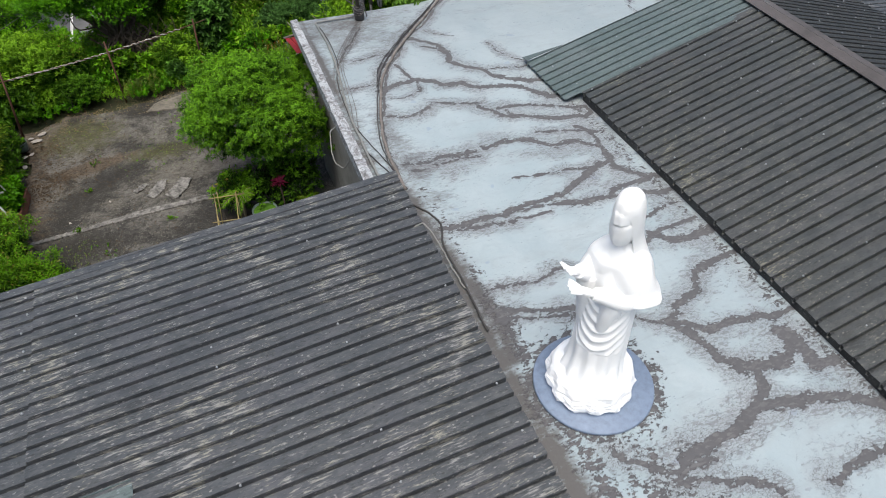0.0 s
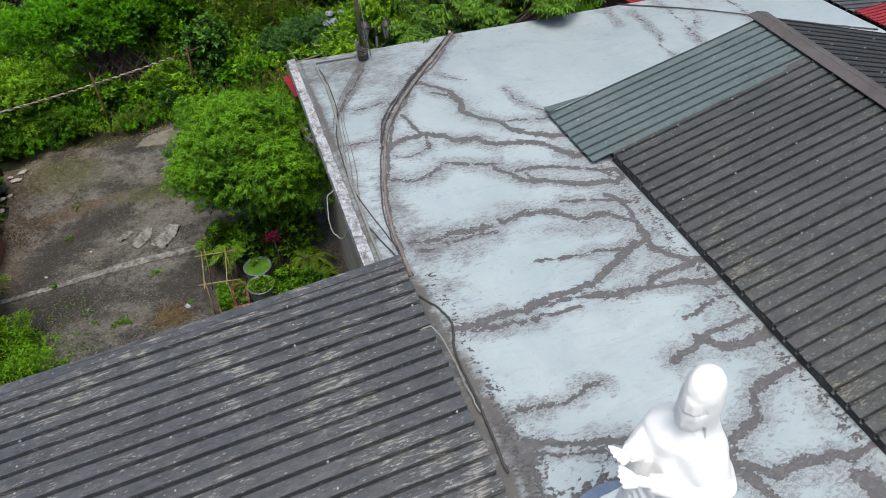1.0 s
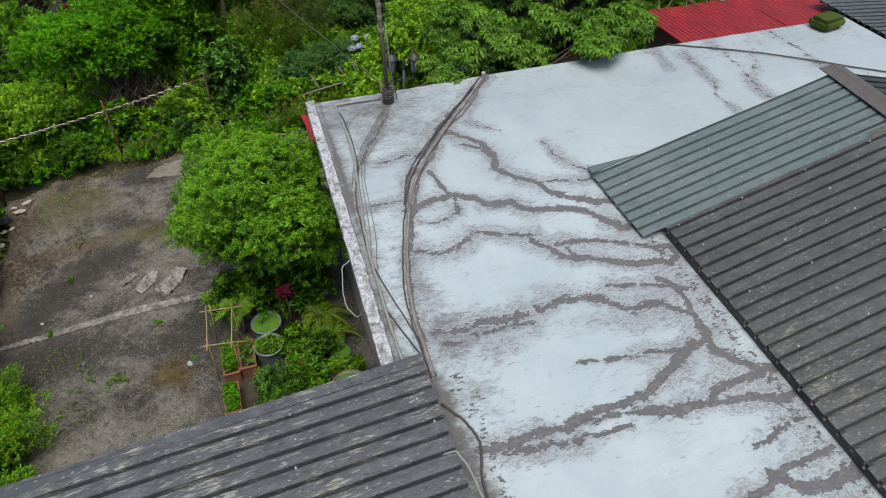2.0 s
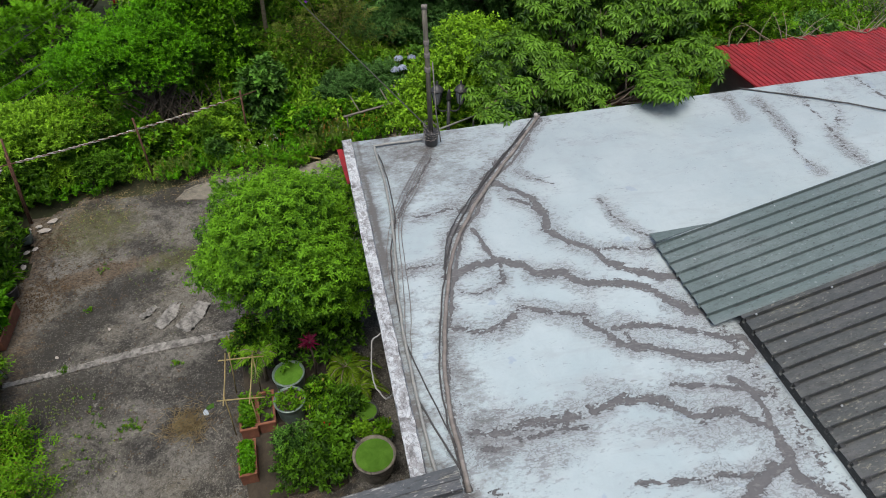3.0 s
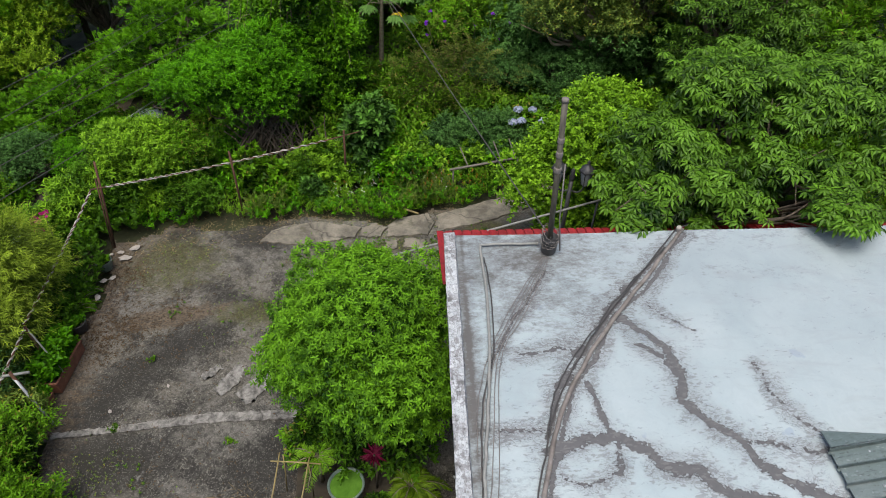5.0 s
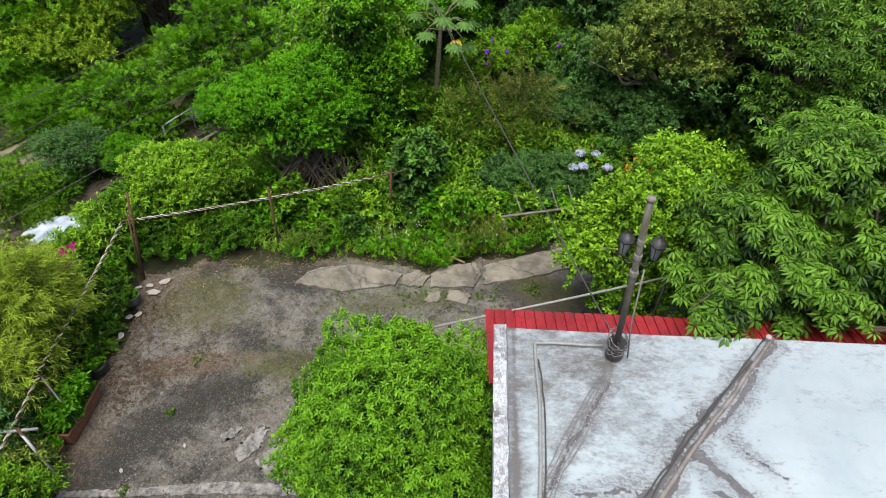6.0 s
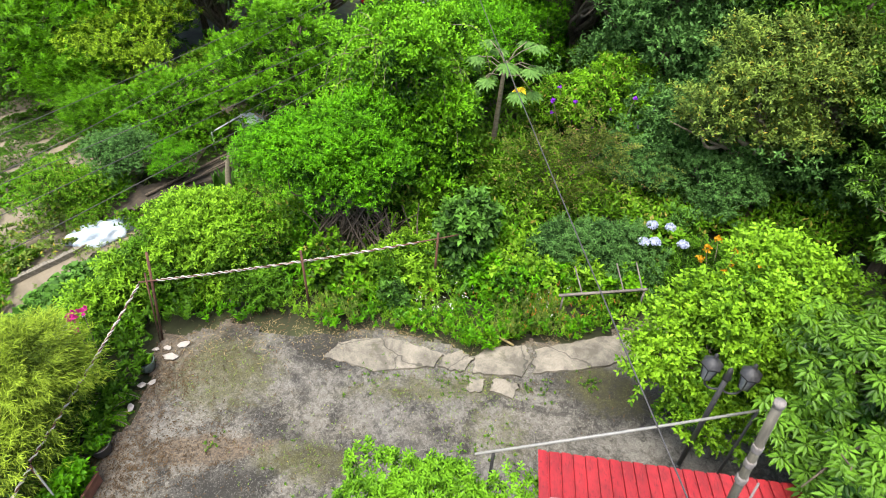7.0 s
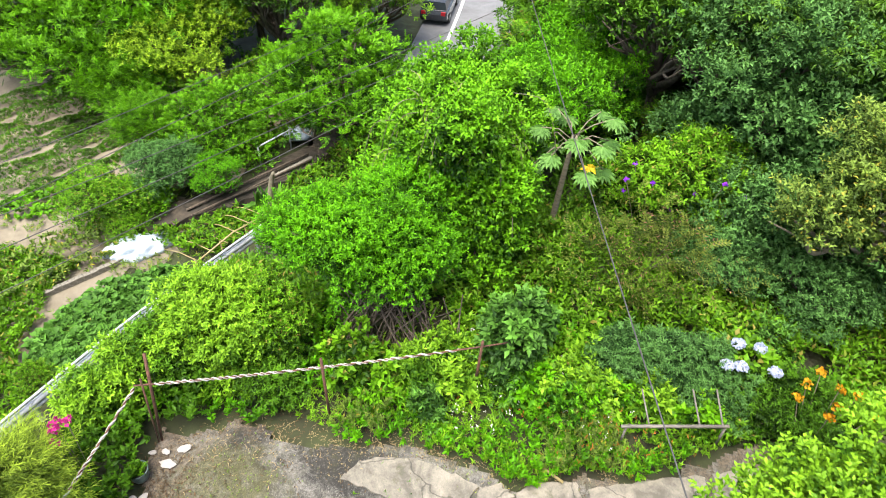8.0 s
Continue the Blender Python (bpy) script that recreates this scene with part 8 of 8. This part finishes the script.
def papaya(x, y, h):
    rng = np.random.default_rng(440)
    t = thing("papaya_tree", "slim papaya tree with star-shaped leaves and a yellow leaf", "tree", x, y, gz(x, y))
    tube("trunk", [(0, 0, -0.1), (0.05, -0.05, h * 0.5), (0.1, -0.1, h)], [0.06, 0.05, 0.035], BARK_PALE, t, sides=10, steps=4)
    arrays, verts, faces = [], [], []
    for k in range(15):
        a, up = k * 2.4, 0.75 - 0.085 * k
        w = np.array([math.cos(a), math.sin(a), up])
        e = np.array([0.1, -0.1, h - 0.02 * k]) + unit(w) * (0.5 + 0.16 * rng.random())
        v, f = tube_data([(0.1, -0.1, h - 0.02 * k), tuple((np.array([0.1, -0.1, h]) + e) / 2 + [0, 0, 0.05]), tuple(e)], 0.009, 5, len(verts))
        verts += v
        faces += f
        out = unit(np.array([w[0], w[1], 0]))
        side = np.array([-out[1], out[0], 0])
        for j in range(9):
            b = (j - 4) * 0.62
            D = out * math.cos(b) + side * math.sin(b) + np.array([0, 0, -0.35])
            l = 0.30 * (1 - 0.075 * abs(j - 4))
            arrays.append((e[None], D[None], np.array([[0, 0, 1.0]]), np.array([l]), np.array([0.085])))
            for q in (-1, 1):
                arrays.append(((e + unit(D) * l * 0.45)[None], (D + side * q * 0.8 * math.cos(b) - out * q * 0.8 * math.sin(b))[None], np.array([[0, 0, 1.0]]), np.array([l * 0.45]), np.array([0.038])))
    mesh_from("petioles", verts, faces, BARK_PALE, t, "", True)
    blades("leaves", *leaf_arrays(*arrays), LEAF_PAPAYA, t, fold=0.06, bend=0.2)
    D = rng.normal(size=(12, 3)) * [1, 1, 0.3] + [0, 0, -0.7]
    blades("yellow_leaf", np.tile([0.42, -0.35, h - 0.35], (12, 1)), D, np.tile([0, -0.5, 1.0], (12, 1)), 0.16, 0.08, LEAF_YELLOW, t)


LEAF_YELLOW = leaf_material("yellow_leaf", (0.75, 0.55, 0.02), (0.55, 0.38, 0.02))
papaya(-0.98, 8.35, 2.2)
blossoms("pink_flowers", "magenta pink flowers at the yard's edge", (-6.25, 2.49, 0.0), [(0.0, 0.0, 1.28), (0.1, 0.12, 1.34), (-0.08, 0.1, 1.23), (0.05, -0.12, 1.18)], 0.05, PETAL_PINK, 481, 30, 0.05)
plant("olive_tree", "leaning tree with yellowing olive leaves on the slope", "tree", (4.02, 7.7, 0.1),
      [(-1.35, -0.3, 2.15, 0.48, 0.5, 0.42), (-0.75, -0.1, 2.35, 0.62, 0.62, 0.5), (-0.15, -0.35, 1.95, 0.45, 0.45, 0.38), (0.3, 0.0, 2.75, 0.75, 0.7, 0.6), (-0.5, 0.3, 3.2, 0.8, 0.75, 0.55), (0.8, 0.25, 3.2, 0.7, 0.7, 0.55), (0.95, -0.1, 2.5, 0.5, 0.5, 0.45)], LEAF_OLIVE, 450, 5200, 7, 0.075, 0.032, trunk=(0.05, 0.0, 1.55), bark=BARK_PALE, radius=0.17, twig=0.17, fill=0.4, lump=0.45, tufts=(80, 0.27))
rng = np.random.default_rng(460)
roots = thing("brush_tangle", "tangle of brown dry stems under the round bush", "brush", -3.0, 5.35, 0.0)
verts, faces = [], []
for k in range(64):
    x = rng.uniform(-0.9, 0.8)
    top_ = (x * 0.6 + rng.normal() * 0.28, 0.45 + rng.normal() * 0.1, 0.75 + 0.35 * rng.random())
    v, f = tube_data(smooth_path([(x + rng.normal() * 0.15, rng.uniform(-0.35, 0.3), 0.02), (x * 0.85 + rng.normal() * 0.22, 0.15 + rng.normal() * 0.16, 0.4 + rng.normal() * 0.1), top_], 3), 0.006 + 0.009 * rng.random(), 4, len(verts))
    verts += v
    faces += f
tagged(mesh_from("tangle", verts, faces, BARK, roots), kind="stuff")


# dry branches fallen over the shed's roof
rng = np.random.default_rng(465)
for k in range(22):
    x, y = rng.uniform(6.9, 10.0), rng.uniform(1.55, 1.72)
    a, l = rng.uniform(0.2, 2.9), rng.uniform(0.4, 1.0)
    z = 2.825
    e = Vector((x, y, z)) + Vector((math.cos(a) * l, abs(math.sin(a)) * l * 0.6 + 0.1, 0.05 + 0.35 * rng.random()))
    tagged(tube("dry_branch", [(x, y, z), tuple(Vector((x, y, z)).lerp(e, 0.5) + Vector(rng.normal(size=3) * 0.05)), tuple(e)], [0.010, 0.007, 0.003], BARK_PALE, None, sides=5, steps=3), "bare dry branch fallen across the shed's roof edge", "branch", "dry branches")


# undergrowth over the bank and the slope
rng = np.random.default_rng(470)
for k in range(26):
    x, y = -3.6 + 6.4 * (k * 0.618 % 1), 4.25 + 1.3 * rng.random()
    y += 0.42 * max(0, x + 0.3)
    r, size = 0.22 + 0.2 * rng.random(), 0.06 + 0.06 * rng.random()
    leaf = (LEAF_VIVID, LEAF_VINE, LEAF_LIME, LEAF_MIX, LEAF_BLUE)[int(rng.integers(0, 5))]
    plant("bank_weed", {LEAF_VIVID: "vivid green leafy weed in the bank", LEAF_VINE: "bright green leafy weed in the bank", LEAF_LIME: "yellow-green leafy weed in the bank", LEAF_MIX: "mid-green leafy weed in the bank", LEAF_BLUE: "blue-green leafy weed in the bank"}[leaf], "weed", (x, y, gz(x, y)),
          [(0, 0, r * 0.9, r, r, r * 0.9)], leaf, 471 + k, int(170 * r / 0.3), 6, size, size * (0.35 + 0.3 * rng.random()), twig=0.09, fill=0.45, lump=0.4, group="bank weeds")
def bank(x, y):
    return ~yard_keep(x, y) & (y > 3.2) & (x > -6.4) & (x < 12)


def left_bank(x, y):
    return ~yard_keep(x, y) & (x < -5.2) & (x > -8.5)


PETAL_RUST = leaf_material("rusty_flower_spike", (0.42, 0.14, 0.03), (0.28, 0.10, 0.03), gloss=0.8)
patch_leaves("flower_bank", "mixed weeds and leafy undergrowth on the bank", "undergrowth", lambda x, y: bank(x, y) & (y < 6.4) & (lattice(x, y, 98, 1.7) > 0.40) & ~((x > -3.7) & (x < -2.3) & (y > 5.15)), 6200, (-6.4, 4.5, 3.6, 6.4), LEAF_VIVID, 501, 0.075, 0.032, 7, 0.8, 0.8, 0.28)
patch_leaves("flower_bank_lime", "yellow-green weeds on the bank", "undergrowth", lambda x, y: bank(x, y) & (lattice(x, y, 91, 1.1) > 0.5), 3000, (-5.5, 3.5, 3.8, 5.6), LEAF_LIME, 502, 0.075, 0.022, 7, 1.0, 0.6, 0.3)
patch_leaves("flower_bank_olive", "yellowish and rusty weeds on the bank", "undergrowth", lambda x, y: bank(x, y) & (lattice(x, y, 92, 0.9) > 0.5), 2600, (-3.5, 2.5, 3.9, 5.2), LEAF_OLIVE, 503, 0.07, 0.018, 7, 1.1, 0.6, 0.35)
patch_leaves("flower_bank_rust", "rusty orange flower spikes in the bank", "flowers", lambda x, y: bank(x, y) & (lattice(x, y, 97, 1.0) > 0.5), 220, (-2.2, 2.6, 3.9, 4.9), PETAL_RUST, 511, 0.05, 0.014, 4, 1.2, 0.5, 0.45)
patch_leaves("flower_bank_specks", "small white flowers scattered on the bank", "flowers", lambda x, y: bank(x, y) & (lattice(x, y, 93, 1.3) > 0.5), 420, (-3.0, 2.0, 4.2, 5.8), PETAL_WHITE, 504, 0.03, 0.02, 3, 0.6, 0.9, 0.55)
patch_leaves("slope_undergrowth", "dark leafy undergrowth on the wooded slope", "undergrowth", lambda x, y: bank(x, y) & (y > 7.6 + 1.2 * lattice(x, y, 95, 0.5)), 10000, (-6.5, 12, 6.4, 16), LEAF_DARK, 505, 0.13, 0.055, 6, 0.7, 0.9, 0.5, 0.2)
patch_leaves("slope_weeds", "fresh green leafy undergrowth behind the bank", "undergrowth", lambda x, y: bank(x, y) & (y < 9.0) & ~((x > -4.2) & (x < -2.2) & (y < 6.3)) & ~((x > 0) & (x < 3.4) & (y < 6.6)), 8500, (-6.5, 6, 5.2, 9.0), LEAF_MIX, 509, 0.11, 0.045, 6, 0.7, 0.9, 0.45, 0.2)
patch_leaves("slope_lime", "yellow-green leafy growth behind the bank", "undergrowth", lambda x, y: bank(x, y) & (lattice(x, y, 96, 0.8) > 0.52) & ~((x > 0) & (x < 3.4) & (y < 6.6)), 1800, (-3.0, 4.5, 5.2, 8.5), LEAF_LIME, 510, 0.10, 0.04, 6, 0.7, 0.9, 0.55, 0.2)
patch_leaves("slope_ferns", "bright green low growth in the clearing", "undergrowth", in_blob(-0.1, 7.2, 0.9, 1.3), 2600, (-2, 1.5, 5, 9.5), LEAF_VIVID, 506, 0.10, 0.03, 7, 0.9, 0.7, 0.25)
patch_leaves("shed_undergrowth", "mixed green undergrowth behind the shed", "undergrowth", lambda x, y: (y > 1.75) & (x > 5.6), 5200, (5.6, 14, 1.7, 7.5), LEAF_MIX, 512, 0.13, 0.05, 6, 0.8, 0.8, 1.3, 0.2)
patch_leaves("edge_undergrowth", "dark green undergrowth along the yard's edge", "undergrowth", left_bank, 7500, (-8.5, -5.2, -9, 5), LEAF_DARK, 507, 0.10, 0.045, 7, 0.8, 0.8, 0.45)
patch_leaves("edge_weeds", "bright green weeds along the yard's edge", "undergrowth", lambda x, y: left_bank(x, y) & (lattice(x, y, 94, 0.9) > 0.5), 5200, (-7.5, -5.2, -9, 4), LEAF_VINE, 508, 0.09, 0.03, 7, 0.9, 0.7, 0.5)
for k, (x, y, r, h, m) in enumerate(((-5.35, -1.9, 0.48, 0.42, LEAF_MIX), (-5.9, -1.2, 0.6, 0.8, LEAF_MIX), (-5.15, -2.9, 0.55, 0.55, LEAF_MIX), (-5.9, -2.6, 0.7, 0.9, LEAF_MIX), (-5.0, -3.8, 0.6, 0.7, LEAF_MIX), (-5.6, -4.6, 0.7, 0.9, LEAF_VINE), (-6.5, -0.2, 0.6, 1.1, LEAF_GREY), (-5.95, -0.45, 0.35, 0.65, LEAF_OLIVE))):
    plant("edge_shrub", "green shrub at the edge of the yard", "shrub", (x, y, min(0.02, gz(x, y))), [(0, 0, h * 0.5, r, r, h * 0.55), (r * 0.4, r * 0.3, h * 0.6, r * 0.6, r * 0.6, h * 0.45)], m, 520 + k, 1700, 8, 0.060, 0.020, twig=0.16, lump=0.7, fill=0.4, group="edge shrubs")
frond_plant("fern", "arching green fern at the yard's edge", "fern", (-5.85, 1.8, 0.0), 16, 0.5, 22, 0.10, 0.018, LEAF_MIX, 540, 1.0, 0.6, group="ferns")
frond_plant("fern", "arching green fern at the yard's edge", "fern", (-6.02, 2.2, 0.0), 14, 0.5, 22, 0.10, 0.018, LEAF_DARK, 541, 1.0, 0.6, group="ferns")


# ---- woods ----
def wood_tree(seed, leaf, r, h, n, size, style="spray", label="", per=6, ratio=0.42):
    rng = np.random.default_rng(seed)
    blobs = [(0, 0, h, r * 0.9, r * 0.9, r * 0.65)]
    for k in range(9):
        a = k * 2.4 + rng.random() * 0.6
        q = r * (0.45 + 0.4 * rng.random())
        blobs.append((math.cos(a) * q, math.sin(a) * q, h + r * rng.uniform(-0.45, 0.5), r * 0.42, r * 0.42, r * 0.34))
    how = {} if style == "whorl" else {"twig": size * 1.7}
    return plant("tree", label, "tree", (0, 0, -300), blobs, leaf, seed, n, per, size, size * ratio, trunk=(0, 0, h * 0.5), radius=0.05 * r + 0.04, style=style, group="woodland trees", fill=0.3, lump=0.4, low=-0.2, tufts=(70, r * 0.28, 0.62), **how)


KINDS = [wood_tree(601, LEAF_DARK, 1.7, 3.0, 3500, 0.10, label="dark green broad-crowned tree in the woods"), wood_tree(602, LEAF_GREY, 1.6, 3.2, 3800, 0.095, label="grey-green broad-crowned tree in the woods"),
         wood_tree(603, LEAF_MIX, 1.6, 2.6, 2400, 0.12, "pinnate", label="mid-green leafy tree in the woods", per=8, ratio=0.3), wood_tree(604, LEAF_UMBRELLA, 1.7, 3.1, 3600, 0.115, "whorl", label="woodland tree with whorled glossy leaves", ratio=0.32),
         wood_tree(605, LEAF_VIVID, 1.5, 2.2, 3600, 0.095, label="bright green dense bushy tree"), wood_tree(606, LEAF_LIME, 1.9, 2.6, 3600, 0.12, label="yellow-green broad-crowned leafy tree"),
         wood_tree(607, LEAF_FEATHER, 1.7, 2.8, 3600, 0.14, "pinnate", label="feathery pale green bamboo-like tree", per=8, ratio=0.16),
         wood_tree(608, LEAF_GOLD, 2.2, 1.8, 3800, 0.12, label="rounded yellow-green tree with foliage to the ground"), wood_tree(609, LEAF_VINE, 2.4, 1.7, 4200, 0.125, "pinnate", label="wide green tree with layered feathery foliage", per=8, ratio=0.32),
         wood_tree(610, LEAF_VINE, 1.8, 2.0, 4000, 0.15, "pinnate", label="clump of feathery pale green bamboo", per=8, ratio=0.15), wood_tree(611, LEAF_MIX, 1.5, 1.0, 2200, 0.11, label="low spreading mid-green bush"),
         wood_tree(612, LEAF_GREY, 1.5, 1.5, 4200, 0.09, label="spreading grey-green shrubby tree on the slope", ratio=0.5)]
used = set()


def stand(kind, x, y, s, turn, z=None):
    m = pose(x, y, gz(x, y) - 0.05 if z is None else z, 0, 0, turn) @ Matrix.Scale(s, 4)
    if kind in used:
        copy_thing(KINDS[kind], m)
    else:
        used.add(kind)
        KINDS[kind].matrix_basis = m


for kind, x, y, s in ((3, 2.6, 11.4, 1.0), (11, 4.7, 8.6, 1.0), (0, 0.6, 12.2, 1.0), (0, 5.2, 9.4, 1.1), (1, 4.8, 12.4, 1.15), (0, 7.2, 11.6, 1.1), (2, 6.8, 8.4, 1.0), (0, 9.2, 9.2, 1.15), (2, 8.2, 5.6, 0.9), (0, 10.5, 6.5, 1.1), (3, 6.0, 6.4, 0.9),
                      (4, -1.75, 10.2, 0.72), (4, -0.9, 11.4, 0.95), (4, -1.2, 13.2, 0.95), (4, -0.6, 15.0, 1.4), (2, 0.8, 15.5, 1.4), (1, 3.0, 15.4, 1.4), (0, 5.6, 16.2, 1.5), (3, 2.0, 18.6, 1.5), (0, 8.4, 15.4, 1.5), (2, 0.0, 19.0, 1.6), (4, -1.2, 18.6, 1.3),
                      (0, 11.5, 13.0, 1.6), (0, 1.4, 23.5, 1.9), (2, -1.4, 23.5, 1.6), (0, -1.0, 29.0, 2.0), (0, 2.5, 30.0, 2.2), (2, -2.0, 34.0, 1.8),
                      (1, 2.2, 12.8, 1.1), (1, 3.8, 13.4, 1.2), (0, 1.2, 14.0, 1.15), (2, -8.0, 2.2, 0.4),
                      (1, 1.9, 10.9, 0.8), (1, 0.9, 15.8, 1.2), (10, 7.4, 2.8, 0.7), (10, 8.8, 3.0, 0.8), (11, 10.4, 3.2, 0.8), (10, 7.6, 4.4, 0.9), (2, 9.4, 4.6, 0.7), (10, 11.6, 4.6, 1.1), (3, 7.0, 5.6, 0.7), (10, 10.2, 5.8, 1.2), (10, 12.6, 2.8, 1.0), (10, 1.5, 11.0, 0.8), (10, 3.0, 12.0, 1.0), (10, 4.2, 10.8, 1.0), (11, 2.2, 9.0, 0.75), (11, 3.1, 8.6, 0.8), (11, 4.2, 9.2, 1.0), (11, 3.2, 7.6, 0.55), (11, 2.4, 10.4, 1.05), (11, 3.8, 10.6, 1.2), (11, 1.9, 8.0, 0.5)):
    stand(kind, x, y, s, (x * 97 + y * 53) % 360)
# valley trees
for kind, x, y, s in ((7, -20.4, 27.0, 1.3), (8, -11.75, 25.5, 1.5), (9, -21.4, 23.6, 0.95), (9, -24.4, 26.6, 1.1), (9, -19.4, 21.6, 0.8), (8, -16.4, 22.4, 0.62), (11, -17.2, 18.9, 0.95), (4, -14.8, 19.0, 0.85), (10, -18.6, 16.9, 1.35), (10, -17.4, 16.0, 0.7), (8, -17.6, 17.2, 0.32),
                      (8, -28.4, 26.6, 0.9), (10, -30.5, 28.0, 1.7), (10, -26.2, 27.4, 1.3), (8, -24.4, 26.0, 1.0), (2, -29.5, 28.5, 1.7), (0, -26.0, 29.5, 1.8), (8, -22.8, 29.5, 1.2), (0, -16.4, 30.0, 1.7), (10, -15.4, 27.2, 1.6),
                      (5, -12.6, 33.5, 1.5), (0, -14.6, 36.0, 2.0), (2, -18.5, 32.0, 2.0), (0, -23.5, 31.0, 2.1), (2, -33.0, 31.0, 2.1), (0, -34.0, 27.0, 2.2), (6, -31.0, 33.0, 2.0), (2, -21.0, 39.0, 2.3),
                      (10, -4.2, 36.0, 1.2), (4, -3.0, 42.0, 1.7), (0, -1.4, 38.0, 2.0), (2, -15.8, 8.6, 0.34), (10, -5.6, 22.5, 1.3), (10, -3.2, 27.0, 1.5), (10, -7.6, 20.0, 1.3), (10, -9.0, 17.6, 1.1), (8, -6.6, 16.4, 0.7)):
    stand(kind, x, y, s, (x * 61 + y * 37) % 360)
tile_house = thing("tile_house", "small house with a red tiled roof behind the trees", "house", 11.5, 11.0, gz(11.5, 11.0))
box("wall", -2.5, 2.5, -1.8, 1.8, 0, 2.0, WALL, tile_house)
for s in (-1, 1):
    bm = bmesh.new()
    for i in range(26):
        for j in range(8):
            box_into(bm, -2.9 + i * 0.223, -2.9 + i * 0.223 + 0.2, j * 0.28, j * 0.28 + 0.3, 0.02 * (j % 2), 0.03 + 0.02 * (j % 2))
    part("roof", bm, TILE, tile_house).matrix_basis = pose(0, 0, 2.75, -s * 20 if s > 0 else 0, 0, 0) if s > 0 else pose(0, 0, 2.75, 0, 0, 180) @ pose(0, 0, 0, -20, 0, 0)
